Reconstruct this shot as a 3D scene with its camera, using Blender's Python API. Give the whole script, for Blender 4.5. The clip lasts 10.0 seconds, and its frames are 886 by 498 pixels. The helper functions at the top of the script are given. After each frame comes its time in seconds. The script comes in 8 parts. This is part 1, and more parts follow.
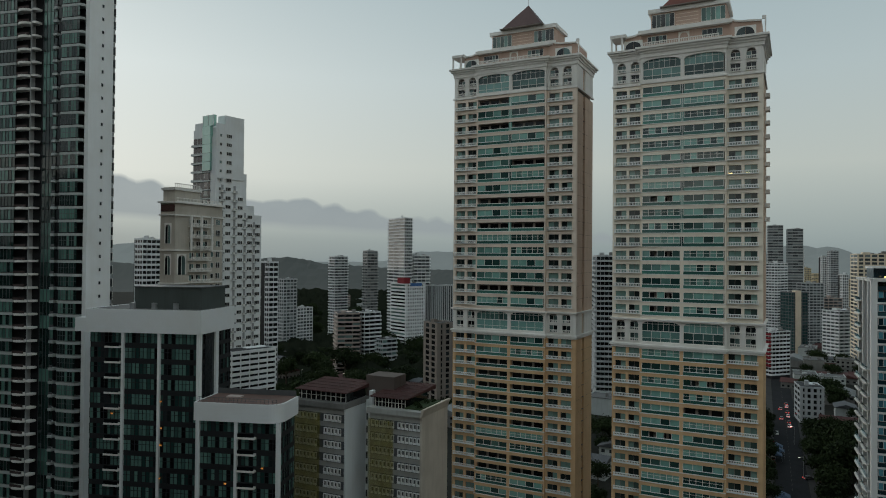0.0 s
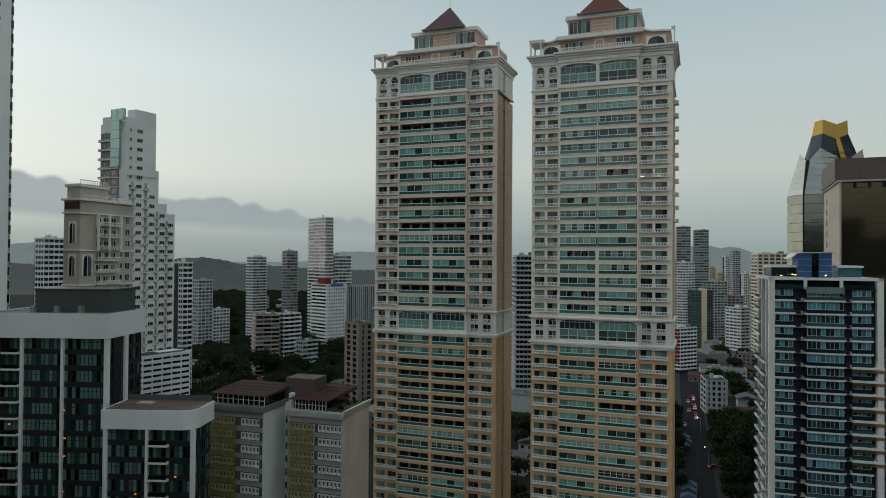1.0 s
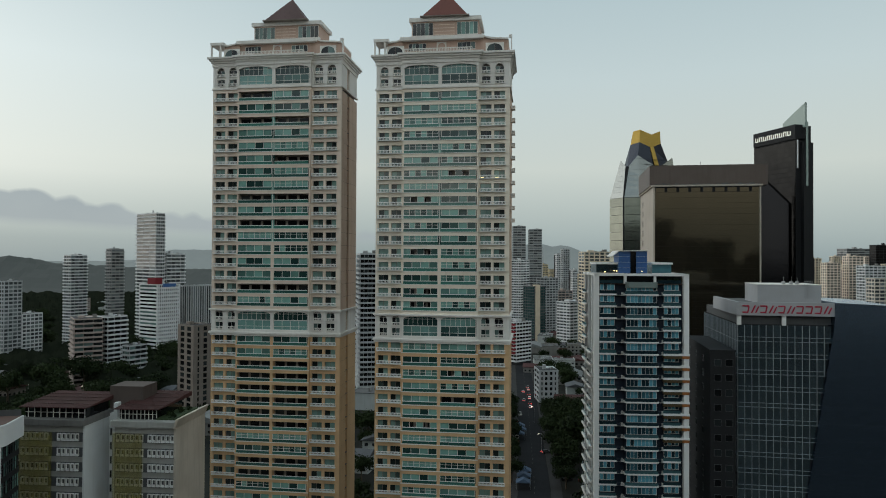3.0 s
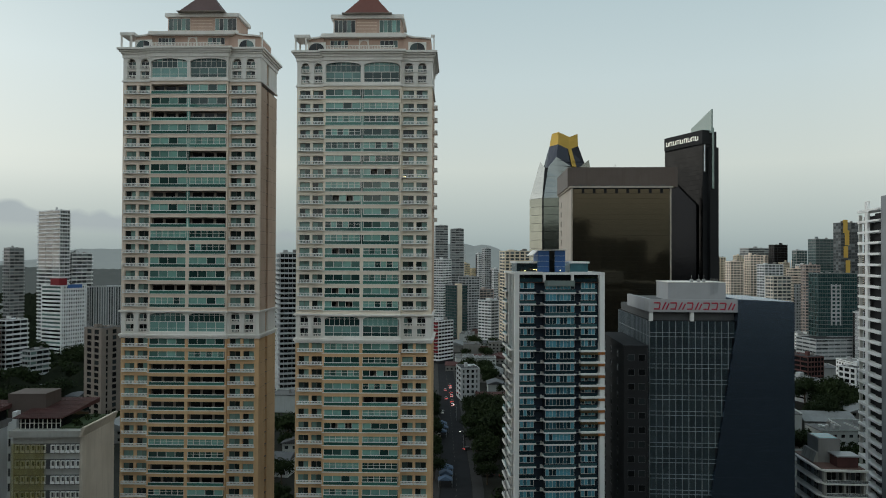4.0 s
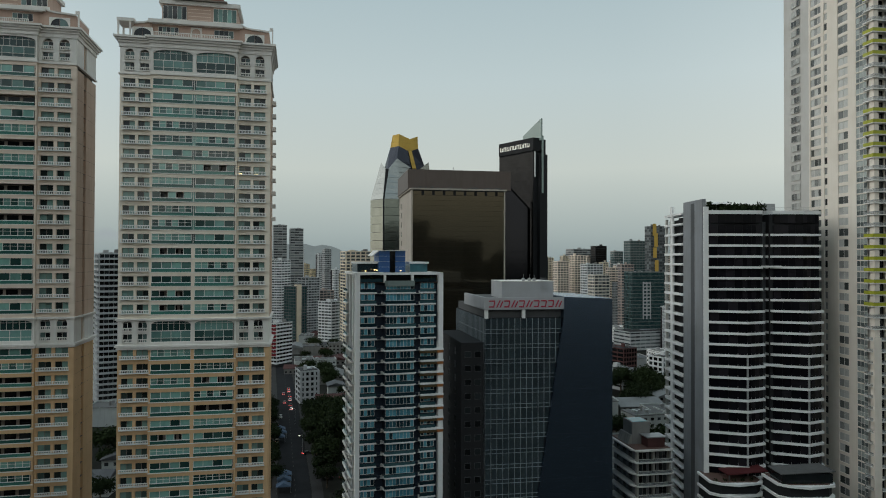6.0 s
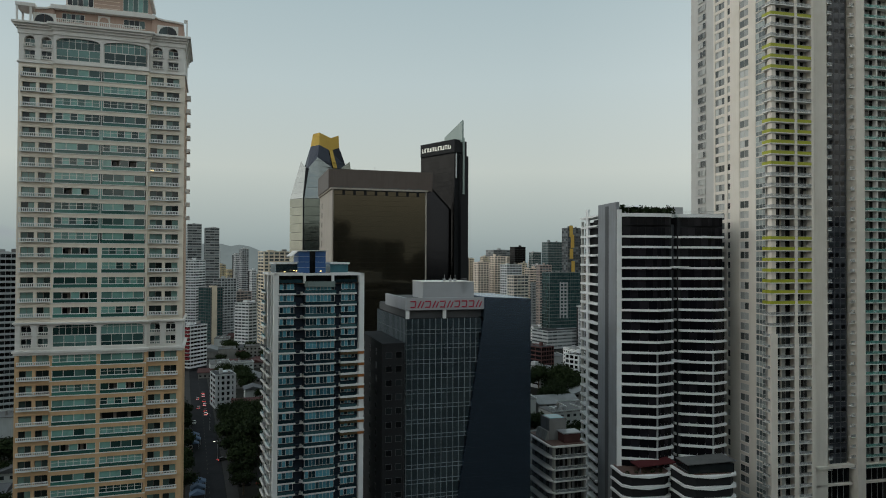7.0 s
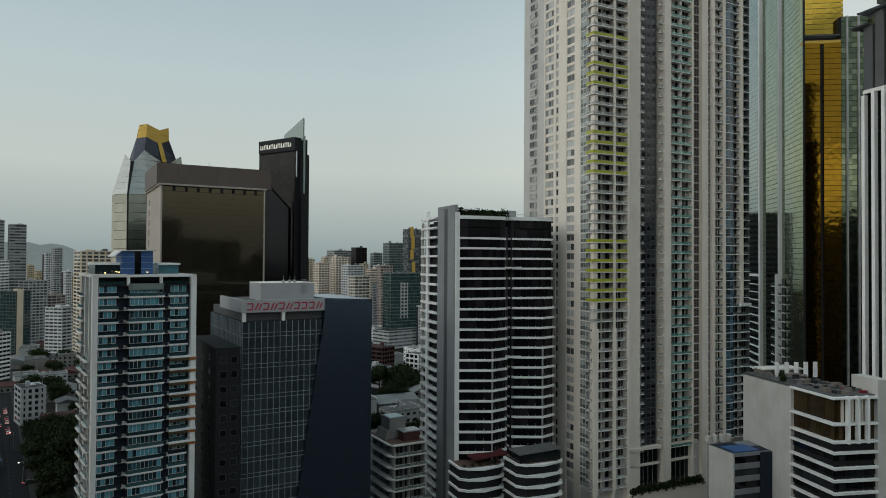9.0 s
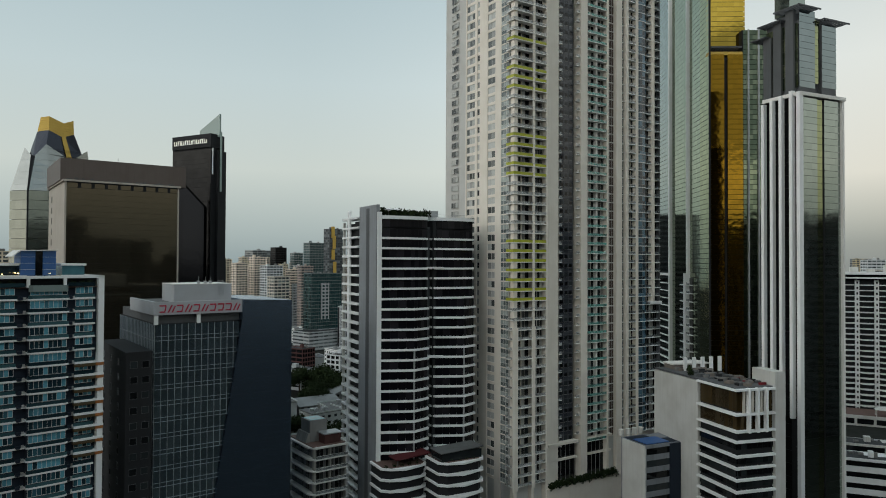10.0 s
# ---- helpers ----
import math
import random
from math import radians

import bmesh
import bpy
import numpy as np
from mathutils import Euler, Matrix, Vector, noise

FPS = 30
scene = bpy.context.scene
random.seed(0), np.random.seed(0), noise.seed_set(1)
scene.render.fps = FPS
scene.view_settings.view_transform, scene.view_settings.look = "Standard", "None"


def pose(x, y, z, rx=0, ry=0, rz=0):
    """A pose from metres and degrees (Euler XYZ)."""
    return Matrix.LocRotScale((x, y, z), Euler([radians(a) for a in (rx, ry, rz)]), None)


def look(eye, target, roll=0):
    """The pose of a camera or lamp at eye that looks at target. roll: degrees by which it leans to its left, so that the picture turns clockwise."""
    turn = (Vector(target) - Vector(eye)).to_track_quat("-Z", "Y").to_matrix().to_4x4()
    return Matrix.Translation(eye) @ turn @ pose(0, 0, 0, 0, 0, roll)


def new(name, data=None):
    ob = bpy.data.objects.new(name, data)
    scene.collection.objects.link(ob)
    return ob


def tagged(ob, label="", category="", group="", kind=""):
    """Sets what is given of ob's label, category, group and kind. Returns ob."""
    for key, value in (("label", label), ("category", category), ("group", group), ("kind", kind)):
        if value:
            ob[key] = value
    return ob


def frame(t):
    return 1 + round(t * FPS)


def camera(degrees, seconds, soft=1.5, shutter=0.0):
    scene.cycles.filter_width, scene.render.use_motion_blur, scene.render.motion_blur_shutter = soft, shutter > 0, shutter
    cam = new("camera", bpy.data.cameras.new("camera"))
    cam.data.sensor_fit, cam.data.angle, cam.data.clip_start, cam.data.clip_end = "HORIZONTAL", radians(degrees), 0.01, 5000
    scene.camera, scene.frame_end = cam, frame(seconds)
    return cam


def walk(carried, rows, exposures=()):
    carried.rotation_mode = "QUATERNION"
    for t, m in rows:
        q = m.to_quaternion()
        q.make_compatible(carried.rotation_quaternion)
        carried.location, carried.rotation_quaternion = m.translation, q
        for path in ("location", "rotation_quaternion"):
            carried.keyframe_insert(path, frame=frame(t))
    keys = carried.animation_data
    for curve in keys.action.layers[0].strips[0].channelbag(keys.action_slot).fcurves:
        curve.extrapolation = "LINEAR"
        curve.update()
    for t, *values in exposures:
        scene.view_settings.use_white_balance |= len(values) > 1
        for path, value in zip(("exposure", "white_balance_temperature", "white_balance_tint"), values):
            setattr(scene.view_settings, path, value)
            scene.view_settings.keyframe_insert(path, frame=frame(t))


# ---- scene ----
EYE = 80.0                       # height of the flying camera above the street

cam = camera(65.9, 10.0, soft=1.0)
TURN = (  # seconds, heading to the right, tilt up, lean
    (0.0, -29.32, 0.76, 0.46),
    (0.5, -26.05, 0.80, 0.38),
    (1.0, -22.77, 0.81, 0.39),
    (1.5, -19.56, 0.79, 0.33),
    (2.0, -16.29, 0.74, 0.29),
    (2.5, -13.01, 0.73, 0.28),
    (4.0, -3.26, 0.69, 0.22),
    (4.5, 0.01, 0.67, 0.19),
    (5.0, 3.33, 0.71, 0.20),
    (5.5, 6.70, 0.74, 0.18),
    (7.0, 16.61, 0.84, 0.27),
    (7.5, 19.93, 0.88, 0.33),
    (8.0, 23.25, 0.95, 0.32),
    (8.5, 26.57, 0.98, 0.37),
    (9.0, 29.85, 0.97, 0.35),
    (9.5, 33.19, 0.98, 0.29),
    (10.0, 36.38, 1.01, 0.28),
)
walk(cam, [(t, pose(0, 0, EYE) @ pose(0, 0, 0, 0, 0, -yaw) @ pose(0, 0, 0, 90 + pitch) @ pose(0, 0, 0, 0, 0, lean))
           for t, yaw, pitch, lean in TURN], exposures=((0, -0.33), (1, -0.18), (2.5, -0.04), (4.5, 0.02), (5.5, -0.06), (7.5, -0.20), (8.5, -0.20), (10, -0.02)))


# ---- world and light ----
def polar(az, r):
    """Ground place at a compass bearing (degrees, from +y to the right) and distance."""
    return Vector((r * math.sin(radians(az)), r * math.cos(radians(az))))


FALL = (-0.0019, -0.0134)        # the ground falls gently away from the camera, in metres per metre


def ground(x, y):
    """Level of the ground at a place."""
    return FALL[0] * x + FALL[1] * y


SUN_AZ, SUN_EL = -86.0, 12.0
world = bpy.data.worlds.new("dusk_sky")
scene.world = world
world.use_nodes = True
wn, wl = world.node_tree.nodes, world.node_tree.links
wn.clear()


def wnode(kind, **values):
    n = wn.new(kind)
    for key, value in values.items():
        n.inputs[int(key[1:])].default_value = value
    return n


def wmath(op, a, b=None, clamp=False):
    n = wn.new("ShaderNodeMath")
    n.operation, n.use_clamp = op, clamp
    for i, v in enumerate((a, b)):
        if v is None:
            continue
        if isinstance(v, (int, float)):
            n.inputs[i].default_value = v
        else:
            wl.new(v, n.inputs[i])
    return n.outputs[0]


def ramp_fill(n, stops):
    e = n.color_ramp.elements
    while len(e) < len(stops):
        e.new(0.5)
    for el, (p, c) in zip(e, stops):
        el.position, el.color = p, (*c, 1)


coord = wn.new("ShaderNodeTexCoord")
sep = wn.new("ShaderNodeSeparateXYZ")
wl.new(coord.outputs["Generated"], sep.inputs[0])
sx, sy, sz = sep.outputs
sz = wmath("SUBTRACT", sz, wmath("ADD", wmath("MULTIPLY", sx, FALL[0]), wmath("MULTIPLY", sy, FALL[1])))   # haze follows the falling land
# overcast dome: paler and warmer at the horizon, blue grey overhead
grad = wn.new("ShaderNodeValToRGB")
ramp_fill(grad, [(0.0, (0.355, 0.410, 0.410)), (0.032, (0.424, 0.480, 0.470)), (0.065, (0.640, 0.690, 0.645)), (0.12, (0.985, 1.010, 0.925)), (0.26, (0.960, 1.035, 1.010)),
                 (0.45, (0.618, 0.730, 0.760)), (1.0, (0.521, 0.660, 0.740))])
wl.new(wmath("ABSOLUTE", sz), grad.inputs[0])
cool = wn.new("ShaderNodeValToRGB")
ramp_fill(cool, [(0.0, (0.271, 0.344, 0.360)), (0.05, (0.402, 0.476, 0.472)), (0.14, (0.614, 0.673, 0.630)), (0.26, (0.563, 0.666, 0.678)),
                 (0.45, (0.407, 0.536, 0.587)), (1.0, (0.502, 0.640, 0.720))])
wl.new(wmath("ABSOLUTE", sz), cool.inputs[0])
azim = wmath("ARCTAN2", sx, sy)
warmth = wn.new("ShaderNodeMix")
warmth.data_type = "RGBA"
turned = wmath("MULTIPLY", wmath("ADD", wmath("COSINE", wmath("SUBTRACT", azim, radians(6))), -0.42), 1.9, True)
wl.new(turned, warmth.inputs[0])
wl.new(grad.outputs[0], warmth.inputs[6])
wl.new(cool.outputs[0], warmth.inputs[7])
# a bank of cloud low over the hills
stretch = wn.new("ShaderNodeMapping")
stretch.inputs["Scale"].default_value = (1.0, 1.0, 1.3)
wl.new(coord.outputs["Generated"], stretch.inputs[0])
puffs = wnode("ShaderNodeTexNoise")
puffs.inputs["Scale"].default_value, puffs.inputs["Detail"].default_value = 15.0, 4.0
wl.new(stretch.outputs[0], puffs.inputs[0])
bank_top = wmath("ADD", wmath("MULTIPLY", azim, -0.097), 0.0187)
ridge = wn.new("ShaderNodeTexNoise")
ridge.noise_dimensions = "1D"
ridge.inputs["Scale"].default_value, ridge.inputs["Detail"].default_value = 1.0, 1.5
ridge.inputs["Roughness"].default_value = 0.5
wl.new(wmath("MULTIPLY", azim, 13.0), ridge.inputs["W"])
billow = wn.new("ShaderNodeTexVoronoi")
billow.inputs["Scale"].default_value = 34.0
wl.new(coord.outputs["Generated"], billow.inputs["Vector"])
bank_top = wmath("ADD", bank_top, wmath("MULTIPLY", wmath("SUBTRACT", ridge.outputs[0], 0.46), 0.020))
bank_top = wmath("ADD", bank_top, wmath("MULTIPLY", wmath("SUBTRACT", 0.45, billow.outputs["Distance"]), 0.013))
bank_top = wmath("ADD", bank_top, wmath("MULTIPLY", wmath("SUBTRACT", puffs.outputs[0], 0.5), 0.014))
over = wmath("MULTIPLY", wmath("SUBTRACT", bank_top, sz), 150.0, True)
bank_base = wmath("ADD", wmath("ADD", wmath("MULTIPLY", azim, -0.033), 0.0175), wmath("MULTIPLY", puffs.outputs[0], 0.010))
under = wmath("MULTIPLY", wmath("SUBTRACT", sz, bank_base), 85.0, True)
cloudy = wmath("MULTIPLY", wmath("MULTIPLY", over, under), wmath("ADD", wmath("MULTIPLY", puffs.outputs[0], 0.35), 0.74, True))
bank = wn.new("ShaderNodeMix")
bank.data_type = "RGBA"
wl.new(cloudy, bank.inputs[0])
wl.new(warmth.outputs[2], bank.inputs[6])
bank.inputs[7].default_value = (0.37, 0.425, 0.45, 1)
sea = wn.new("ShaderNodeMix")
sea.data_type, sea.blend_type = "RGBA", "MULTIPLY"
wl.new(wmath("MULTIPLY", wmath("MULTIPLY", wmath("SUBTRACT", azim, 0.80), 2.4, True), wmath("SUBTRACT", 1.0, wmath("MULTIPLY", sz, 1.3), True)), sea.inputs[0])
wl.new(bank.outputs[2], sea.inputs[6])
sea.inputs[7].default_value = (0.76, 0.705, 0.66, 1)
sky = wn.new("ShaderNodeTexSky")
sky.sky_type, sky.sun_disc = "NISHITA", False
sky.sun_elevation, sky.sun_rotation = radians(SUN_EL), radians(SUN_AZ)
sky_bg, dome_bg, both, out = wn.new("ShaderNodeBackground"), wn.new("ShaderNodeBackground"), wn.new("ShaderNodeAddShader"), wn.new("ShaderNodeOutputWorld")
sky_bg.inputs[1].default_value, dome_bg.inputs[1].default_value = 0.004, 0.95
wl.new(sky.outputs[0], sky_bg.inputs[0])
wl.new(sea.outputs[2], dome_bg.inputs[0])
wl.new(sky_bg.outputs[0], both.inputs[0])
wl.new(dome_bg.outputs[0], both.inputs[1])
wl.new(both.outputs[0], out.inputs[0])

sun = new("sun", bpy.data.lights.new("sun", "SUN"))
sun.data.energy, sun.data.angle, sun.data.color = 1.32, radians(85), (1.0, 0.95, 0.88)
sun_from = polar(SUN_AZ, math.cos(radians(SUN_EL)))
sun.matrix_world = look((sun_from.x * 900, sun_from.y * 900, math.sin(radians(SUN_EL)) * 900 + EYE), (0, 0, EYE))


# ---- materials ----
def shader(name):
    m = bpy.data.materials.new(name)
    m.use_nodes = True
    return m, m.node_tree.nodes, m.node_tree.links, m.node_tree.nodes["Principled BSDF"]


def mixed(nodes, links, fac, a, b):
    n = nodes.new("ShaderNodeMix")
    n.data_type = "RGBA"
    for i, v in ((0, fac), (6, a), (7, b)):
        if isinstance(v, (int, float)):
            n.inputs[i].default_value = v
        elif isinstance(v, tuple):
            n.inputs[i].default_value = (*v, 1)
        else:
            links.new(v, n.inputs[i])
    return n.outputs[2]


def calc(nodes, links, op, a, b=0.0, clamp=False):
    n = nodes.new("ShaderNodeMath")
    n.operation, n.use_clamp = op, clamp
    for i, v in enumerate((a, b)):
        if isinstance(v, (int, float)):
            n.inputs[i].default_value = v
        else:
            links.new(v, n.inputs[i])
    return n.outputs[0]


def grain(nodes, links, size, scale, detail=3.0):
    """Noise in world metres: scale per axis, as blotches of about size metres."""
    geo, m, n = nodes.new("ShaderNodeNewGeometry"), nodes.new("ShaderNodeMapping"), nodes.new("ShaderNodeTexNoise")
    m.inputs["Scale"].default_value = tuple(s / size for s in scale)
    n.inputs["Scale"].default_value, n.inputs["Detail"].default_value = 1.0, detail
    links.new(geo.outputs["Position"], m.inputs[0])
    links.new(m.outputs[0], n.inputs[0])
    return n.outputs[0]


def paint(name, rgb, rough=0.75, dirt=0.35, streak=0.5, metal=0.0, spec=0.25):
    """Painted render or concrete: broad weathering, rain streaks down the wall, fine grain in colour and relief."""
    m, nodes, links, b = shader(name)
    dark = tuple(c * (1 - dirt) * k for c, k in zip(rgb, (1.0, 0.97, 0.92)))
    broad = calc(nodes, links, "MULTIPLY", calc(nodes, links, "SUBTRACT", grain(nodes, links, 6.0, (1, 1, 1)), 0.42), 3.0, True)
    runs = calc(nodes, links, "MULTIPLY", calc(nodes, links, "SUBTRACT", grain(nodes, links, 0.7, (1, 1, 0.06)), 0.5), 4.0 * streak, True)
    fine = grain(nodes, links, 0.25, (1, 1, 1), 2.0)
    c = mixed(nodes, links, calc(nodes, links, "MULTIPLY", broad, 0.6), rgb, dark)
    c = mixed(nodes, links, runs, c, dark)
    c = mixed(nodes, links, calc(nodes, links, "MULTIPLY", fine, 0.25), c, tuple(v * 0.75 for v in rgb))
    links.new(c, b.inputs["Base Color"])
    b.inputs["Roughness"].default_value, b.inputs["Metallic"].default_value = rough, metal
    b.inputs["Specular IOR Level"].default_value = spec
    bump = nodes.new("ShaderNodeBump")
    bump.inputs["Strength"].default_value, bump.inputs["Distance"].default_value = 0.3, 0.02
    links.new(fine, bump.inputs["Height"])
    links.new(bump.outputs[0], b.inputs["Normal"])
    return m


def glazing(name, dark, light, share=0.5, metal=0.0, rough=0.06, wave=0.02, spec=0.5, vary=1.0):
    """Window glass: each pane its own tint between dark and light (blinds drawn behind it), faintly uneven mirror."""
    m, nodes, links, b = shader(name)
    geo, info = nodes.new("ShaderNodeNewGeometry"), nodes.new("ShaderNodeObjectInfo")
    r = calc(nodes, links, "FRACT", calc(nodes, links, "ADD", calc(nodes, links, "MULTIPLY", geo.outputs["Random Per Island"], vary), calc(nodes, links, "MULTIPLY", info.outputs["Random"], 7.31)))
    curve = nodes.new("ShaderNodeMapRange")
    curve.interpolation_type = "SMOOTHSTEP"
    links.new(r, curve.inputs[0])
    curve.inputs[1].default_value, curve.inputs[2].default_value = max(0.0, 0.9 - share), min(1.0, 1.15 - share * 0.5)
    smear = grain(nodes, links, 1.3, (1, 1, 0.7), 2.0)
    fac = calc(nodes, links, "MULTIPLY", curve.outputs[0], calc(nodes, links, "ADD", calc(nodes, links, "MULTIPLY", smear, 0.8), 0.6), True)
    links.new(mixed(nodes, links, fac, dark, light), b.inputs["Base Color"])
    b.inputs["Metallic"].default_value, b.inputs["Roughness"].default_value = metal, rough
    b.inputs["Specular IOR Level"].default_value = spec
    bump = nodes.new("ShaderNodeBump")
    bump.inputs["Strength"].default_value, bump.inputs["Distance"].default_value = 1.0, wave
    links.new(grain(nodes, links, 2.2, (1, 1, 1), 1.0), bump.inputs["Height"])
    links.new(bump.outputs[0], b.inputs["Normal"])
    return m


def rail_glass(name, rgb, alpha):
    """Thin tinted balustrade glass that lets the balcony behind it show."""
    m, nodes, links, b = shader(name)
    info = nodes.new("ShaderNodeObjectInfo")
    links.new(mixed(nodes, links, info.outputs["Random"], tuple(c * 0.7 for c in rgb), rgb), b.inputs["Base Color"])
    smear = grain(nodes, links, 1.6, (1, 1, 0.8), 2.0)
    links.new(calc(nodes, links, "ADD", calc(nodes, links, "MULTIPLY", smear, 0.3), alpha - 0.15, True), b.inputs["Alpha"])
    b.inputs["Roughness"].default_value, b.inputs["Specular IOR Level"].default_value = 0.08, 0.9
    return m


def glow(name, rgb, power):
    m, nodes, links, b = shader(name)
    b.inputs["Base Color"].default_value = (*rgb, 1)
    b.inputs["Emission Color"].default_value, b.inputs["Emission Strength"].default_value = (*rgb, 1), power
    return m


def foliage(name, dark, light, spec=0.08):
    m, nodes, links, b = shader(name)
    info, geo = nodes.new("ShaderNodeObjectInfo"), nodes.new("ShaderNodeNewGeometry")
    f = calc(nodes, links, "ADD", calc(nodes, links, "MULTIPLY", geo.outputs["Random Per Island"], 0.6), calc(nodes, links, "MULTIPLY", info.outputs["Random"], 0.4))
    links.new(mixed(nodes, links, f, dark, light), b.inputs["Base Color"])
    b.inputs["Roughness"].default_value, b.inputs["Specular IOR Level"].default_value = 0.8, spec
    return m


WHITE = paint("white_render", (0.84, 0.85, 0.84), dirt=0.15, streak=0.2)
PLASTER = paint("chalk_white_plaster", (0.74, 0.765, 0.765), dirt=0.2, streak=0.4)
OFFWHITE = paint("aged_white_render", (0.62, 0.61, 0.57), dirt=0.4, streak=0.9)
CREAM = paint("cream_render", (0.82, 0.70, 0.59), dirt=0.2, streak=0.4)
PALE = paint("pale_trim", (0.80, 0.78, 0.74), dirt=0.2)
OCHRE = paint("ochre_render", (0.72, 0.485, 0.275), dirt=0.2)
PEACH = paint("peach_render", (0.52, 0.37, 0.30), dirt=0.25)
BEIGE = paint("beige_render", (0.66, 0.61, 0.53), dirt=0.25)
SAND = paint("sand_render", (0.60, 0.49, 0.30), dirt=0.3)
GREY = paint("grey_render", (0.33, 0.34, 0.34), dirt=0.3)
DARKGREY = paint("dark_grey_panel", (0.10, 0.105, 0.11), dirt=0.3, rough=0.5)
BLACK = paint("black_panel", (0.018, 0.019, 0.021), dirt=0.2, rough=0.7)
NAVY = paint("dark_blue_render", (0.016, 0.024, 0.038), dirt=0.2)
BLUE = paint("blue_panel", (0.05, 0.13, 0.33), dirt=0.2, rough=0.45)
MAROON = paint("maroon_tile", (0.155, 0.055, 0.04), dirt=0.3, rough=0.6)
RUST = paint("rust_red_roof", (0.085, 0.036, 0.033), dirt=0.6)
RED = paint("red_panel", (0.19, 0.018, 0.025), dirt=0.2)
PINK = paint("pinkish_render", (0.42, 0.345, 0.31), dirt=0.3)
BROWNWALL = paint("taupe_render", (0.22, 0.19, 0.165), dirt=0.3)
LIME = paint("lime_balcony_panel", (0.40, 0.42, 0.04), dirt=0.3, rough=0.35)
GOLDMETAL = paint("gold_panel", (0.60, 0.40, 0.09), dirt=0.15, rough=0.5, metal=0.3)
# Darkened below plain asphalt: shade between the buildings is put into it.
ASPHALT = paint("asphalt", (0.022, 0.023, 0.025), dirt=0.5, rough=0.9, spec=0.06)
CONCRETE = paint("worn_concrete", (0.21, 0.205, 0.195), dirt=0.45)
ROOFING = paint("roof_membrane", (0.12, 0.122, 0.12), dirt=0.5)
STEEL = paint("galvanised_steel", (0.42, 0.43, 0.44), rough=0.4, metal=0.5)
TERRACE = paint("terracotta_deck", (0.14, 0.085, 0.07), dirt=0.35)
POOL = paint("pool_water", (0.03, 0.20, 0.24), rough=0.1, dirt=0.1)

# Far walls greyed: haze and dusk are put into these two colours.
CITY_WHITE = paint("hazed_white_render", (0.67, 0.69, 0.70), dirt=0.3)
CITY_GREY = paint("hazed_grey_render", (0.45, 0.47, 0.48), dirt=0.35)
G_GREEN = glazing("green_tinted_glass", (0.018, 0.05, 0.045), (0.22, 0.43, 0.375), 0.68, spec=0.8, vary=0.45)
G_DEEP = glazing("deep_green_rail_glass", (0.03, 0.10, 0.085), (0.06, 0.20, 0.165), 0.5, spec=0.6)
G_WIN = glazing("window_glass", (0.012, 0.016, 0.018), (0.13, 0.20, 0.19), 0.45, spec=0.6)
G_DARK = glazing("dark_glass", (0.006, 0.007, 0.008), (0.03, 0.036, 0.038), 0.4, spec=0.3, vary=0.4)
G_BLUE = glazing("blue_green_glass", (0.01, 0.022, 0.028), (0.10, 0.25, 0.29), 0.5, spec=0.8)
G_TEAL = rail_glass("teal_balcony_glass", (0.16, 0.44, 0.38), 0.55)
G_BRONZE = glazing("bronze_mirror_glass", (0.082, 0.071, 0.049), (0.087, 0.075, 0.052), 0.5, metal=0.78, rough=0.06, wave=0.006)
G_BLACK = glazing("black_mirror_glass", (0.012, 0.012, 0.012), (0.016, 0.016, 0.016), 0.5, metal=0.85, rough=0.09, wave=0.02, spec=0.2)
G_SLATE = glazing("slate_blue_mirror_glass", (0.165, 0.23, 0.27), (0.24, 0.32, 0.365), 0.5, metal=0.85, rough=0.08, wave=0.01)
G_SILVER = glazing("silver_mirror_glass", (0.18, 0.195, 0.17), (0.20, 0.215, 0.19), 0.5, metal=0.9, rough=0.08, wave=0.012)
G_GOLD = glazing("gold_mirror_glass", (0.44, 0.30, 0.05), (0.49, 0.335, 0.06), 0.5, metal=1.0, rough=0.06, wave=0.012)
G_OLIVE = glazing("olive_mirror_glass", (0.26, 0.29, 0.16), (0.30, 0.33, 0.19), 0.5, metal=1.0, rough=0.06, wave=0.012)
G_SKY = glazing("pale_mirror_glass", (0.28, 0.33, 0.305), (0.31, 0.36, 0.335), 0.5, metal=1.0, rough=0.07, wave=0.01)
LEAF = foliage("tree_leaves", (0.008, 0.014, 0.006), (0.028, 0.042, 0.015))
BARK = paint("bark", (0.09, 0.07, 0.05), rough=0.9)
TAIL = glow("tail_lamp", (1.0, 0.06, 0.05), 3.0)
HEADLAMP = glow("head_lamp", (1.0, 0.93, 0.75), 3.5)
LIT = glow("lit_room", (1.0, 0.40, 0.08), 0.45)


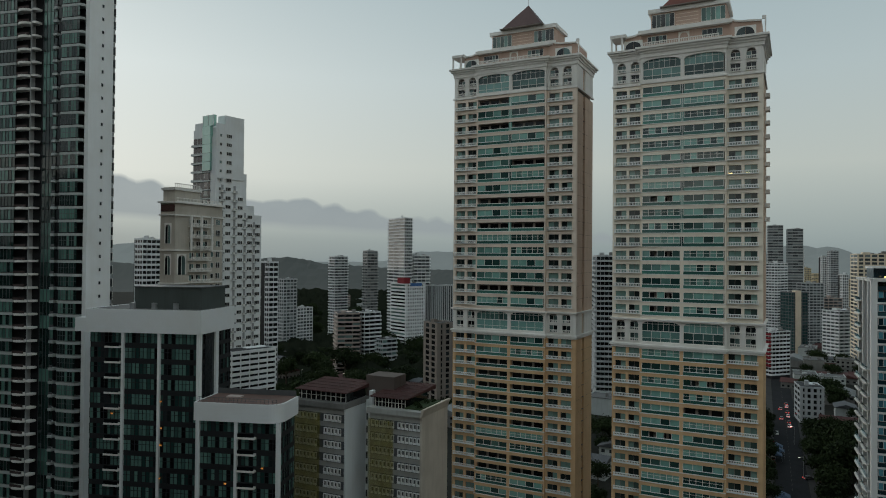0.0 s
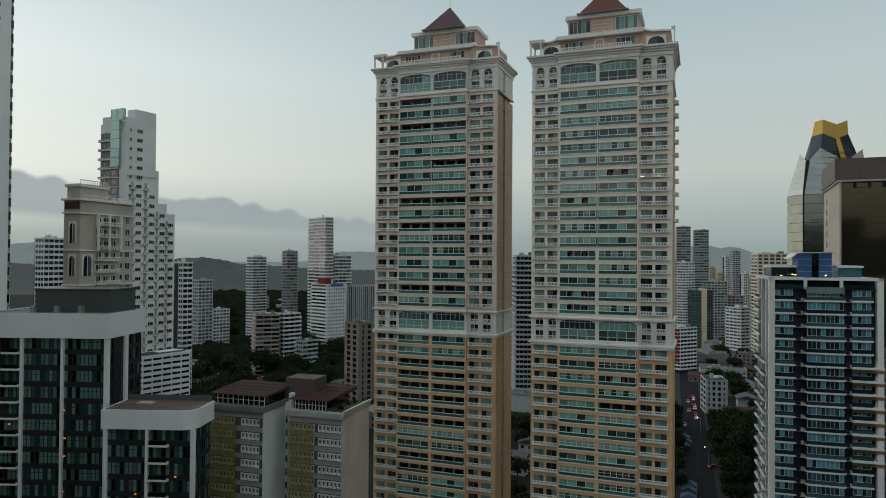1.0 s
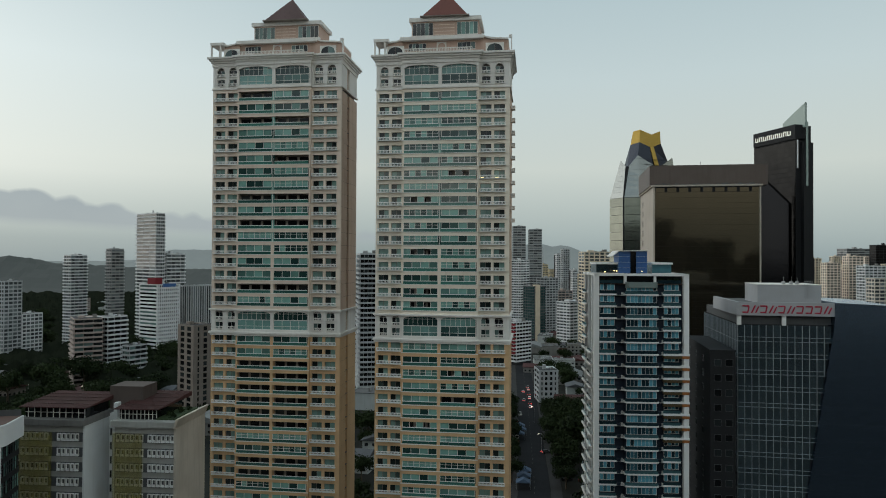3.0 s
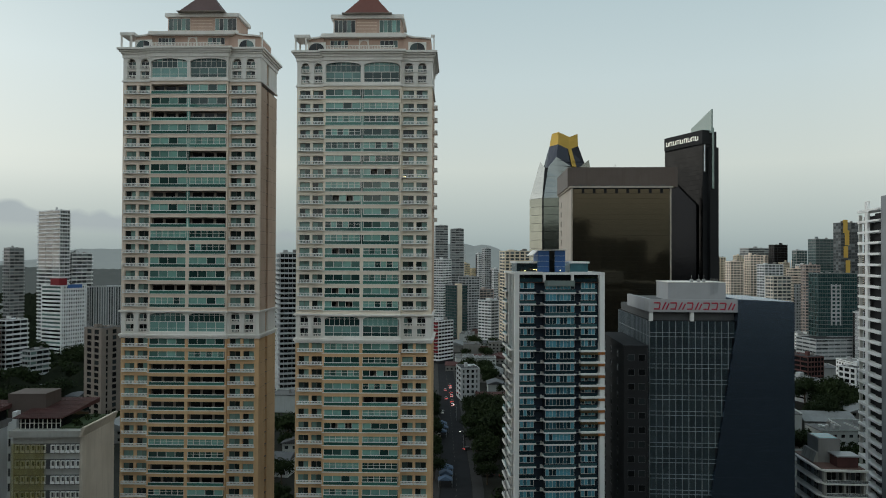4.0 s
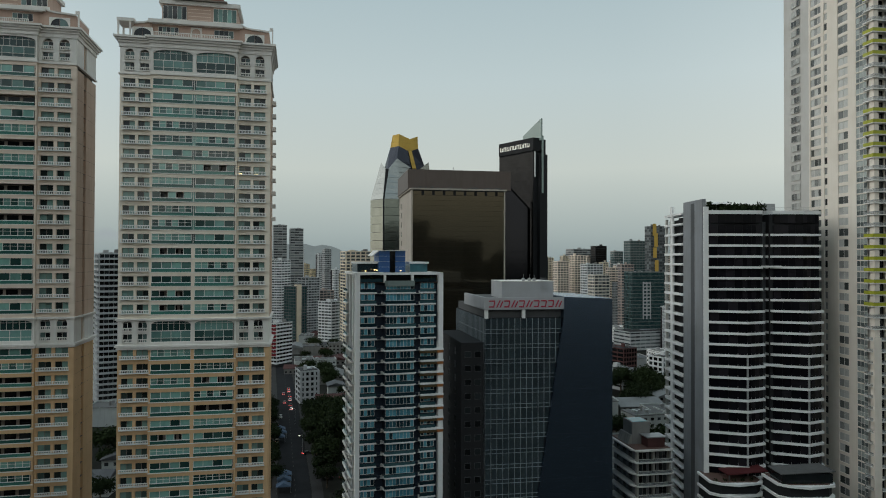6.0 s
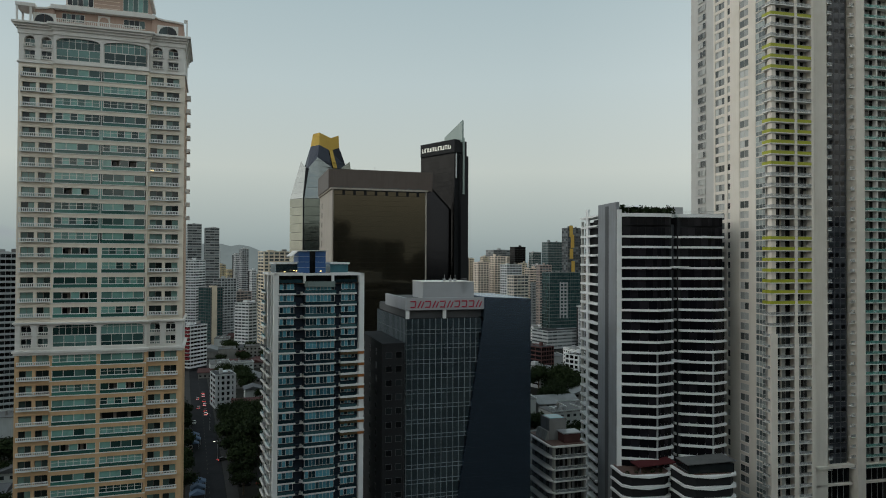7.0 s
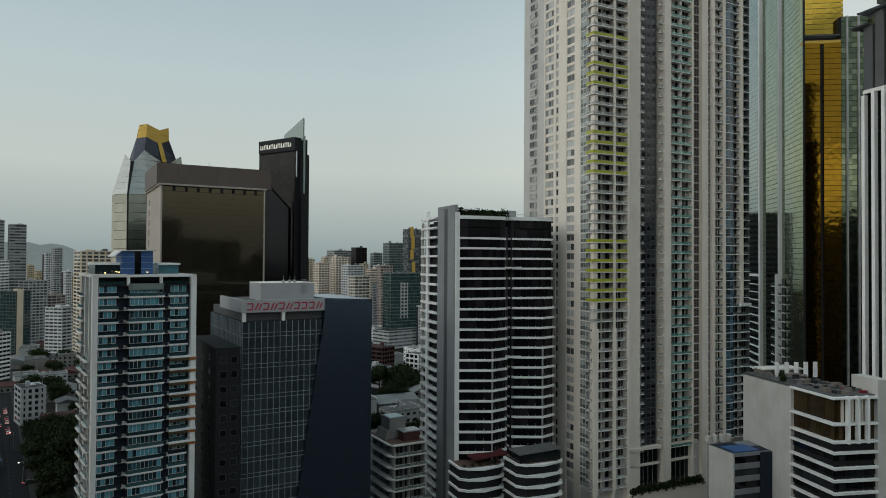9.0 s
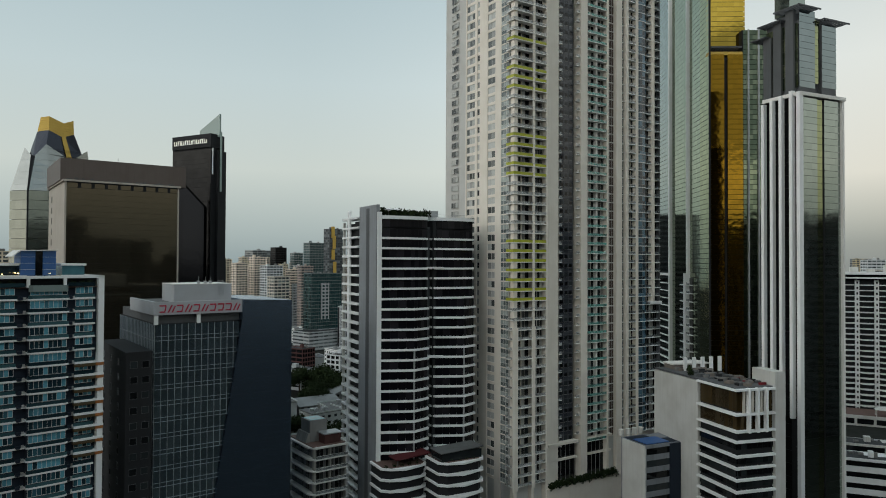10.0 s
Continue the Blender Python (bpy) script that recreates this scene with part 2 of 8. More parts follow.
# ---- building blocks ----
class Geo:
    """Collects solids with their materials and turns them into one mesh."""

    def __init__(self):
        self.v, self.f, self.m, self.mats = [], [], [], []

    def slot(self, mat):
        if mat not in self.mats:
            self.mats.append(mat)
        return self.mats.index(mat)

    def box(self, x0, x1, y0, y1, z0, z1, mat):
        i, s = len(self.v), self.slot(mat)
        self.v += [(x0, y0, z0), (x1, y0, z0), (x1, y1, z0), (x0, y1, z0), (x0, y0, z1), (x1, y0, z1), (x1, y1, z1), (x0, y1, z1)]
        self.f += [(i, i + 3, i + 2, i + 1), (i + 4, i + 5, i + 6, i + 7), (i, i + 1, i + 5, i + 4), (i + 1, i + 2, i + 6, i + 5), (i + 2, i + 3, i + 7, i + 6), (i + 3, i, i + 4, i + 7)]
        self.m += [s] * 6
        return self

    def prism(self, ring, z0, z1, mat, top=None):
        """A ring of (x, y), counter-clockwise, drawn up from z0 to z1; top: another ring for the upper end."""
        i, n, s = len(self.v), len(ring), self.slot(mat)
        z1s = z1 if isinstance(z1, (list, tuple)) else [z1] * n
        self.v += [(x, y, z0) for x, y in ring] + [(x, y, z) for (x, y), z in zip(top or ring, z1s)]
        self.f += [tuple(range(i + n - 1, i - 1, -1)), tuple(range(i + n, i + 2 * n))]
        self.f += [(i + k, i + (k + 1) % n, i + n + (k + 1) % n, i + n + k) for k in range(n)]
        self.m += [s] * (n + 2)
        return self

    def frontal(self, outline, y0, y1, mat):
        """An upright outline of (x, z), seen from the front, from depth y0 back to y1."""
        i, n, s = len(self.v), len(outline), self.slot(mat)
        self.v += [(x, y0, z) for x, z in outline] + [(x, y1, z) for x, z in outline]
        self.f += [tuple(range(i, i + n)), tuple(range(i + 2 * n - 1, i + n - 1, -1))]
        self.f += [(i + (k + 1) % n, i + k, i + n + k, i + n + (k + 1) % n) for k in range(n)]
        self.m += [s] * (n + 2)
        return self

    def face(self, pts, mat):
        i, s = len(self.v), self.slot(mat)
        self.v += pts
        self.f.append(tuple(range(i, i + len(pts))))
        self.m.append(s)
        return self

    def drape(self):
        """Lays what was built level onto the sloping ground."""
        self.v = [(x, y, z + ground(x, y)) for x, y, z in self.v]
        return self

    def mesh(self, name):
        me = bpy.data.meshes.new(name)
        me.from_pydata(self.v, [], self.f)
        for mat in self.mats:
            me.materials.append(mat)
        me.polygons.foreach_set("material_index", self.m)
        me.update()
        return me


def part(name, shape, parent, m=None, label=""):
    """One mesh object under a thing or a part. shape: a Geo or a mesh already made."""
    ob = new(name, shape.mesh(name) if isinstance(shape, Geo) else shape)
    ob.parent = parent
    if m is not None:
        ob.matrix_basis = m
    return tagged(ob, label)


def thing(name, m, label, category, group="", kind=""):
    ob = new(name)
    ob.matrix_basis = at(0, 0, ground(m.translation.x, m.translation.y)) @ m
    return tagged(ob, label, category, group, kind)


def at(x=0.0, y=0.0, z=0.0):
    return Matrix.Translation((x, y, z))


def left_face(depth):
    """From a building's near corner: the axes of its left-hand face, u from the far end to the corner, y inwards."""
    return at(0, depth) @ pose(0, 0, 0, 0, 0, -90)


def corner_pose(az, r, psi):
    """Near corner of a building: local x runs along its right-hand face, local y along the left-hand one."""
    p = polar(az, r)
    return pose(p.x, p.y, 0, 0, 0, -psi)


def spans(az_a, az_b, az_c, r, psi):
    """Lengths of the left-hand and right-hand faces of a building whose near corner stands at az_b."""
    b, lengths = polar(az_b, r), []
    for az, way in ((az_a, psi), (az_c, psi + 90)):
        d, n = polar(way, 1), polar(az + 90, 1)
        lengths.append(abs(b.dot(n) / d.dot(n)))
    return lengths


def arc(cx, cy, r, a0, a1, n):
    return [(cx + r * math.cos(radians(a0 + (a1 - a0) * k / n)), cy + r * math.sin(radians(a0 + (a1 - a0) * k / n))) for k in range(n + 1)]


# ---- ground, street, hills ----
def sheet(name, ring, z, mat, label, category):
    g = Geo()
    g.face([(x, y, z) for x, y in ring], mat)
    return tagged(new(name, g.drape().mesh(name)), label, category, kind="structure")


EARTH = paint("dark_city_ground", (0.030, 0.031, 0.027), dirt=0.6, rough=0.95, spec=0.03)
sheet("ground", [(-4800, -4800), (4800, -4800), (4800, 4800), (-4800, 4800)], 0.0, EARTH, "dark city ground reaching out to the hills", "ground")

# the avenue that runs away between the towers
AVENUE = ((-6.0, 120.0), (-9.0, 250.0), (-14.0, 330.0), (-20.0, 420.0), (-36.0, 640.0), (-60.0, 1000.0))


def ribbon(name, line, half, z0, z1, mat, label, category, shift=0.0):
    g = Geo()
    for (xa, ya), (xb, yb) in zip(line, line[1:]):
        g.prism([(xa + shift - half, ya), (xa + shift + half, ya), (xb + shift + half, yb), (xb + shift - half, yb)], z0, z1, mat)
    return tagged(new(name, g.drape().mesh(name)), label, category, kind="structure")


# Worn paving; shade between the buildings is put into its dark colour too.
PAVING = paint("shaded_worn_paving", (0.042, 0.041, 0.04), dirt=0.5, spec=0.08)
ribbon("road", AVENUE, 5.5, 0.01, 0.06, ASPHALT, "dark asphalt avenue between the towers", "road")
for side in (-1, 1):
    ribbon("pavement", AVENUE, 2.0, 0.01, 0.2, PAVING, "worn concrete pavement with a kerb beside the avenue", "pavement", side * 7.8)
LANE = paint("road_marking", (0.09, 0.088, 0.08), dirt=0.5, spec=0.05)
marks = Geo()
for (xa, ya), (xb, yb) in zip(AVENUE, AVENUE[1:]):
    n = int((yb - ya) / 6)
    for k in range(n):
        x, y = xa + (xb - xa) * k / n, ya + (yb - ya) * k / n
        marks.box(x - 0.08, x + 0.08, y, y + 2.6, 0.062, 0.066, LANE)
tagged(new("road_marking", marks.drape().mesh("road_marking")), "faded white dashed lane line on asphalt", "road marking", kind="stuff")
# the crossing street nearer the camera
sheet("side_street", [(-75, 268), (80, 262), (80, 276), (-75, 282)], 0.07, ASPHALT, "dark asphalt side street crossing the avenue", "road")


def hills(name, az0, az1, r, ridge, mat, label, seed):
    """A wooded ridge: ridge gives its height by bearing."""
    g, n, rows = Geo(), 150, 8
    s = g.slot(mat)
    for j in range(rows + 1):
        for i in range(n + 1):
            az, k = az0 + (az1 - az0) * i / n, j / rows
            p = polar(az, r - 700 * (1 - k))
            h = ridge(az) * k ** 1.3
            h *= 1 + 0.10 * (noise.noise((az * 0.55, k * 3, seed)) + 0.45 * noise.noise((az * 2.6, k * 7, seed)) + 0.25 * noise.noise((az * 9, k * 15, seed)))
            g.v.append((p.x, p.y, h))
    for j in range(rows):
        for i in range(n):
            a = j * (n + 1) + i
            g.f.append((a, a + 1, a + n + 2, a + n + 1))
            g.m.append(s)
    return tagged(new(name, g.drape().mesh(name)), label, "hill", kind="structure")


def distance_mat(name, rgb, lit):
    """Far land behind miles of damp air: dull green, its haze put in as an even glow."""
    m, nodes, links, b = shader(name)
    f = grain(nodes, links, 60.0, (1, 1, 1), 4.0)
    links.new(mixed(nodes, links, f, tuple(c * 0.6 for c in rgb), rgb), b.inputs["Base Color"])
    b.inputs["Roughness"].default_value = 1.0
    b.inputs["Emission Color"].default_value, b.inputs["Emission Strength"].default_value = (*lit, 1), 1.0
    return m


def bumpy(*bumps):
    return lambda az: sum(h * math.exp(-((az - c) / w) ** 2) for c, w, h in bumps)


# second colour of each hill: the glow that stands in for haze
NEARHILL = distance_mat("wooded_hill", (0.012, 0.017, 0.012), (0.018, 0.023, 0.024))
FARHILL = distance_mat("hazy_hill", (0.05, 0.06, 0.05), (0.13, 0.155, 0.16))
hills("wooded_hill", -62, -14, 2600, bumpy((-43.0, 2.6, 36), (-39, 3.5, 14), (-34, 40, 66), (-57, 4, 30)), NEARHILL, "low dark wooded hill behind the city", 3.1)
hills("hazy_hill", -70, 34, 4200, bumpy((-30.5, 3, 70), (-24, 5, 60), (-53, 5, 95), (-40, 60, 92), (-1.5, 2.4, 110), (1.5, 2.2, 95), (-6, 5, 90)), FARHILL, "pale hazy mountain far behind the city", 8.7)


# ---- generic storeyed buildings ----
def storeyed(name, azs, r, top, psi, floor, wall, glass, label, bays=(4, 5), sill=1.1, pier=0.6, proud=0.25, base=0.0, category="building",
             group="", roof=ROOFING, plant=True, slab=False, fins=None, corners=True, z0=0.0, core=None, parapet=0.9, depth=None, joined=None):
    """A building from its near corner: per storey one part with spandrels, piers and panes on both seen faces, a core and a roof."""
    az_a, az_b, az_c = azs
    pier = min(pier, 0.18) if slab else pier
    wl_, wr = spans(az_a, az_b, az_c, r, psi)
    wl_, wr = min(wl_, 60.0), min(wr, 60.0)
    bl, br = (max(wl_, depth) if depth else max(wl_, 8.0)), wr
    root = thing(name, corner_pose(az_b, r, psi), label, category, group)
    body = Geo()
    body.box(proud, br - 0.02, proud, bl - 0.02, z0, top - 0.1, core or BLACK)
    body.box(br * 0.5, br, bl * 0.5, bl, z0, top, wall)
    part("core", body, root)
    storey = Geo()
    for mat_frame, width, n in ((Matrix(), wr, bays[1]), (left_face(wl_), wl_, bays[0])):
        if width < 0.6:
            continue
        sub = Geo()
        e = proud + 0.02 if not slab else -0.9
        sub.box(0 if not slab else -0.4, width - (0.012 if not slab else -0.4), e - 0.02 if slab else 0, proud + 0.1, 0, sill, wall)
        step = width / max(1, n)
        for k in range(n + 1):
            if (k in (0, n)) and not corners:
                continue
            if fins and k not in (0, n) and k % fins:
                continue
            x = min(max(k * step - pier / 2, 0.0), width - pier - 0.013)
            sub.box(x, x + pier, 0.03, proud + 0.08, sill, floor, wall)
        for k in range(n):
            x0, x1 = k * step + pier * 0.35, (k + 1) * step - pier * 0.35
            sub.face([(x0, proud - 0.04, sill), (x1, proud - 0.04, sill), (x1, proud - 0.04, floor), (x0, proud - 0.04, floor)], glass)
        i = len(storey.v)
        storey.v += [tuple(mat_frame @ Vector(v)) for v in sub.v]
        storey.f += [tuple(q + i for q in f) for f in sub.f]
        storey.m += [storey.slot(sub.mats[m]) for m in sub.m]
    count = max(1, int((top - z0 - parapet - base) / floor))
    if joined is None:
        joined = floor / r < 0.0062
    if joined:                     # too small to pick apart: all storeys in one facade
        whole = Geo()
        whole.mats, n = storey.mats, len(storey.v)
        for k in range(count):
            z = top - parapet - (k + 1) * floor
            whole.v += [(x, y, v + z) for x, y, v in storey.v]
            whole.f += [tuple(q + k * n for q in f) for f in storey.f]
            whole.m += storey.m
        tagged(part("facade", whole, root), kind="stuff")
    else:
        me = storey.mesh("storey")
        for k in range(count):
            part("storey", me, root, at(0, 0, top - parapet - (k + 1) * floor))
    if base:
        part("podium", Geo().box(-0.6, br + 0.5, -0.6, bl + 0.5, z0, z0 + base, wall), root)
    cap = Geo()
    cap.box(-0.05, br + 0.03, -0.05, 0.3, top - parapet, top, wall).box(-0.05, 0.3, 0.3, bl, top - parapet, top, wall)
    cap.box(br - 0.3, br + 0.03, 0.3, bl, top - parapet, top, wall).box(0.3, br - 0.3, bl - 0.3, bl, top - parapet, top, wall)
    cap.box(0.3, br - 0.3, 0.3, bl - 0.3, top - parapet - 0.3, top - parapet + 0.1, roof)
    part("roof", cap, root)
    if plant:
        g = Geo()
        rnd = random.Random(round(az_b * 100 + r))
        x, y, s = br * rnd.uniform(0.15, 0.6), bl * rnd.uniform(0.2, 0.5), min(br, bl) * rnd.uniform(0.14, 0.26)
        g.box(x, x + s, y, y + s * 1.2, top - parapet, top + rnd.uniform(1.2, 2.8), wall)
        g.box(br * 0.7, br * 0.7 + s * 0.7, y + 0.3, y + s * 0.8, top - parapet, top + rnd.uniform(0.5, 2.2), CONCRETE)
        for k in range(4):
            px, py = rnd.uniform(0.1, 0.8) * br, rnd.uniform(0.1, 0.8) * bl
            g.box(px, px + rnd.uniform(0.8, 1.8), py, py + rnd.uniform(0.8, 1.8), top - parapet, top + rnd.uniform(0.2, 0.9), rnd.choice((STEEL, CONCRETE, wall)))
        tagged(part("roof_plant", g, root, label="roof-top stair head, tanks and air-conditioning units"), kind="stuff")
    return root


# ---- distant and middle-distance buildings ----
# Far panes start paler: the haze before them is put into their tint.
G_FARWIN = glazing("hazed_window_glass", (0.05, 0.058, 0.062), (0.17, 0.19, 0.195), 0.5, spec=0.4)


def far(name, az0, az1, el, r, floor, wall, glass, label, corner=0.3, psi=None, **more):
    """A building whose roof stands el degrees over the horizon of the camera."""
    az_b = az0 + (az1 - az0) * corner
    if psi is None:
        psi = az_b - 35 if corner > 0.15 else az_b - 4
    # haze by colour: panes past 600 m take the paler tint
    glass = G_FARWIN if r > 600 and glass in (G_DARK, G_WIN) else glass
    # white walls take the hazed greys
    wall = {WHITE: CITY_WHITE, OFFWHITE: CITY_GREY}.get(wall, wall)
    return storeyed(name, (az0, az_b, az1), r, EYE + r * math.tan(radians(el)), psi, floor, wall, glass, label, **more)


G_FLATTEAL = glazing("dark_teal_glass", (0.02, 0.05, 0.052), (0.035, 0.075, 0.075), 0.5, spec=0.8)
BUFF = paint("buff_render", (0.70, 0.60, 0.46), dirt=0.25)
# Lightened window tint; haze over the cream towers is put into it.
G_HAZE = glazing("hazed_tower_glass", (0.06, 0.06, 0.055), (0.24, 0.23, 0.20), 0.5, spec=0.3)
G = "distant apartment towers"
far("apartment_tower", -53.60, -51.77, 1.71, 430, 3.0, WHITE, G_DARK, "white apartment tower with closely stacked balcony bands", group=G, sill=1.3, bays=(3, 4), pier=0.3)
far("apartment_block", -43.91, -42.84, 0.09, 420, 3.0, WHITE, G_DARK, "white apartment block with dark ribbon windows", sill=1.2, bays=(2, 2), pier=0.25)
far("apartment_block", -42.90, -41.33, -1.31, 620, 3.0, OFFWHITE, G_WIN, "white twin-shaft apartment block with grey windows", bays=(3, 4))
far("low_block", -41.86, -40.05, -3.65, 640, 3.0, WHITE, G_WIN, "low stepped white building among trees", bays=(3, 5))
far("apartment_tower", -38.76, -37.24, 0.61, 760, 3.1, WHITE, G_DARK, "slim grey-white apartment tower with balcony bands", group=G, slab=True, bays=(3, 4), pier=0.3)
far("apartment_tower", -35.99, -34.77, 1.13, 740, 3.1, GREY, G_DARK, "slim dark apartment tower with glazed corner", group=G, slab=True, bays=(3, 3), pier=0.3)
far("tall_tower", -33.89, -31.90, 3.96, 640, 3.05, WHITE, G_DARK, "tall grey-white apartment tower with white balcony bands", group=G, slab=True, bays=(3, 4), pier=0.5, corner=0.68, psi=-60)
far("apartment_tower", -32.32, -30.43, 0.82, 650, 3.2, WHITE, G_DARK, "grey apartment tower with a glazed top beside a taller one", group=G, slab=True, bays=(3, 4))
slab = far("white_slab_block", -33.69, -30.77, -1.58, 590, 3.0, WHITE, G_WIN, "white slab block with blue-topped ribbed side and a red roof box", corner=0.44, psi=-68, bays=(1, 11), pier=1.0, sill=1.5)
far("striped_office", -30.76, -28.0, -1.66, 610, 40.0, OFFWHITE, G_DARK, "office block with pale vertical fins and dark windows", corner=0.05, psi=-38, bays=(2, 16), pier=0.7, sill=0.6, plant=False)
far("apartment_block", -38.30, -36.17, -4.10, 500, 3.0, PINK, G_WIN, "grey-pink apartment block with red-brown balcony panels", corner=0.12, psi=-44, bays=(2, 3), slab=True)
far("apartment_block", -36.54, -34.49, -3.99, 505, 3.0, WHITE, G_DARK, "pale apartment block with curved balcony bands", corner=0.35, slab=True, bays=(3, 3))
far("apartment_block", -34.82, -33.14, -6.21, 490, 3.0, OFFWHITE, G_WIN, "small white apartment block with stepped balconies", corner=0.3, slab=True, bays=(3, 3))
far("brown_apartment_block", -30.90, -28.0, -4.81, 370, 3.0, BROWNWALL, G_DARK, "weathered taupe apartment block with recessed dark balconies", corner=0.4, psi=-62, bays=(2, 3), sill=0.9, pier=2.4)
far("banded_tower", -16.95, -15.0, 1.04, 420, 3.0, OFFWHITE, G_DARK, "grey apartment tower with many white balconies between two towers", slab=True, bays=(3, 5), corner=0.15)
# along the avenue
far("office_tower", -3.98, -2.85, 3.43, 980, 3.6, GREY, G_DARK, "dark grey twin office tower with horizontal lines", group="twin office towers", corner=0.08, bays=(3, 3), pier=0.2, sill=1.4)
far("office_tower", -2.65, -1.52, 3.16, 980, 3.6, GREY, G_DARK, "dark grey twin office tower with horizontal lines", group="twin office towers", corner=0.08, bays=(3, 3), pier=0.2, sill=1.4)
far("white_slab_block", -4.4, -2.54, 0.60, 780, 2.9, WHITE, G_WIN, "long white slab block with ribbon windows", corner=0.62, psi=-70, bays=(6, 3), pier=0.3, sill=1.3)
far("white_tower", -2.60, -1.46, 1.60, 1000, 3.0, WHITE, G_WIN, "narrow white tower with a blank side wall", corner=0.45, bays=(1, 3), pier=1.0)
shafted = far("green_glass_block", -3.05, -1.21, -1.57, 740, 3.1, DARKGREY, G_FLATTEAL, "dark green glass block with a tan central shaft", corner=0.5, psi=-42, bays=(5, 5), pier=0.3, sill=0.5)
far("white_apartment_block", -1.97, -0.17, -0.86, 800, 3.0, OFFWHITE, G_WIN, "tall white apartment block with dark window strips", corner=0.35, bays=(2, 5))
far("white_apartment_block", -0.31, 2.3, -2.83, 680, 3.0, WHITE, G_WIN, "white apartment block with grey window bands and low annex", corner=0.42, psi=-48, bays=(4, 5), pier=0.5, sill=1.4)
striped = far("striped_block", -4.6, -2.37, -4.57, 560, 2.9, WHITE, G_DARK, "white office block with a strip of red panels", corner=0.45, psi=-52, bays=(4, 5), sill=1.4, pier=0.2)
far("white_office_block", -2.12, -0.14, -8.47, 404, 3.0, OFFWHITE, G_DARK, "six-storey white block with arched open balconies", corner=0.2, psi=-12, bays=(2, 4), pier=1.4, sill=1.2)
far("beige_apartment_block", 1.47, 4.4, 1.33, 640, 3.0, BUFF, G_WIN, "sand-coloured apartment block with crowded roof", corner=0.15, psi=-10, bays=(2, 6), pier=1.2)
far("white_tower", -0.42, 0.01, 1.09, 1100, 3.2, WHITE, G_WIN, "distant slim white apartment tower", group=G, bays=(2, 2))
far("white_tower", 0.0, 0.76, 1.52, 1150, 3.2, OFFWHITE, G_WIN, "distant pale grey apartment tower", group=G, bays=(2, 3))
far("white_tower", 0.82, 1.38, -0.18, 900, 3.2, WHITE, G_WIN, "distant white apartment block", group=G, bays=(2, 3))
# between the black office towers and the banded tower
C = "cream apartment towers"
far("cream_tower", 18.4, 19.23, 0.84, 900, 3.0, BUFF, G_HAZE, "cream apartment tower with stacked balconies", group=C, bays=(2, 3), pier=1.0)
far("cream_tower", 19.14, 20.48, 0.53, 860, 3.0, CREAM, G_HAZE, "cream apartment tower with stacked balconies", group=C, bays=(3, 4), pier=1.0)
far("cream_tower", 20.53, 21.88, 1.02, 880, 3.0, CREAM, G_HAZE, "cream apartment tower with a stepped top", group=C, bays=(3, 4), pier=1.0)
far("white_grid_tower", 21.39, 23.21, 0.32, 820, 3.0, WHITE, G_DARK, "white apartment tower with a grid of dark balconies", group=C, bays=(3, 5), pier=0.7)
far("cream_tower", 23.41, 24.87, 0.02, 840, 3.0, CREAM, G_HAZE, "cream apartment tower with ribbon balconies", group=C, bays=(3, 3), pier=0.5, sill=1.4)
for az, wide, el, r_, mat in ((18.62, 0.62, 0.42, 1010, CREAM), (19.75, 0.7, 0.98, 1080, BUFF), (20.35, 0.55, 0.28, 960, BUFF), (21.75, 0.6, 0.95, 1120, CREAM), (22.9, 0.75, 0.45, 980, BUFF),
                              (23.75, 0.7, 0.62, 1060, CREAM), (24.4, 0.6, -0.1, 900, CREAM), (25.3, 0.8, 0.9, 1200, CREAM), (27.6, 0.8, 1.0, 1150, CREAM)):
    far("cream_tower", az, az + wide, el, r_, 3.0, mat, G_HAZE, "cream apartment tower with stacked balconies", group=C, bays=(2, 4), pier=0.9)
far("dark_office_tower", 22.21, 23.50, 1.80, 1100, 3.6, BLACK, G_BLACK, "black glass office tower", bays=(3, 4), pier=0.15, sill=0.4)
far("dark_office_tower", 20.2, 22.3, 1.55, 1200, 3.6, GREY, G_DARK, "dark grey office tower behind apartment blocks", bays=(3, 4), pier=0.2, sill=1.0)
far("glass_tower", 23.78, 24.80, 1.36, 1050, 3.6, GREY, G_FLATTEAL, "green glass office tower", bays=(3, 4), pier=0.15, sill=0.5)
SLATEGREY = paint("slate_grey_panel", (0.17, 0.20, 0.20), dirt=0.3)
far("green_glass_tower", 24.84, 26.54, 2.20, 950, 3.5, SLATEGREY, G_FLATTEAL, "green glass tower with white horizontal lines", bays=(4, 5), pier=0.15, sill=0.9)
gilt = far("gold_striped_tower", 26.47, 28.04, 3.36, 900, 3.4, DARKGREY, G_DARK, "dark glass tower with gold panels running down a corner", bays=(3, 5), pier=0.25, sill=0.8)
teal = far("teal_office", 24.86, 27.95, -0.31, 700, 3.5, SLATEGREY, G_FLATTEAL, "teal glass office block with a pale gridded panel over a podium", bays=(6, 16), pier=0.06, sill=0.45, corner=0.2, psi=-5)
far("white_podium", 24.04, 28.4, -5.16, 676, 3.4, OFFWHITE, G_DARK, "white banded podium with parking decks", bays=(3, 8), sill=1.9, pier=0.2, corner=0.3, psi=-12, plant=False)
far("white_lattice_block", 27.80, 28.6, -3.08, 690, 3.2, WHITE, G_DARK, "black block with a white lattice screen", bays=(3, 4), pier=0.5, sill=0.6)
far("low_white_block", 26.72, 29.0, -7.06, 450, 3.1, WHITE, G_DARK, "low white block with square windows", bays=(3, 6), pier=1.0, corner=0.5, psi=-20)
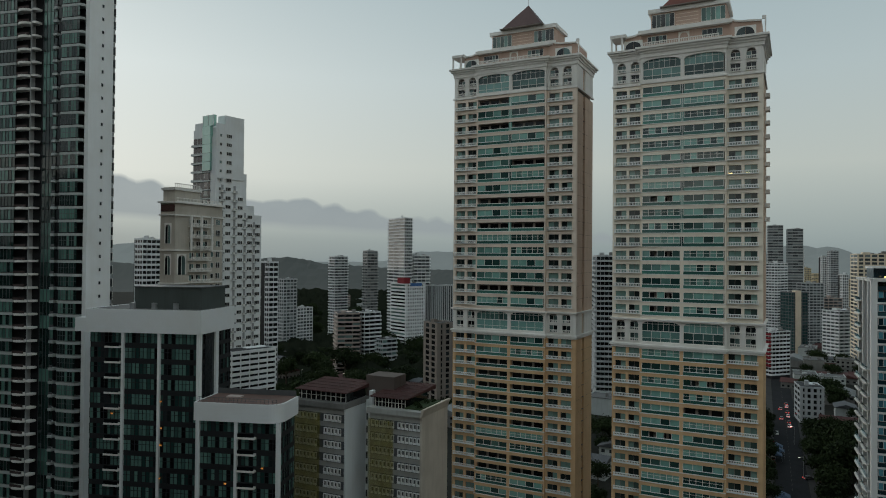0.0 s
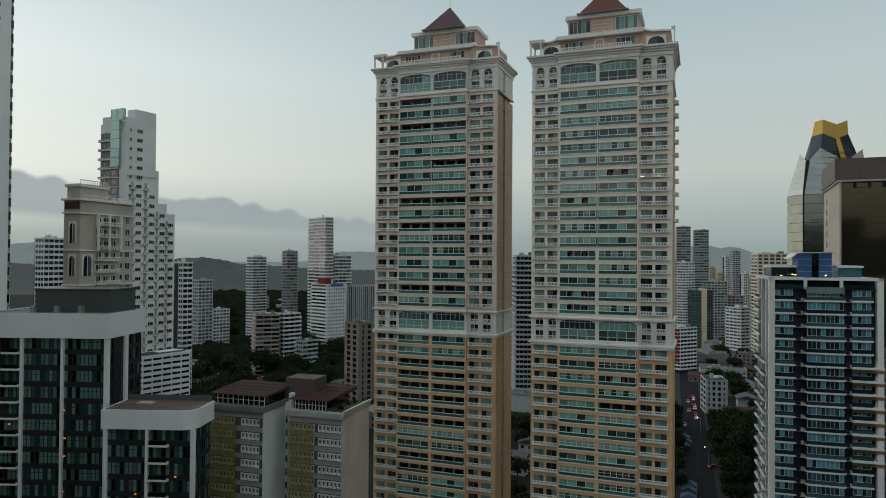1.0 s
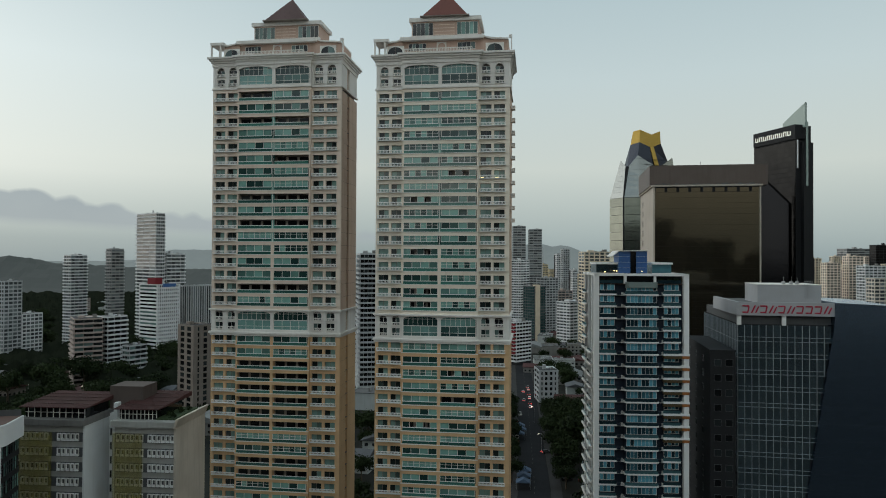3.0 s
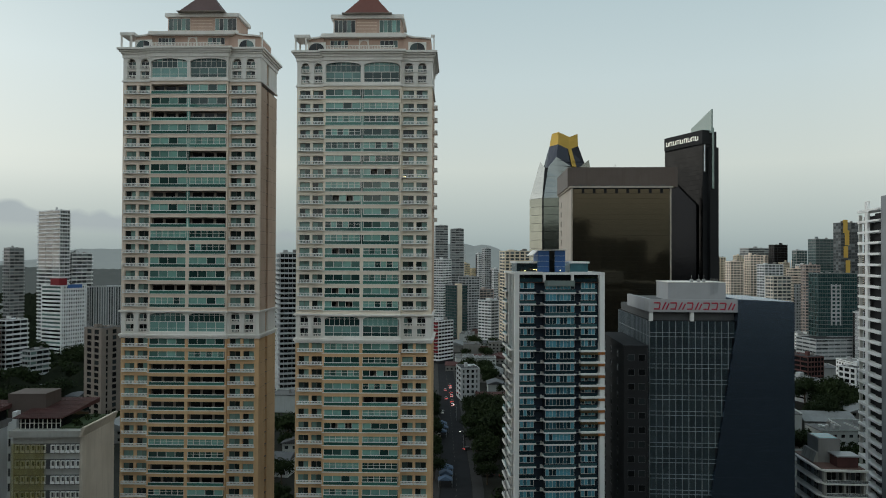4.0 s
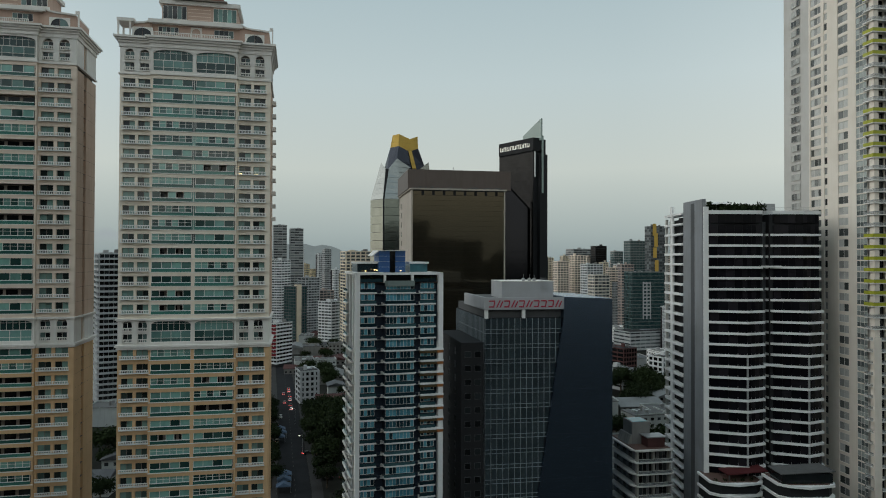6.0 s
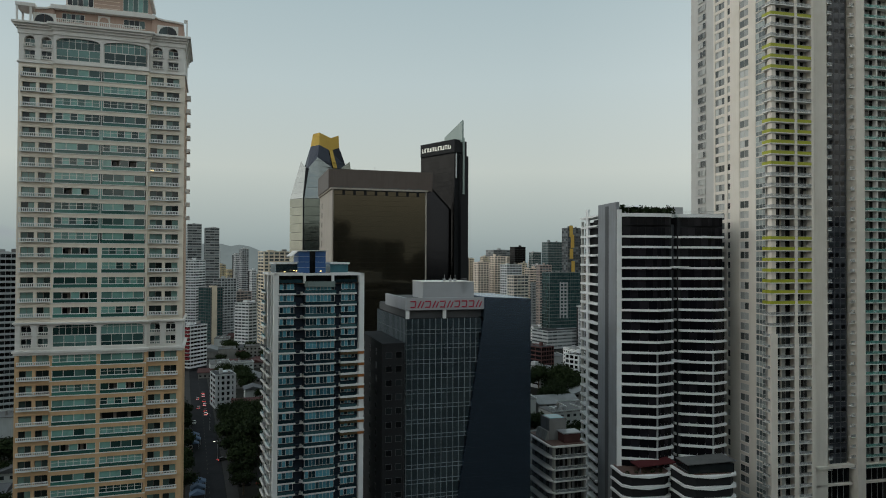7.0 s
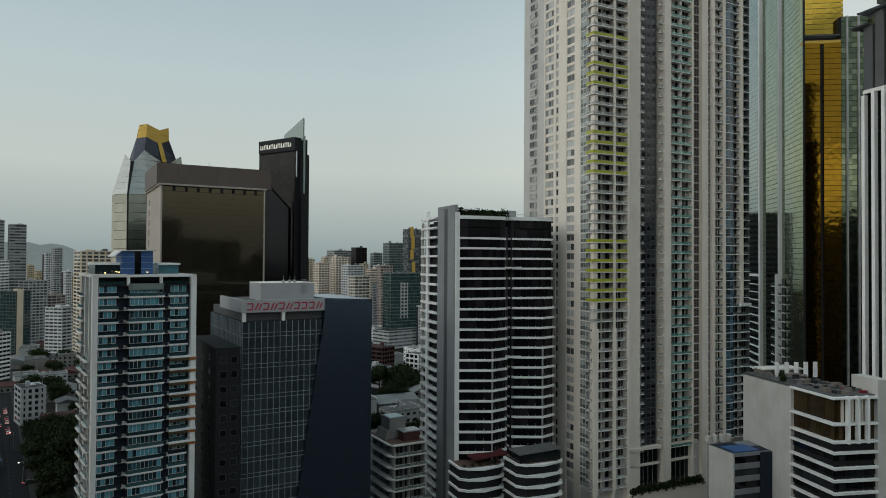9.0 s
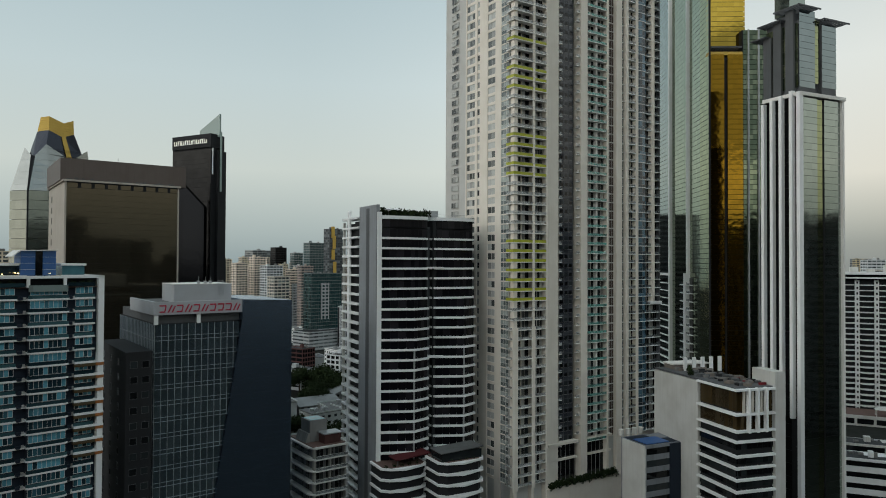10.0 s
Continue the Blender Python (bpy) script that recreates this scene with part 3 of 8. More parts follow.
far("red_market_block", 23.3, 25.86, -6.49, 520, 3.2, RUST, G_DARK, "low red building with open floors", bays=(3, 5), sill=1.0, corner=0.6, psi=-20)
far("low_grey_block", 23.2, 25.77, -8.17, 455, 3.2, OFFWHITE, G_DARK, "low grey warehouse with pale roof", bays=(2, 4), sill=2.2, corner=0.6, psi=-20, roof=WHITE)

z = EYE + 590 * math.tan(radians(-1.58))
part("red_roof_box", Geo().box(-0.5, 6, 2, 12, z, z + 5, RED), slab, label="red roof-top box")
part("blue_coping", Geo().box(5, 17, -0.4, 3, z - 2.2, z + 0.3, BLUE), slab, label="blue coping")
z = EYE + 900 * math.tan(radians(3.36))
for x, a, b_ in ((3, 12, 0), (5, 26, 12), (3.5, 40, 30), (6, 60, 46)):
    part("gold_panel", Geo().box(x, x + 5, -0.5, 0.2, z - a, z - b_ + 3, GOLDMETAL), gilt, label="gold panel")
z = EYE + 560 * math.tan(radians(-4.57))
for k in range(9):
    part("red_panel", Geo().box(-0.35, 0.2, 1.0, 8.0, z - 3.2 - k * 2.9, z - 1.5 - k * 2.9, RED), striped, label="red wall panel")
z = EYE + 740 * math.tan(radians(-1.57))
part("tan_shaft", Geo().box(1.5, 7.5, -0.9, 4.5, 0, z + 1.5, BUFF), shafted, label="tan rendered shaft")
# pale gridded panel on the teal office
z = EYE + 700 * math.tan(radians(-0.31))
g = Geo()
for k in range(10):
    g.box(12, 21, -0.5, 0.1, z - 12 - k * 3.5, z - 10.6 - k * 3.5, CITY_GREY)
for x in (12, 16, 20):
    g.box(x, x + 1.0, -0.46, 0.1, z - 47, z - 10, CITY_GREY)
tagged(part("panel_grid", g, teal, label="pale gridded facade panel"), kind="stuff")



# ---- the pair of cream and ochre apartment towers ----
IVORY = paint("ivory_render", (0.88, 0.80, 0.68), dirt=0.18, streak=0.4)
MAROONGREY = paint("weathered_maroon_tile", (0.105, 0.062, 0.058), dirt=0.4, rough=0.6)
TANWALL = paint("tan_render", (0.62, 0.455, 0.345), dirt=0.25, streak=0.5)
G_WING = glazing("wing_window_glass", (0.018, 0.026, 0.026), (0.20, 0.33, 0.30), 0.66, spec=0.6, vary=0.3)
G_ARCADE = glazing("arcade_glass", (0.02, 0.05, 0.048), (0.19, 0.36, 0.33), 0.7, spec=0.7, vary=0.35)
def arch_infill(g, u0, u1, z_spring, rise, z_top, y0, y1, mat, n=10):
    """Wall between an arched head (from u0 to u1) and the level z_top."""
    for k in range(n):
        a, b = k / n, (k + 1) / n
        za, zb = (z_spring + rise * math.sqrt(max(0.0, 1 - (2 * s - 1) ** 2)) for s in (a, b))
        ua, ub = u0 + (u1 - u0) * a, u0 + (u1 - u0) * b
        g.frontal([(ua, za), (ub, zb), (ub, z_top), (ua, z_top)], y0, y1, mat)


def pane(g, u0, u1, z0, z1, y, mat):
    g.face([(u0, y, z0), (u1, y, z0), (u1, y, z1), (u0, y, z1)], mat)


def window_mesh(w, h, n, glass, frame_mat, deep=0.1, bar=0.07, transom=None, apron=None):
    """A framed window w by h with n lights, its outer face at y = 0; apron: height and material of a panel under it."""
    g = Geo()
    if apron:
        g.box(0, w, -0.12, deep + 0.2, -apron[0], 0, apron[1])
    g.box(0, w, 0, deep, 0, bar, frame_mat).box(0, w, 0, deep, h - bar, h, frame_mat)
    for k in range(n + 1):
        u = (w - bar) * k / n
        g.box(u, u + bar, 0.003, deep - 0.003, bar, h - bar, frame_mat)
    if transom:
        g.box(bar, w - bar, 0.006, deep - 0.006, transom, transom + bar, frame_mat)
    for k in range(n):
        u0, u1 = (w - bar) * k / n + bar, (w - bar) * (k + 1) / n
        if transom:
            pane(g, u0, u1, bar, transom, deep * 0.6, glass)
            pane(g, u0, u1, transom + bar, h - bar, deep * 0.6, glass)
        else:
            pane(g, u0, u1, bar, h - bar, deep * 0.6, glass)
    return g.mesh("window")


def balustrade_mesh(w, h, out, mat, gap=0.3, slab=0.14):
    g = Geo()
    g.box(0, w, -out, 0, 0, slab, mat).box(0, w, -out, -out + 0.14, h - 0.17, h, mat)
    n = max(2, int(w / gap))
    for k in range(n):
        u = 0.03 + (w - 0.15) * k / (n - 1)
        g.box(u, u + 0.11, -out + 0.02, -out + 0.12, slab, h - 0.12, mat)
    return g.mesh("balcony")


def ledge(g, w, side, z0, z1, p, mat, bay=None, out=1.0):
    """A moulding round the front (left-hand face, u = 0..w) and the right-hand face, in the tower's own axes."""
    g.box(-p, 0.4, -p, w + p, z0, z1, mat)
    g.box(0.4, side + p, -p, 0.4, z0, z1, mat)
    g.box(0.4, side + p, w - 0.4, w + p, z0, z1, mat)
    if bay:
        g.box(-p - out, -p - 0.003, w - bay[1] - p, w - bay[0] + p, z0, z1, mat)


def twin_tower(az, r, w, side, band, top, open_share, label, seed, side_balconies, cream, tiles, green_first, shift):
    """band: level of the moulding where ochre changes to cream; top: level of the main cornice."""
    rnd = random.Random(seed)
    root = thing("apartment_tower", corner_pose(az, r, -92), label, "apartment tower", "pair of apartment towers")
    front, s = left_face(w), w / 31.3
    u = [v * s for v in (0, 0.7, 3.1, 3.7, 6.1, 6.8, 14.9, 15.6, 23.9, 24.6, 27.1, 27.7, 30.2, 31.3)]
    bay = (u[5] - 0.3, u[8] + 0.3)
    arch1, arch2, low_n, up_n = 5.7, 5.6, 21, 17
    frieze = top - 2.3 - arch2 - 1.1                      # underside of the plain frieze below the top arcade
    f_up = (frieze - band - arch1) / up_n
    f_low = band / low_n
    part("core", Geo().box(0.75, side, 0.75, w - 0.5, 0, top, BROWNWALL), root)
    # storey shells, one for each colour
    part("frieze", Geo().box(0, w, 0, 0.7, frieze, frieze + 1.1, cream).box(bay[0], bay[1], -1.0, 0, frieze, frieze + 1.1, cream), root, front)
    for base, f, n, wall, piered in ((-1.0, f_low, low_n, OCHRE, low_n), (band + arch1, f_up, up_n, cream, 5)):
        win_h = f - 1.1
        win = [window_mesh(u[b] - u[a], win_h, 2, G_WING, BROWNWALL, bar=0.06) for a, b in ((1, 2), (3, 4), (9, 10), (11, 12))]
        bal = [balustrade_mesh(u[b] - u[a] + 0.5, 0.85, 0.6, WHITE, 0.3, 0.2) for a, b in ((1, 2), (3, 4), (9, 10), (11, 12))]
        wings = []
        for a, b, posts in ((0, 5, ((0, 1), (2, 3), (4, 5))), (8, 13, ((8, 9), (10, 11), (12, 13)))):
            g = Geo().box(u[a], u[b] - 0.02, 0, 0.7, 0, 1.1, wall)
            for c, d in posts:
                g.box(u[c], u[d] - 0.02, 0.004, 0.7, 1.1, f, wall)
            wings.append(g.mesh("storey_wall"))
        g = Geo()
        g.box(bay[0], bay[1], -1.0, 0.6, 0, 0.95, wall).box(bay[0] - 0.1, bay[1] + 0.1, -1.12, -0.98, 0.78, 0.95, PALE)
        g.box(bay[0], bay[0] + 0.3, -0.9, 0.6, 0.95, f, wall).box(bay[1] - 0.3, bay[1], -0.9, 0.6, 0.95, f, wall)
        band_mesh = g.mesh("bay_band")
        pier_mesh = Geo().box(u[6], u[7], -0.985, 0.6, 0.95, f, wall).mesh("bay_pier")
        h, half = f - 0.95, u[6] - u[5]
        lights = []
        for kind in range(4):
            g = Geo()
            pane(g, 0, half, 0.0, 0.72, -0.86, G_DEEP)
            g.box(0, half, -0.9, -0.82, 0.66, 0.80, WHITE)
            if kind < 3:
                m = (4, 6, 5)[kind]
                for k in range(m + 1):
                    x = (half - 0.07) * k / m
                    g.box(x, x + 0.1, -0.885, -0.8, 0.78, h, PALE)
                for k in range(m):
                    if kind == 2 and k in (1, 3):
                        continue
                    pane(g, half * k / m + 0.07, half * (k + 1) / m, 0.78, h, -0.83, G_GREEN)
                if kind == 1:
                    g.box(0, half, -0.88, -0.81, h * 0.72, h * 0.72 + 0.06, PALE)
            if kind >= 2:
                g.box(0, half, 0.3, 0.5, 0, h, BROWNWALL)
                for k in range(3):
                    pane(g, half * (k + 0.12) / 3, half * (k + 0.9) / 3, 0, h * 0.85, 0.28, G_DARK)
            lights.append(g.mesh("bay_window"))
        stile = Geo().box(u[6], u[7], -0.84, -0.4, 0.95, f, G_GREEN).box(u[6] + 0.3, u[6] + 0.4, -0.88, -0.8, 0.95, f, PALE).mesh("bay_mullion")
        for k in range(n):
            z = base + k * f
            for me in wings:
                part("storey_wall", me, root, front @ at(0, 0, z))
            part("bay_band", band_mesh, root, front @ at(0, 0, z))
            part("bay_pier" if k < piered else "bay_mullion", pier_mesh if k < piered else stile, root, front @ at(0, 0, z))
            both_open = rnd.random() < open_share
            for x in (u[5], u[7]):
                p = rnd.random()
                kind = 3 if (both_open and p < 0.85) or p < open_share * 0.3 else 2 if p < 0.12 else 1 if p < 0.5 else 0
                part("bay_window", lights[kind], root, front @ at(x, 0, z + 0.95))
            for i, a in enumerate((1, 3, 9, 11)):
                part("window", win[i], root, front @ at(u[a], 0.5, z + 1.1))
                part("balcony", bal[i], root, front @ at(u[a] - 0.25, 0, z + 1.0))
            # right-hand wall, with a narrow recessed strip
        g = Geo()
        side_wall = TANWALL if wall is cream else OCHRE
        g.box(0.7, side * 0.36, 0, 0.75, 0.06, f, side_wall).box(side * 0.5, side, 0, 0.75, 0.06, f, side_wall)
        g.box(0.72, side - 0.02, 0.05, 0.75, 0, 0.06, BROWNWALL)
        g.box(side * 0.36, side * 0.5, 0.45, 0.7, 0, 1.3, side_wall).box(side * 0.36, side * 0.5, 0.5, 0.7, 2.3, f, side_wall)
        wall_mesh = g.mesh("side_wall")
        slit = window_mesh(side * 0.14, 1.0, 1, G_WIN, PALE)
        knob = Geo().box(0, 2.2, -0.95, 0, 0, 0.16, PALE).box(0, 2.2, -0.95, -0.87, 0.16, 0.85, PALE).box(0, 0.1, -0.87, 0, 0.16, 0.85, PALE).mesh("side_balcony")
        for k in range(n):
            z = base + k * f
            part("side_wall", wall_mesh, root, at(0, 0, z))
            part("window", slit, root, at(side * 0.36, 0.55, z + 1.3))
            if side_balconies and wall is cream and k > 6:
                part("side_balcony", knob, root, at(side * 0.55, 0, z + 0.6))
    # the two arcaded double storeys
    for z0, h in ((band, arch1), (top - 2.3 - arch2, arch2)):
        g = Geo()
        for a, b in ((1, 2), (3, 4), (9, 10), (11, 12)):
            c0, c1, spring, rise = u[a] + 0.25, u[b] - 0.25, h * 0.77, min(h * 0.19, (u[b] - u[a]) / 2 - 0.25)
            g.box(u[a], c0, 0, 0.7, h * 0.1, h, PALE).box(c1, u[b], 0, 0.7, h * 0.1, h, PALE)
            arch_infill(g, c0, c1, spring, rise, h, 0.004, 0.7, PALE)
            g.box(c0, c1, 0.004, 0.7, h * 0.42, h * 0.53, PALE)
        for a, b in ((0, 1), (2, 3), (4, 5), (8, 9), (10, 11), (12, 13)):
            g.box(u[a], u[b] - (0.02 if b in (5, 13) else 0), 0.002, 0.7, h * 0.1, h, PALE)
        for a, b in ((0, 5), (8, 13)):
            g.box(u[a], u[b] - 0.02, 0.001, 0.7, 0, h * 0.1, PALE)
        g.box(bay[0], bay[1], -1.0, 0.6, 0, h * 0.12, PALE)
        for a, b in ((bay[0], u[5]), (u[6], u[7]), (u[8], bay[1])):
            g.box(a, b, -1.0, 0.6, h * 0.12, h, PALE)
        for a, b in ((5, 6), (7, 8)):
            arch_infill(g, u[a], u[b], h * 0.80, h * 0.13, h, -0.99, 0.5, PALE, 14)
        part("arcade", g, root, front @ at(0, 0, z0), "pale moulded storey with round-arched openings")
        big = window_mesh(u[6] - u[5], h * 0.42, 4, G_ARCADE, PALE, bar=0.09, transom=h * 0.14)
        high = window_mesh(u[6] - u[5], h * 0.42, 7, G_ARCADE, PALE, bar=0.07, transom=h * 0.27)
        for x in (u[5], u[7]):
            part("arched_window", big, root, front @ at(x, -0.6, z0 + h * 0.12))
            part("arched_window", high, root, front @ at(x, -0.6, z0 + h * 0.54))
        for a, b in ((1, 2), (3, 4), (9, 10), (11, 12)):
            small = window_mesh(u[b] - u[a] - 0.5, h * 0.32, 2, G_WIN, PALE)
            for dz in (0.1, 0.53):
                part("window", small, root, front @ at(u[a] + 0.25, 0.45, z0 + h * dz))
                part("balcony", balustrade_mesh(u[b] - u[a] - 0.3, 0.75, 0.3, PALE), root, front @ at(u[a] + 0.15, 0, z0 + h * dz))
        part("side_wall", Geo().box(0.7, side * 0.36, 0.02, 0.75, 0, h, PALE).box(side * 0.36, side * 0.5, 0.4, 0.75, 0, h, TANWALL).box(side * 0.5, side, 0.02, 0.75, 0, h, PALE), root, at(0, 0, z0))
    for z0, steps in ((band - 0.9, ((0, 0.5, 0.25), (0.5, 0.95, 0.5))), (band + arch1 - 0.55, ((0, 0.25, 0.2), (0.25, 0.6, 0.45))),
                      (top - 2.3 - arch2 - 0.3, ((0, 0.35, 0.25),)), (top - 2.3, ((0, 0.9, 0.2), (0.9, 1.4, 0.45), (1.4, 1.85, 0.8), (1.85, 2.3, 1.15)))):
        g = Geo()
        for a, b, p in steps:
            ledge(g, w, side, z0 + a, z0 + b, p, PALE, bay)
        tagged(part("cornice", g, root, label="pale stepped moulding"), kind="stuff")
    # penthouse and crown
    g = Geo()
    g.box(0.3, side - 0.3, 0.3, w - 0.3, top - 0.4, top + 0.05, TERRACE)
    part("terrace", g, root, at(), "tiled roof terrace")
    rail = balustrade_mesh(w * 0.52, 0.95, 0.1, PALE, 0.35)
    part("terrace_rail", rail, root, front @ at(bay[0], -1.6, top))
    lower = Geo()
    lower.box(u[4], u[9], 1.4, side - 2, 0, 3.6, PEACH).box(u[4] - 0.6, u[9] + 0.6, 0.2, 1.8, 3.5, 4.3, PALE).box(u[4] - 0.3, u[9] + 0.3, 1.8, side - 1.7, 3.6, 4.3, PALE)
    part("penthouse_wall", lower, root, front @ at(0, 0, top), "peach rendered penthouse wall with pale cornice")
    for x, n in ((u[5] + 0.6, 5), (u[7] + 3.4, 4)):
        part("window", window_mesh(4.2, 1.7, n, G_WIN, PALE), root, front @ at(x, 1.32, top + 1.3))
    niche = Geo()
    arch_infill(niche, 0, 1.8, 1.6, 0.85, 2.7, 0, 0.12, PALE)
    niche.box(-0.25, 0, 0, 0.12, 0, 2.7, PALE).box(1.8, 2.05, 0, 0.12, 0, 2.7, PALE)
    part("arched_niche", niche, root, front @ at((u[6] + u[7]) / 2 - 0.9, 1.26, top + 0.5))
    for x0, x1, flip in ((u[9], w - 0.4, False), (u[1] + 1.8, u[4], True)):
        # wing walls that sweep down from the penthouse
        pts = [(0, 0), (x1 - x0, 0), (x1 - x0, 3.0), ((x1 - x0) * 0.7, 3.2), ((x1 - x0) * 0.4, 3.3), ((x1 - x0) * 0.2, 3.55), (0, 4.2)]
        if flip:
            pts = [((x1 - x0) - a, b) for a, b in reversed(pts)]
        wing = Geo().frontal(pts, 0.9, side * 0.7, PEACH)
        part("penthouse_wing", wing, root, front @ at(x0, 0, top), "peach rendered wing with a curved top")
        trim = Geo()
        edge = [p for p in pts if p[1] > 2]
        for (a, za), (b, zb) in zip(edge, edge[1:]):
            lo, hi = ((a, za), (b, zb)) if a < b else ((b, zb), (a, za))
            trim.frontal([(lo[0], lo[1]), (hi[0], hi[1]), (hi[0], hi[1] + 0.35), (lo[0], lo[1] + 0.35)], 0.5, side * 0.7 + 0.1, PALE)
        part("wing_trim", trim, root, front @ at(x0, 0, top))
        arch = Geo()
        arch_infill(arch, 0.3, 3.9, 0.35, 1.4, 1.95, 0, 0.1, PALE, 12)
        pane(arch, 0.3, 2.07, 0, 1.8, 0.06, G_WIN)
        pane(arch, 2.13, 3.9, 0, 1.8, 0.06, G_WIN)
        arch.box(0, 0.3, 0, 0.1, 0, 1.95, PALE).box(3.9, 4.2, 0, 0.1, 0, 1.95, PALE)
        part("arched_window", arch, root, front @ at(x0 + (x1 - x0) / 2 - 2.1, 0.8, top + 0.5))
    # open corner pergola
    g = Geo()
    g.box(-0.6, u[1] + 2.2, -0.6, 4.5, 3.1, 3.8, PALE)
    for x, y in ((-0.5, -0.5), (-0.5, 4.0), (1.9, -0.5)):
        g.box(x, x + 0.35, y, y + 0.35, 0, 3.1, PALE)
    part("pergola", g, root, front @ at(0, 0, top), "white open corner pergola")
    g = Geo()
    g.box(w - 0.3, w + 0.5, -0.3, 0.0, 3.1, 3.8, PALE).box(w + 0.2, w + 0.5, -0.3, 0.0, 0, 3.1, PALE)
    part("corner_frame", g, root, front @ at(0, 0, top))
    # upper tier
    x0, x1 = u[5] + 2.2 + shift, u[8] + 1.1 + shift
    g = Geo()
    g.box(x0, x1, 3.2, side - 3, 3.9, 8.7, PEACH).box(x0 - 0.6, x1 + 0.6, 2.7, side - 2.4, 8.7, 9.6, PALE)
    g.box(x0 - 0.3, x1 + 0.3, 2.95, 3.2, 4.3, 5.3, PALE)
    for k in range(4):
        g.box(x0 + (x1 - x0) * 0.34, x0 + (x1 - x0) * 0.64, 3.14, 3.2, 5.5 + k * 0.78, 5.6 + k * 0.78, CREAM)
    part("crown_wall", g, root, front @ at(0, 0, top), "peach crown storey with pale cornice")
    part("window", window_mesh((x1 - x0) * 0.31, 3.0, 5, G_GREEN if green_first else G_WIN, PALE), root, front @ at(x0 + 0.2, 3.1, top + 5.4))
    part("window", window_mesh((x1 - x0) * 0.31, 3.0, 5, G_WIN if green_first else G_GREEN, PALE), root, front @ at(x1 - (x1 - x0) * 0.31 - 0.2, 3.1, top + 5.4))
    # hipped pyramid roof with its ridges
    c, d, e = (x0 + x1) / 2, side / 2, 5.6
    g = Geo().prism([(c - e, d - e), (c + e, d - e), (c + e, d + e), (c - e, d + e)], 9.6, 17.0, tiles, [(c - 0.05, d - 0.05), (c + 0.05, d - 0.05), (c + 0.05, d + 0.05), (c - 0.05, d + 0.05)])
    g.box(c - e - 0.25, c + e + 0.25, d - e - 0.25, d + e + 0.25, 9.55, 9.8, BROWNWALL)
    part("pyramid_roof", g, root, front @ at(0, 0, top), "maroon tiled pyramid roof")
    part("antenna", Geo().prism(arc(c, d, 0.06, 0, 300, 5), 16.9, 19.6, STEEL), root, front @ at(0, 0, top))
    return root


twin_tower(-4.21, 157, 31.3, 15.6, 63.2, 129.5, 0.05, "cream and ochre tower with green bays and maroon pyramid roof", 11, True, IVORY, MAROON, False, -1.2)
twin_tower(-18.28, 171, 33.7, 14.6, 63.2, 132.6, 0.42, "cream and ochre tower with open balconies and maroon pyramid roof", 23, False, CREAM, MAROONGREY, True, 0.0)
# a few lamps already burning in the flats
LAMPLIGHT = glow("warm_room_lamp", (1.0, 0.72, 0.30), 3.0)
for az, r, w, spots in ((-4.21, 157, 31.3, ((24.6, 100.5), (28.0, 100.4), (25.2, 94.0), (9.5, 70.5))), (-18.28, 171, 33.7, ((16.0, 103.5), (27.5, 73.0)))):
    for x, z in spots:
        lamp = thing("ceiling_lamp", corner_pose(az, r, -92) @ left_face(w) @ at(x, 0.42, z), "small warm lamp burning behind a window", "lamp", "lit lamps")
        part("bulb", Geo().box(0, 0.7, -0.02, 0.06, 0, 0.22, LAMPLIGHT), lamp)


PALEGLASS = glazing("pale_grey_glass", (0.16, 0.20, 0.19), (0.22, 0.27, 0.26), 0.5, spec=0.6)


G_AQUA = glazing("aqua_window_glass", (0.014, 0.034, 0.046), (0.125, 0.37, 0.47), 0.75, spec=0.7, vary=0.8)
G_INK = glazing("ink_blue_rail_glass", (0.012, 0.028, 0.036), (0.05, 0.115, 0.13), 0.55, spec=0.8)


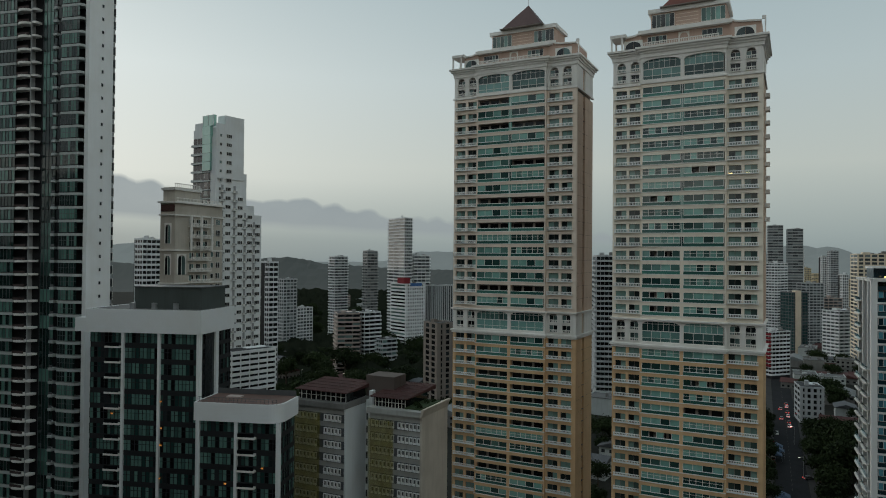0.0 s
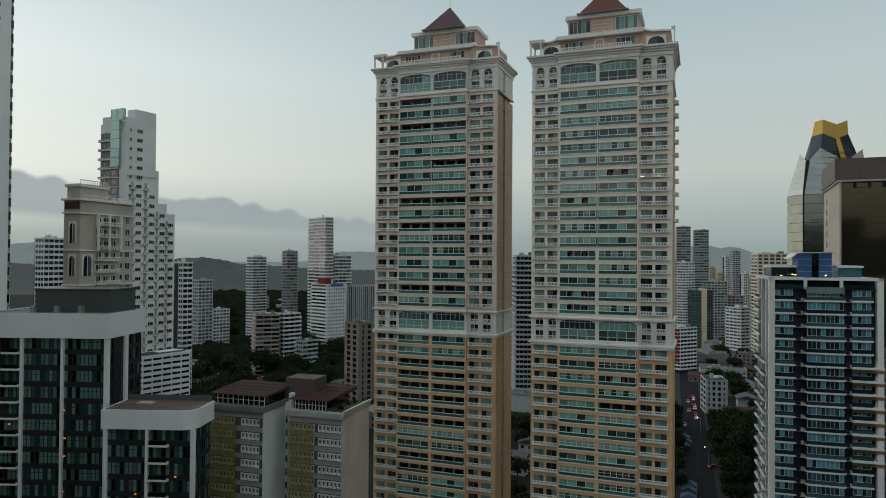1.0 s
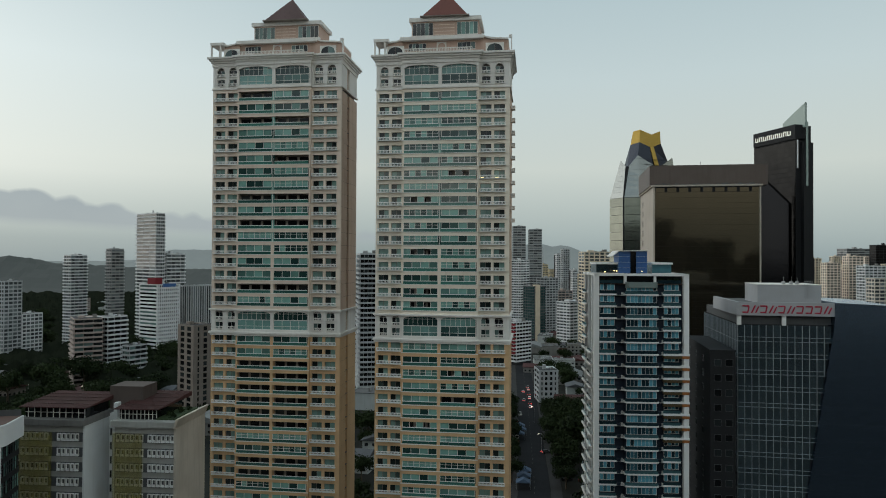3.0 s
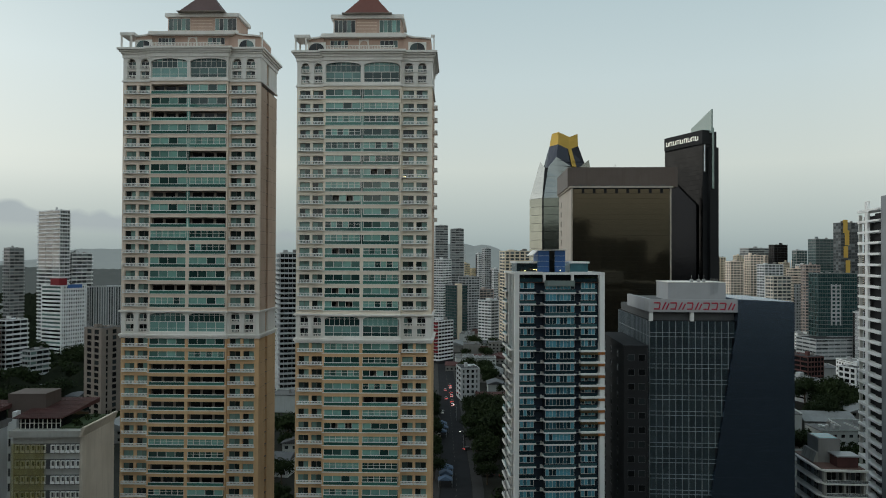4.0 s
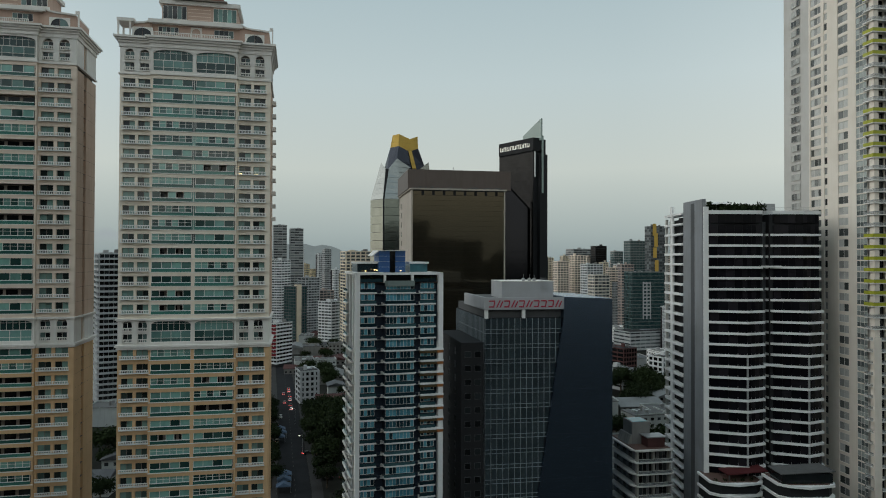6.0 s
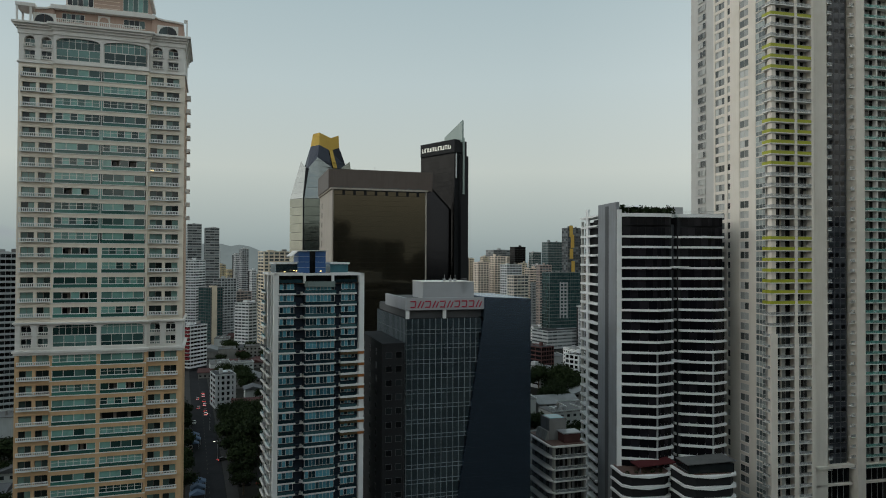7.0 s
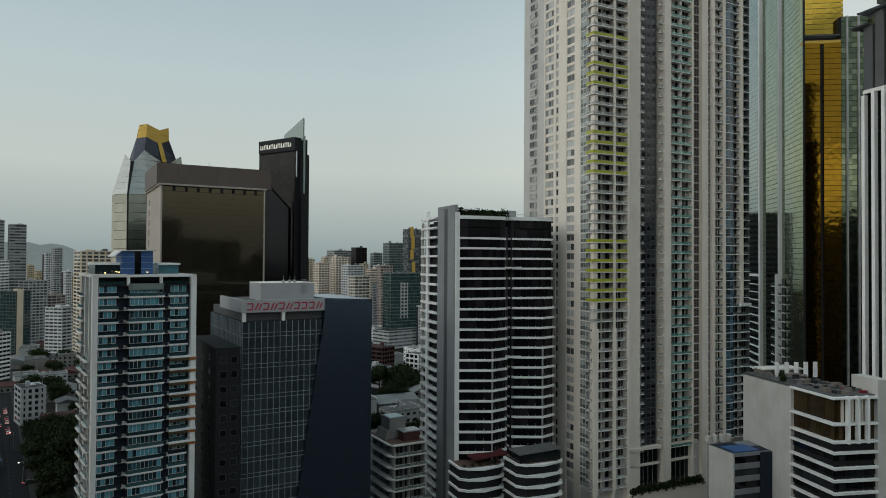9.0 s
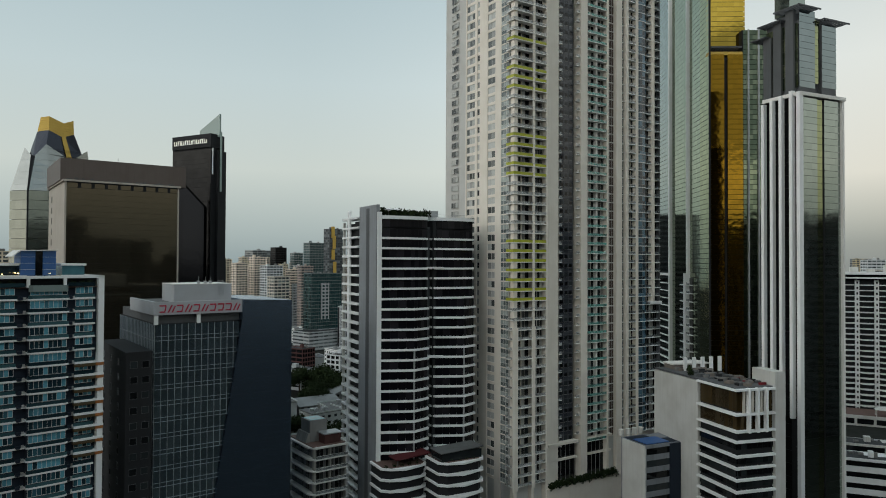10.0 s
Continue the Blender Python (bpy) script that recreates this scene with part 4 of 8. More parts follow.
# ---- slim blue and white apartment tower ----
def blue_tower():
    top, f, w, deep = 76.0, 3.0, 23.5, 20.0
    root = thing("apartment_tower", corner_pose(2.72, 178, -6), "white-framed apartment tower with blue-green glass and a blue penthouse box", "apartment tower")
    part("core", Geo().box(0.6, w - 0.6, 0.9, deep, 0, top, NAVY), root)
    win_a, win_c = window_mesh(3.7, 1.6, 4, G_AQUA, PALE, bar=0.07), window_mesh(7.5, 1.75, 8, G_AQUA, PALE, bar=0.06)
    rail_a = Geo().box(0, 4.3, -0.22, -0.16, 0, 0.8, G_INK).mesh("balcony_rail")
    rail_c = Geo().prism([(-0.1, 1.0), (-0.1, 0.42), (0.5, 0.12), (7.5, 0.12), (8.1, 0.42), (8.1, 1.0), (8.0, 1.0), (8.0, 0.5), (7.4, 0.18), (0.6, 0.18), (0.0, 0.5), (0.0, 1.0)], 0, 0.8, G_INK).mesh("balcony_rail")
    slab_a = Geo().box(0, 4.5, -0.28, 0.9, 0.08, 0.5, WHITE).mesh("slab")
    slab_c = Geo().prism([(-0.1, 0.9), (-0.1, -1.0), (0.5, -1.36), (7.7, -1.36), (8.3, -1.0), (8.3, 0.9)], 0.1, 0.48, WHITE).mesh("slab")
    nook = Geo().box(0, 2.2, 0.0, 0.9, 0, 0.2, PALE).box(0.3, 1.1, -0.5, 0.3, 0.2, 0.9, NAVY).box(1.4, 1.9, 0.2, 0.7, 0.3, 0.8, OFFWHITE).mesh("recess")
    soffit = Geo().box(0.0, 4.6, -0.7, 0.9, -0.75, 0.0, UMBERSIDE).box(4.6, 6.35, -0.75, 0.9, -0.7, 0.0, ORANGE).box(0, 6.4, -0.8, 0.9, 0, 0.46, WHITE).box(4.9, 6.0, 0.2, 0.9, 0.46, 2.2, WHITE).mesh("orange_balcony")
    side_slab = Geo().prism([(0, 0.6), (0, -0.5), (1.2, -0.95), (6.2, -0.95), (7.4, -0.5), (7.4, 0.6)], 0, 0.28, PALE).box(0.3, 7.1, -0.55, -0.5, 0.28, 1.0, G_BLUE).mesh("side_balcony")
    n = int(top / f)
    for k in range(n):
        z = top - (k + 1) * f
        for x in (1.2, 17.2):
            if x > 10 and 5 <= k <= 12:
                slab = part("balcony", soffit, root, at(x, 0, z), "white balcony with an ochre underside")
                part("balcony_rail", rail_a, slab, at(0, 0, 0.42))
            else:
                slab = part("slab", slab_a, root, at(x - 0.1, 0, z))
                part("balcony_rail", rail_a, slab, at(0.1, 0, 0.42))
            part("window", win_a, root, at(x + 0.3, 0.3, z + 1.35))
        slab = part("slab", slab_c, root, at(7.6, 0, z))
        part("balcony_rail", rail_c, slab, at(0.1, -1.4, 0.4))
        part("window", win_c, root, at(7.95, -0.9, z + 1.25))
        for x in (5.5, 15.6):
            part("recess", nook, root, at(x, 0, z))
        part("side_balcony", side_slab, root, left_face(deep) @ at(deep - 17.5, 0, z))
        if k > 4:
            part("side_balcony", side_slab, root, left_face(deep) @ at(deep - 9.0, 0, z))
    part("bay_wall", Geo().box(7.7, 15.7, -0.72, 0.9, 0, top - 3, NAVY), root)
    for x0, x1, hi in ((0, 1.2, top + 2.6), (22.2, 23.5, top + 2.6)):
        part("pier", Geo().box(x0, x1, -0.6, 0.9, 0, hi, WHITE), root)
    for y in (3.0, 9.0, 15.0):
        part("side_pier", Geo().box(-0.15, 0.6, y, y + 0.8, 0, top + 2.6, WHITE), root)
    # pergola storey
    g = Geo().box(0, w, -0.6, 0.3, 2.0, 2.6, WHITE).box(0, 0.9, 0.3, deep, 2.0, 2.6, WHITE).box(w - 0.9, w, 0.3, deep, 2.0, 2.6, WHITE)
    for x in (7.4, 14.8):
        g.box(x, x + 0.6, -0.6, 0.3, 0, 2.0, WHITE)
    part("roof_frame", g, root, at(0, 0, top))
    # Added dark backing that stands in for the dim interior under the frame.
    part("terrace_room", Geo().box(1.0, w - 1.0, 3.0, 14.0, 0.1, 2.4, G_DARK), root, at(0, 0, top))
    part("roof_terrace", Geo().box(0.9, w - 0.9, 0.3, deep - 0.5, -0.2, 0.1, TERRACE), root, at(0, 0, top))
    part("terrace_rail", Geo().box(1.2, 7.2, -0.4, -0.34, 0.1, 1.0, G_BLUE), root, at(0, 0, top))
    part("terrace_rail", Geo().box(15.5, 21.5, -0.4, -0.34, 0.1, 1.0, G_BLUE), root, at(0, 0, top))
    part("bay_rail", Geo().prism([(7.7, -0.6), (8.4, -1.6), (15.0, -1.6), (15.7, -0.6)], -1.0, 0.5, PALEGLASS), root, at(0, 0, top))
    g = Geo()
    for x0, x1 in ((1.0, 7.4), (15.2, 20.0)):
        g.box(x0, x1, 3.0, 12, 2.6, 4.9, G_BLUE).box(x0 - 0.3, x1 + 0.3, 2.5, 12.3, 4.9, 5.4, WHITE).box(x0 - 0.2, x1 + 0.2, 1.0, 3.0, 2.4, 2.7, WHITE)
    part("upper_terrace", g, root, at(0, 0, top))
    box = Geo()
    for x0, x1 in ((6.4, 9.3), (10.8, 13.5)):
        for j in range(4):
            part("blue_panel", Geo().box(x0, x1, 1.2, 8.0, 2.65 + j * 1.42, 4.0 + j * 1.42, BLUE), root, at(0, 0, top), "blue wall panel")
            box.box(x0 + 0.02, x1 - 0.02, 1.26, 7.9, 4.0 + j * 1.42, 4.07 + j * 1.42, WHITE)
    box.box(9.3, 10.8, 1.5, 7.8, 2.6, 8.2, G_DARK)
    tagged(part("penthouse_joints", box, root, at(0, 0, top), "dark glass strip and pale joints of the penthouse box"), kind="stuff")
    roof = Geo().frontal([(4.7, 6.85), (6.3, 8.2), (14.0, 8.4), (14.0, 8.6), (6.2, 8.4), (4.6, 7.0)], 0.6, 8.6, PALE)
    part("slanted_roof", roof, root, at(0, 0, top))
    for x, y in ((2.2, 0.8), (4.6, 0.9), (17.0, 0.7), (19.2, 0.9), (20.6, 0.8)):
        part("terrace_plant", clump(0.9, 60, round(x * 10)), root, at(x, y, top + 0.7))
    for x, z in ((2.6, 2.9), (5.0, 3.2), (5.6, 3.1), (11.9, 3.0)):
        part("terrace_lamp", Geo().box(x, x + 0.3, 0.2, 0.5, z, z + 0.22, LAMPLIGHT), root, at(0, 0, top), "small lit terrace lamp")
    return root


ORANGE = paint("orange_soffit", (0.34, 0.13, 0.04), dirt=0.3)
UMBERSIDE = paint("umber_balcony_front", (0.085, 0.062, 0.03), dirt=0.4)


def clump(size, n, seed):
    """A loose leafy clump."""
    rnd, g = random.Random(seed), Geo()
    for _ in range(n):
        d = Vector((rnd.gauss(0, 1), rnd.gauss(0, 1), rnd.gauss(0, 0.8)))
        p = d.normalized() * size * rnd.uniform(0.3, 1.0)
        a, b = Vector((rnd.uniform(-1, 1), rnd.uniform(-1, 1), rnd.uniform(-1, 1))).normalized() * size * 0.28, Vector((rnd.uniform(-1, 1), rnd.uniform(-1, 1), rnd.uniform(-1, 1))).normalized() * size * 0.28
        g.face([tuple(p - a), tuple(p + b), tuple(p + a), tuple(p - b)], LEAF)
    return g.mesh("terrace_plant")


blue_tower()


# ---- office block with a curtain wall and a folded dark flank ----
def slate_office():
    w, deep, f = 36.2, 40.0, 4.05
    root = thing("office_tower", corner_pose(13.56, 185, 0), "slate-blue glass office tower with gridded front and slanting dark flank", "office tower")
    edge = lambda z: 12.3 + 9.6 * z / 66.0
    part("core", Geo().box(0.2, 21, 0.25, deep, 0, 66.4, BLACK), root)
    part("core", Geo().box(0.6, 22, 1.6, deep - 0.5, 66.4, 68.6, DARKGREY), root)
    n = 16
    for k in range(n):
        z = 66.2 - (k + 1) * f
        g = Geo()
        m = int(edge(z) / 1.66)
        for j in range(m + 1):
            x0, x1 = j * 1.66 + 0.06, min((j + 1) * 1.66, edge(z) + 0.2)
            if x1 - x0 < 0.2:
                continue
            pane(g, x0, x1, 0.06, 1.05, 0.1, G_SLATE)
            pane(g, x0, x1, 1.12, f, 0.1, G_SLATE)
            g.box(j * 1.66 - 0.035, j * 1.66 + 0.06, -0.08, 0.15, 0, f, MULLION)
        g.box(0, edge(z), -0.05, 0.14, 0, 0.07, MULLION).box(0, edge(z), -0.05, 0.14, 1.05, 1.12, MULLION)
        tagged(part("curtain_wall", g, root, at(0, 0, z)), kind="stuff")
    g = Geo()
    for j in range(24):
        x0 = j * 1.66
        pane(g, x0 + 0.06, x0 + 1.66, 0.06, f, 0.1, G_SLATE)
        g.box(x0 - 0.035, x0 + 0.06, -0.06, 0.15, 0, f, MULLION)
    side = g.box(0, 39.9, -0.04, 0.14, 0, 0.07, MULLION).mesh("side_wall_row")
    for k in range(n):
        tagged(part("side_glazing", side, root, left_face(deep) @ at(0, 0, 66.2 - (k + 1) * f)), kind="stuff")
    # the folded dark flank
    flank = Geo().frontal([(12.2, 0), (w, 0), (w, 71.4), (22.4, 72.0), (22.0, 66.0)], -0.7, 30, G_SLATEDARK)
    part("dark_flank", flank, root, label="smooth dark blue glass flank with a slanting edge")
    for k in range(1, 18):
        z = 71.0 - k * 4.05
        part("flank_joint", Geo().box(edge(max(z, 0)) + 0.3, w - 0.05, -0.72, -0.69, 0, 0.03, BLACK), root, at(0, 0, z))
    # white fascia with red sign shapes
    g = Geo().box(-0.3, 22.2, -0.3, 0.6, 68.6, 71.9, FASCIA).box(-0.3, 0.5, 0.6, 26, 68.6, 71.9, FASCIA).box(0.5, 22.2, 0.6, 26, 71.0, 71.4, ROOFING)
    part("fascia", g, root)
    for x in (0.0, 10.4):
        part("loggia_column", Geo().box(x, x + 0.9, 0, 0.9, 66.2, 68.6, WHITE), root)
    for k in range(10):
        x = 0.9 + k * 2.08
        s = Geo()
        if k in (1, 3, 5, 9):
            s.frontal([(0.0, 0), (0.35, 0), (1.25, 1.7), (0.9, 1.7)], -0.42, -0.3, REDSIGN).frontal([(0.95, 0), (1.3, 0), (2.0, 1.35), (1.75, 1.5)], -0.42, -0.3, REDSIGN)
        else:
            s.box(0.15, 1.75, -0.42, -0.3, 1.4, 1.7, REDSIGN).box(0.15, 1.55, -0.42, -0.3, 0, 0.3, REDSIGN).frontal([(1.3, 0.3), (1.6, 0.3), (1.85, 1.4), (1.55, 1.4)], -0.42, -0.3, REDSIGN)
        part("sign_shape", s, root, at(x, 0, 69.2) @ Matrix.Diagonal((1.0, 1.0, 1.12, 1.0)), "red sign shape")
    part("plant_room", Geo().box(6, 21, 5, 17, 71.2, 76.0, FASCIA).box(5.9, 21.1, 4.9, 17.1, 76.0, 76.15, PALE), root)
    g = Geo()
    for j in range(6):
        g.box(17.0 + j * 0.35, 17.06 + j * 0.35, 4.6, 4.66, 73, 77.0, STEEL)
    g.box(17, 18.8, 4.6, 4.66, 77.0, 77.06, STEEL).box(17, 18.8, 4.6, 4.66, 74.6, 74.66, STEEL)
    for x in (12.2, 14.0, 15.4):
        g.box(x, x + 0.7, 6, 6.7, 76.1, 76.9, STEEL).box(x + 0.3, x + 0.36, 6, 6.06, 76.9, 78.0, STEEL)
    part("roof_ladder", g, root)
    # lower dark block against its left-hand side
    low = thing("dark_office_block", corner_pose(11.6, 182, 0), "lower black office block with pale square windows", "office building")
    part("block", Geo().box(0, 5.9, 0, 32, 0, 59.5, BLACK).box(-0.1, 6.0, -0.1, 32.1, 59.5, 60.0, BLACK), low)
    sq = window_mesh(1.7, 1.7, 1, G_DARK, DARKGREY)
    for k in range(15):
        for x in (0.9, 3.6):
            part("window", sq, low, at(x, -0.14, 56 - k * 3.7))
        for y in (5, 14, 23):
            part("window", sq, low, left_face(32) @ at(y, -0.14, 56 - k * 3.7))
    return root


MULLION = paint("dull_steel_mullion", (0.40, 0.425, 0.44), rough=0.45, metal=0.3)
FASCIA = paint("grey_white_fascia", (0.41, 0.42, 0.435), dirt=0.2, streak=0.2)
G_SLATEDARK = glazing("dark_slate_glass", (0.175, 0.245, 0.345), (0.19, 0.26, 0.365), 0.5, metal=0.95, rough=0.24, wave=0.05, spec=0.2)
REDSIGN = paint("red_sign", (0.42, 0.025, 0.055), dirt=0.1, rough=0.4)
slate_office()


# ---- bronze mirror-glass block ----
def bronze_block():
    w, deep, top, f = 36.6, 40.0, 110.0, 1.95
    root = thing("office_tower", corner_pose(7.35, 258, 0), "bronze mirror-glass office block with a brown top fascia", "office tower")
    part("core", Geo().box(0.1, w - 0.1, 0.2, deep, 0, top - 0.5, BLACK), root)
    g = Geo()
    for j in range(20):
        x0 = 0.55 + j * 1.776
        pane(g, x0 + 0.004, x0 + 1.772, 0.02, f - 0.02, 0.1, G_BRONZE)
    row = g.mesh("glazing_band")
    for k in range(56):
        tagged(part("glazing_band", row, root, at(0, 0, top - 2.6 - (k + 1) * f)), kind="stuff")
    g = Geo().box(0, 0.55, -0.15, 0.3, 0, top, TAUPEWALL).box(w - 0.5, w, -0.15, 0.3, 0, top, TAUPEWALL)
    part("corner_trim", g, root)
    head = Geo().box(0.55, w - 0.5, 0.5, 0.7, top - 2.6, top - 0.6, BLACK)
    for j in range(9):
        head.box(0.8 + j * 4.1, 3.9 + j * 4.1, 0.15, 0.5, top - 2.5, top - 1.0, G_BRONZE)
    part("top_gallery", head, root)
    part("ledge", Geo().box(-0.6, w + 0.5, -0.6, deep, top - 0.6, top, TAUPEWALL), root)
    part("roof_fascia", Geo().box(-1.0, w + 3, 2.5, deep - 2, top, top + 7.4, TAUPE), root, label="brown roof-top fascia")
    g = Geo()
    for j in range(30):
        x = 0.6 + j * 1.2
        g.box(x, x + random.Random(j).uniform(0.3, 1.0), 0.2, 1.2, top, top + random.Random(j + 50).uniform(0.15, 0.8), ROOFING)
    part("roof_equipment", g, root)
    # beige flank with square lights
    part("flank", Geo().box(0.0, 0.35, 0.3, deep, 0, top - 0.6, TAUPEWALL), root, label="beige rendered flank")
    lite = window_mesh(2.2, 2.4, 1, G_WIN, TAUPEWALL)
    for k in range(22):
        part("window", lite, root, left_face(deep) @ at(8, -0.14, top - 6 - k * 3.9))
    part("antenna", Geo().prism(arc(20, 20, 0.1, 0, 300, 5), top + 7.4, top + 11, STEEL), root)
    return root


TAUPEWALL = paint("taupe_flank", (0.47, 0.425, 0.37), dirt=0.25)
TAUPE = paint("brown_fascia", (0.125, 0.10, 0.088), dirt=0.25, rough=0.5)
bronze_block()


# ---- black tower with a glass blade ----
def black_tower():
    top = 136.7
    root = thing("office_tower", corner_pose(17.56, 300, -25), "black glass office tower with lit sign and glass blade", "office tower")
    wl_, wr = spans(14.71, 17.56, 18.55, 300, -25)
    front = left_face(wl_)
    part("shaft", Geo().box(0.1, 7.3, 0.1, wl_, 0, top - 0.2, BLACK), root)
    g = Geo()
    for j in range(12):
        pane(g, 0.2 + j * wl_ / 12.2, 0.17 + (j + 1) * wl_ / 12.2, 0.02, 1.96, 0.05, G_BLACK)
    row = g.mesh("glazing_band")
    for k in range(64):
        tagged(part("glazing_band", row, root, front @ at(0, 0, top - 6.2 - (k + 1) * 2.0)), kind="stuff")
    part("sign_band", Geo().box(-0.6, 5.6, -0.4, wl_ - 0.5, top - 5.6, top, BLACK), root, label="black sign band")
    for k in range(9):
        part("sign_bar", Geo().box(1.2 + k * 2.25, 1.5 + k * 2.25, -0.75, -0.6, top - 3.9, top - 2.0, SIGNLIGHT).box(1.5 + k * 2.25, 2.8 + k * 2.25, -0.75, -0.6, top - (2.3 if k % 2 else 3.9), top - (2.0 if k % 2 else 3.6), SIGNLIGHT).box(2.5 + k * 2.25, 2.8 + k * 2.25, -0.75, -0.6, top - (3.9 if k % 2 else 3.6), top - 2.3, SIGNLIGHT), root, front @ at(0.6), "pale lit sign shape")
    # service shaft and blade at the right-hand end
    part("service_shaft", Geo().box(2.5, 6.9, -1.5, 8, 0, top - 7.0, BLACK).box(6.9, 7.5, -1.2, 8, 0, top - 52.0, BLACK), root)
    part("glass_strip", Geo().box(3.4, 4.2, -1.9, -1.5, top - 24, top + 1, G_FIN), root, label="pale vertical glass strip")
    part("light_strip", Geo().box(0.3, 0.8, -0.5, -0.3, top - 17, top - 6, WHITE), root)
    blade = Geo().prism([(3.0, -1.6), (3.8, -1.6), (3.8, 10.2), (3.0, 10.2)], top - 1, [top + 8.6, top + 8.6, top + 2.4, top + 2.4], G_FIN)
    part("glass_blade", blade, root, label="pale translucent glass blade")
    # lower body with a sloping shoulder
    part("lower_body", Geo().frontal([(-6, 0), (wl_ * 0.87, 0), (wl_ * 0.87, 106), (wl_ * 0.17, 119), (-6, 124)], -0.7, 4, G_COAL), root, front, "darker lower body with a sloping shoulder")
    return root


SIGNLIGHT = glow("sign_light", (0.95, 0.93, 0.82), 0.35)
G_COAL = glazing("coal_glass", (0.006, 0.007, 0.009), (0.007, 0.008, 0.010), 0.5, metal=0.8, rough=0.15, spec=0.15)
G_FIN = glazing("frosted_fin_glass", (0.30, 0.38, 0.35), (0.36, 0.44, 0.40), 0.5, rough=0.3, spec=0.5)
black_tower()


# ---- silver tower with a gold crown ----
def level_cut(pts, lo, hi):
    """The part of a polygon that lies between two heights."""
    for z, keep in ((lo, 1), (hi, -1)):
        out = []
        for p, q in zip(pts, pts[1:] + pts[:1]):
            a, b = (p[2] - z) * keep, (q[2] - z) * keep
            if a >= 0:
                out.append(p)
            if a * b < 0:
                out.append(tuple(u + (v - u) * a / (a - b) for u, v in zip(p, q)))
        pts = out
        if len(pts) < 3:
            return []
    return pts


def leaf_plate(g, pts, mat, thick=0.4):
    """A flat plate with its back set inwards."""
    if len(pts) >= 3:
        back = [(x, y + thick, z) for x, y, z in pts]
        g.face(list(pts), mat).face(back[::-1], mat)
        for k in range(len(pts)):
            j = (k + 1) % len(pts)
            g.face([pts[j], pts[k], back[k], back[j]], mat)
    return g


def crowned_tower():
    root = thing("office_tower", corner_pose(4.95, 330, 0), "silver glass tower with a dark collar and gold crown", "office tower")
    a, b, c, d = (-5.2, 8.0), (0.6, 0.0), (8.8, -1.0), (26.7, 12.0)
    ring = [a, b, c, d, (24.0, 30.0), (-3.0, 30.0)]
    inner = [(10 + (x - 10) * 0.95, 14 + (y - 14) * 0.95) for x, y in ring]
    small = [(3.2, 10.0), (8.0, 6.5), (14.0, 10.0), (20.0, 11.5), (19.0, 22.0), (4.0, 22.0)]
    part("core", Geo().prism(inner, 0, 113, DARKGREY).prism(inner, 113, 133, DARKGREY, small), root)
    storey = Geo()
    for p, q in ((a, b), (b, c), (c, d)):
        n = max(2, round(math.dist(p, q) / 3))
        for k in range(n):
            s0, s1 = (k + 0.003) / n, (k + 0.997) / n
            u, v = [(p[0] + (q[0] - p[0]) * s, p[1] + (q[1] - p[1]) * s) for s in (s0, s1)]
            storey.face([(*u, 0), (*v, 0), (*v, 3.85), (*u, 3.85)], G_SILVER)
    storey = storey.mesh("glass_storey")
    for k in range(28):
        tagged(part("glass_storey", storey, root, at(0, 0, 113 - (k + 1) * 4.0)), kind="stuff")
    bv, at_, ct, cv, dt = (2.5, 4.0, 127.2), (0.0, 9.0, 131.7), (7.3, 3.0, 133.1), (17.4, 8.0, 127.5), (24.1, 11.0, 132.8)
    for outline in ([(*a, 113), (*b, 113), bv, at_], [(*b, 113), (*c, 113), ct, bv], [(*c, 113), (*d, 113), dt, cv, ct]):
        g = Geo()
        for k in range(8):
            lo = 113 + k * 2.65
            leaf_plate(g, level_cut(outline, lo, lo + 2.58), G_PETAL)
        part("petal", g, root, label="tapering silver glass petal")
    for outline in ([(2.1, 9, 130.5), (2.5, 4.6, 126.8), (7.3, 3.8, 132.6), (8.4, 6, 139.7), (4.5, 9, 139.0)],
                    [(8.4, 6, 139.7), (7.3, 3.8, 132.6), (17.4, 8.6, 127.0), (14.1, 9, 137.5)],
                    [(14.1, 9, 137.5), (17.4, 8.6, 127.0), (22.0, 10.6, 130.5), (18.6, 10, 139.4)]):
        part("collar_facet", leaf_plate(Geo(), outline, NAVYGLASS), root, label="dark faceted collar")
    for outline in ([(4.6, 9.2, 139.0), (8.4, 6.2, 139.7), (8.6, 6.8, 145.8), (5.7, 9, 145.3)],
                    [(8.4, 6.2, 139.7), (14.1, 9.2, 137.5), (14.4, 9.8, 143.9), (8.6, 6.8, 145.8)],
                    [(14.1, 9.2, 137.5), (18.6, 10.2, 139.4), (18.3, 10, 145.4), (14.4, 9.8, 143.9)]):
        g = Geo()
        for k in range(8):
            leaf_plate(g, level_cut(outline, 137 + k * 1.15, 138.1 + k * 1.15), GOLDMETAL)
        part("crown_facet", g, root, label="gold panelled crown facet")
    part("crown_core", Geo().prism([(6.0, 10), (9, 7.6), (14.2, 10.6), (18, 11), (18, 20), (6, 20)], 133, [143.5, 144, 142.5, 144.6, 144.6, 143.5], OCHREDARK), root)
    part("gold_rib", leaf_plate(Geo(), [(13.6, 8.4, 137.6), (15.6, 7.0, 127.6), (17.8, 7.6, 127.6), (15.2, 8.8, 137.8)], GOLDMETAL), root, label="gold rib")
    part("dark_seam", Geo().prism([(0.25, -0.3), (0.85, -0.3), (0.85, 0.5), (0.25, 0.5)], 0, 113, BLACK), root)
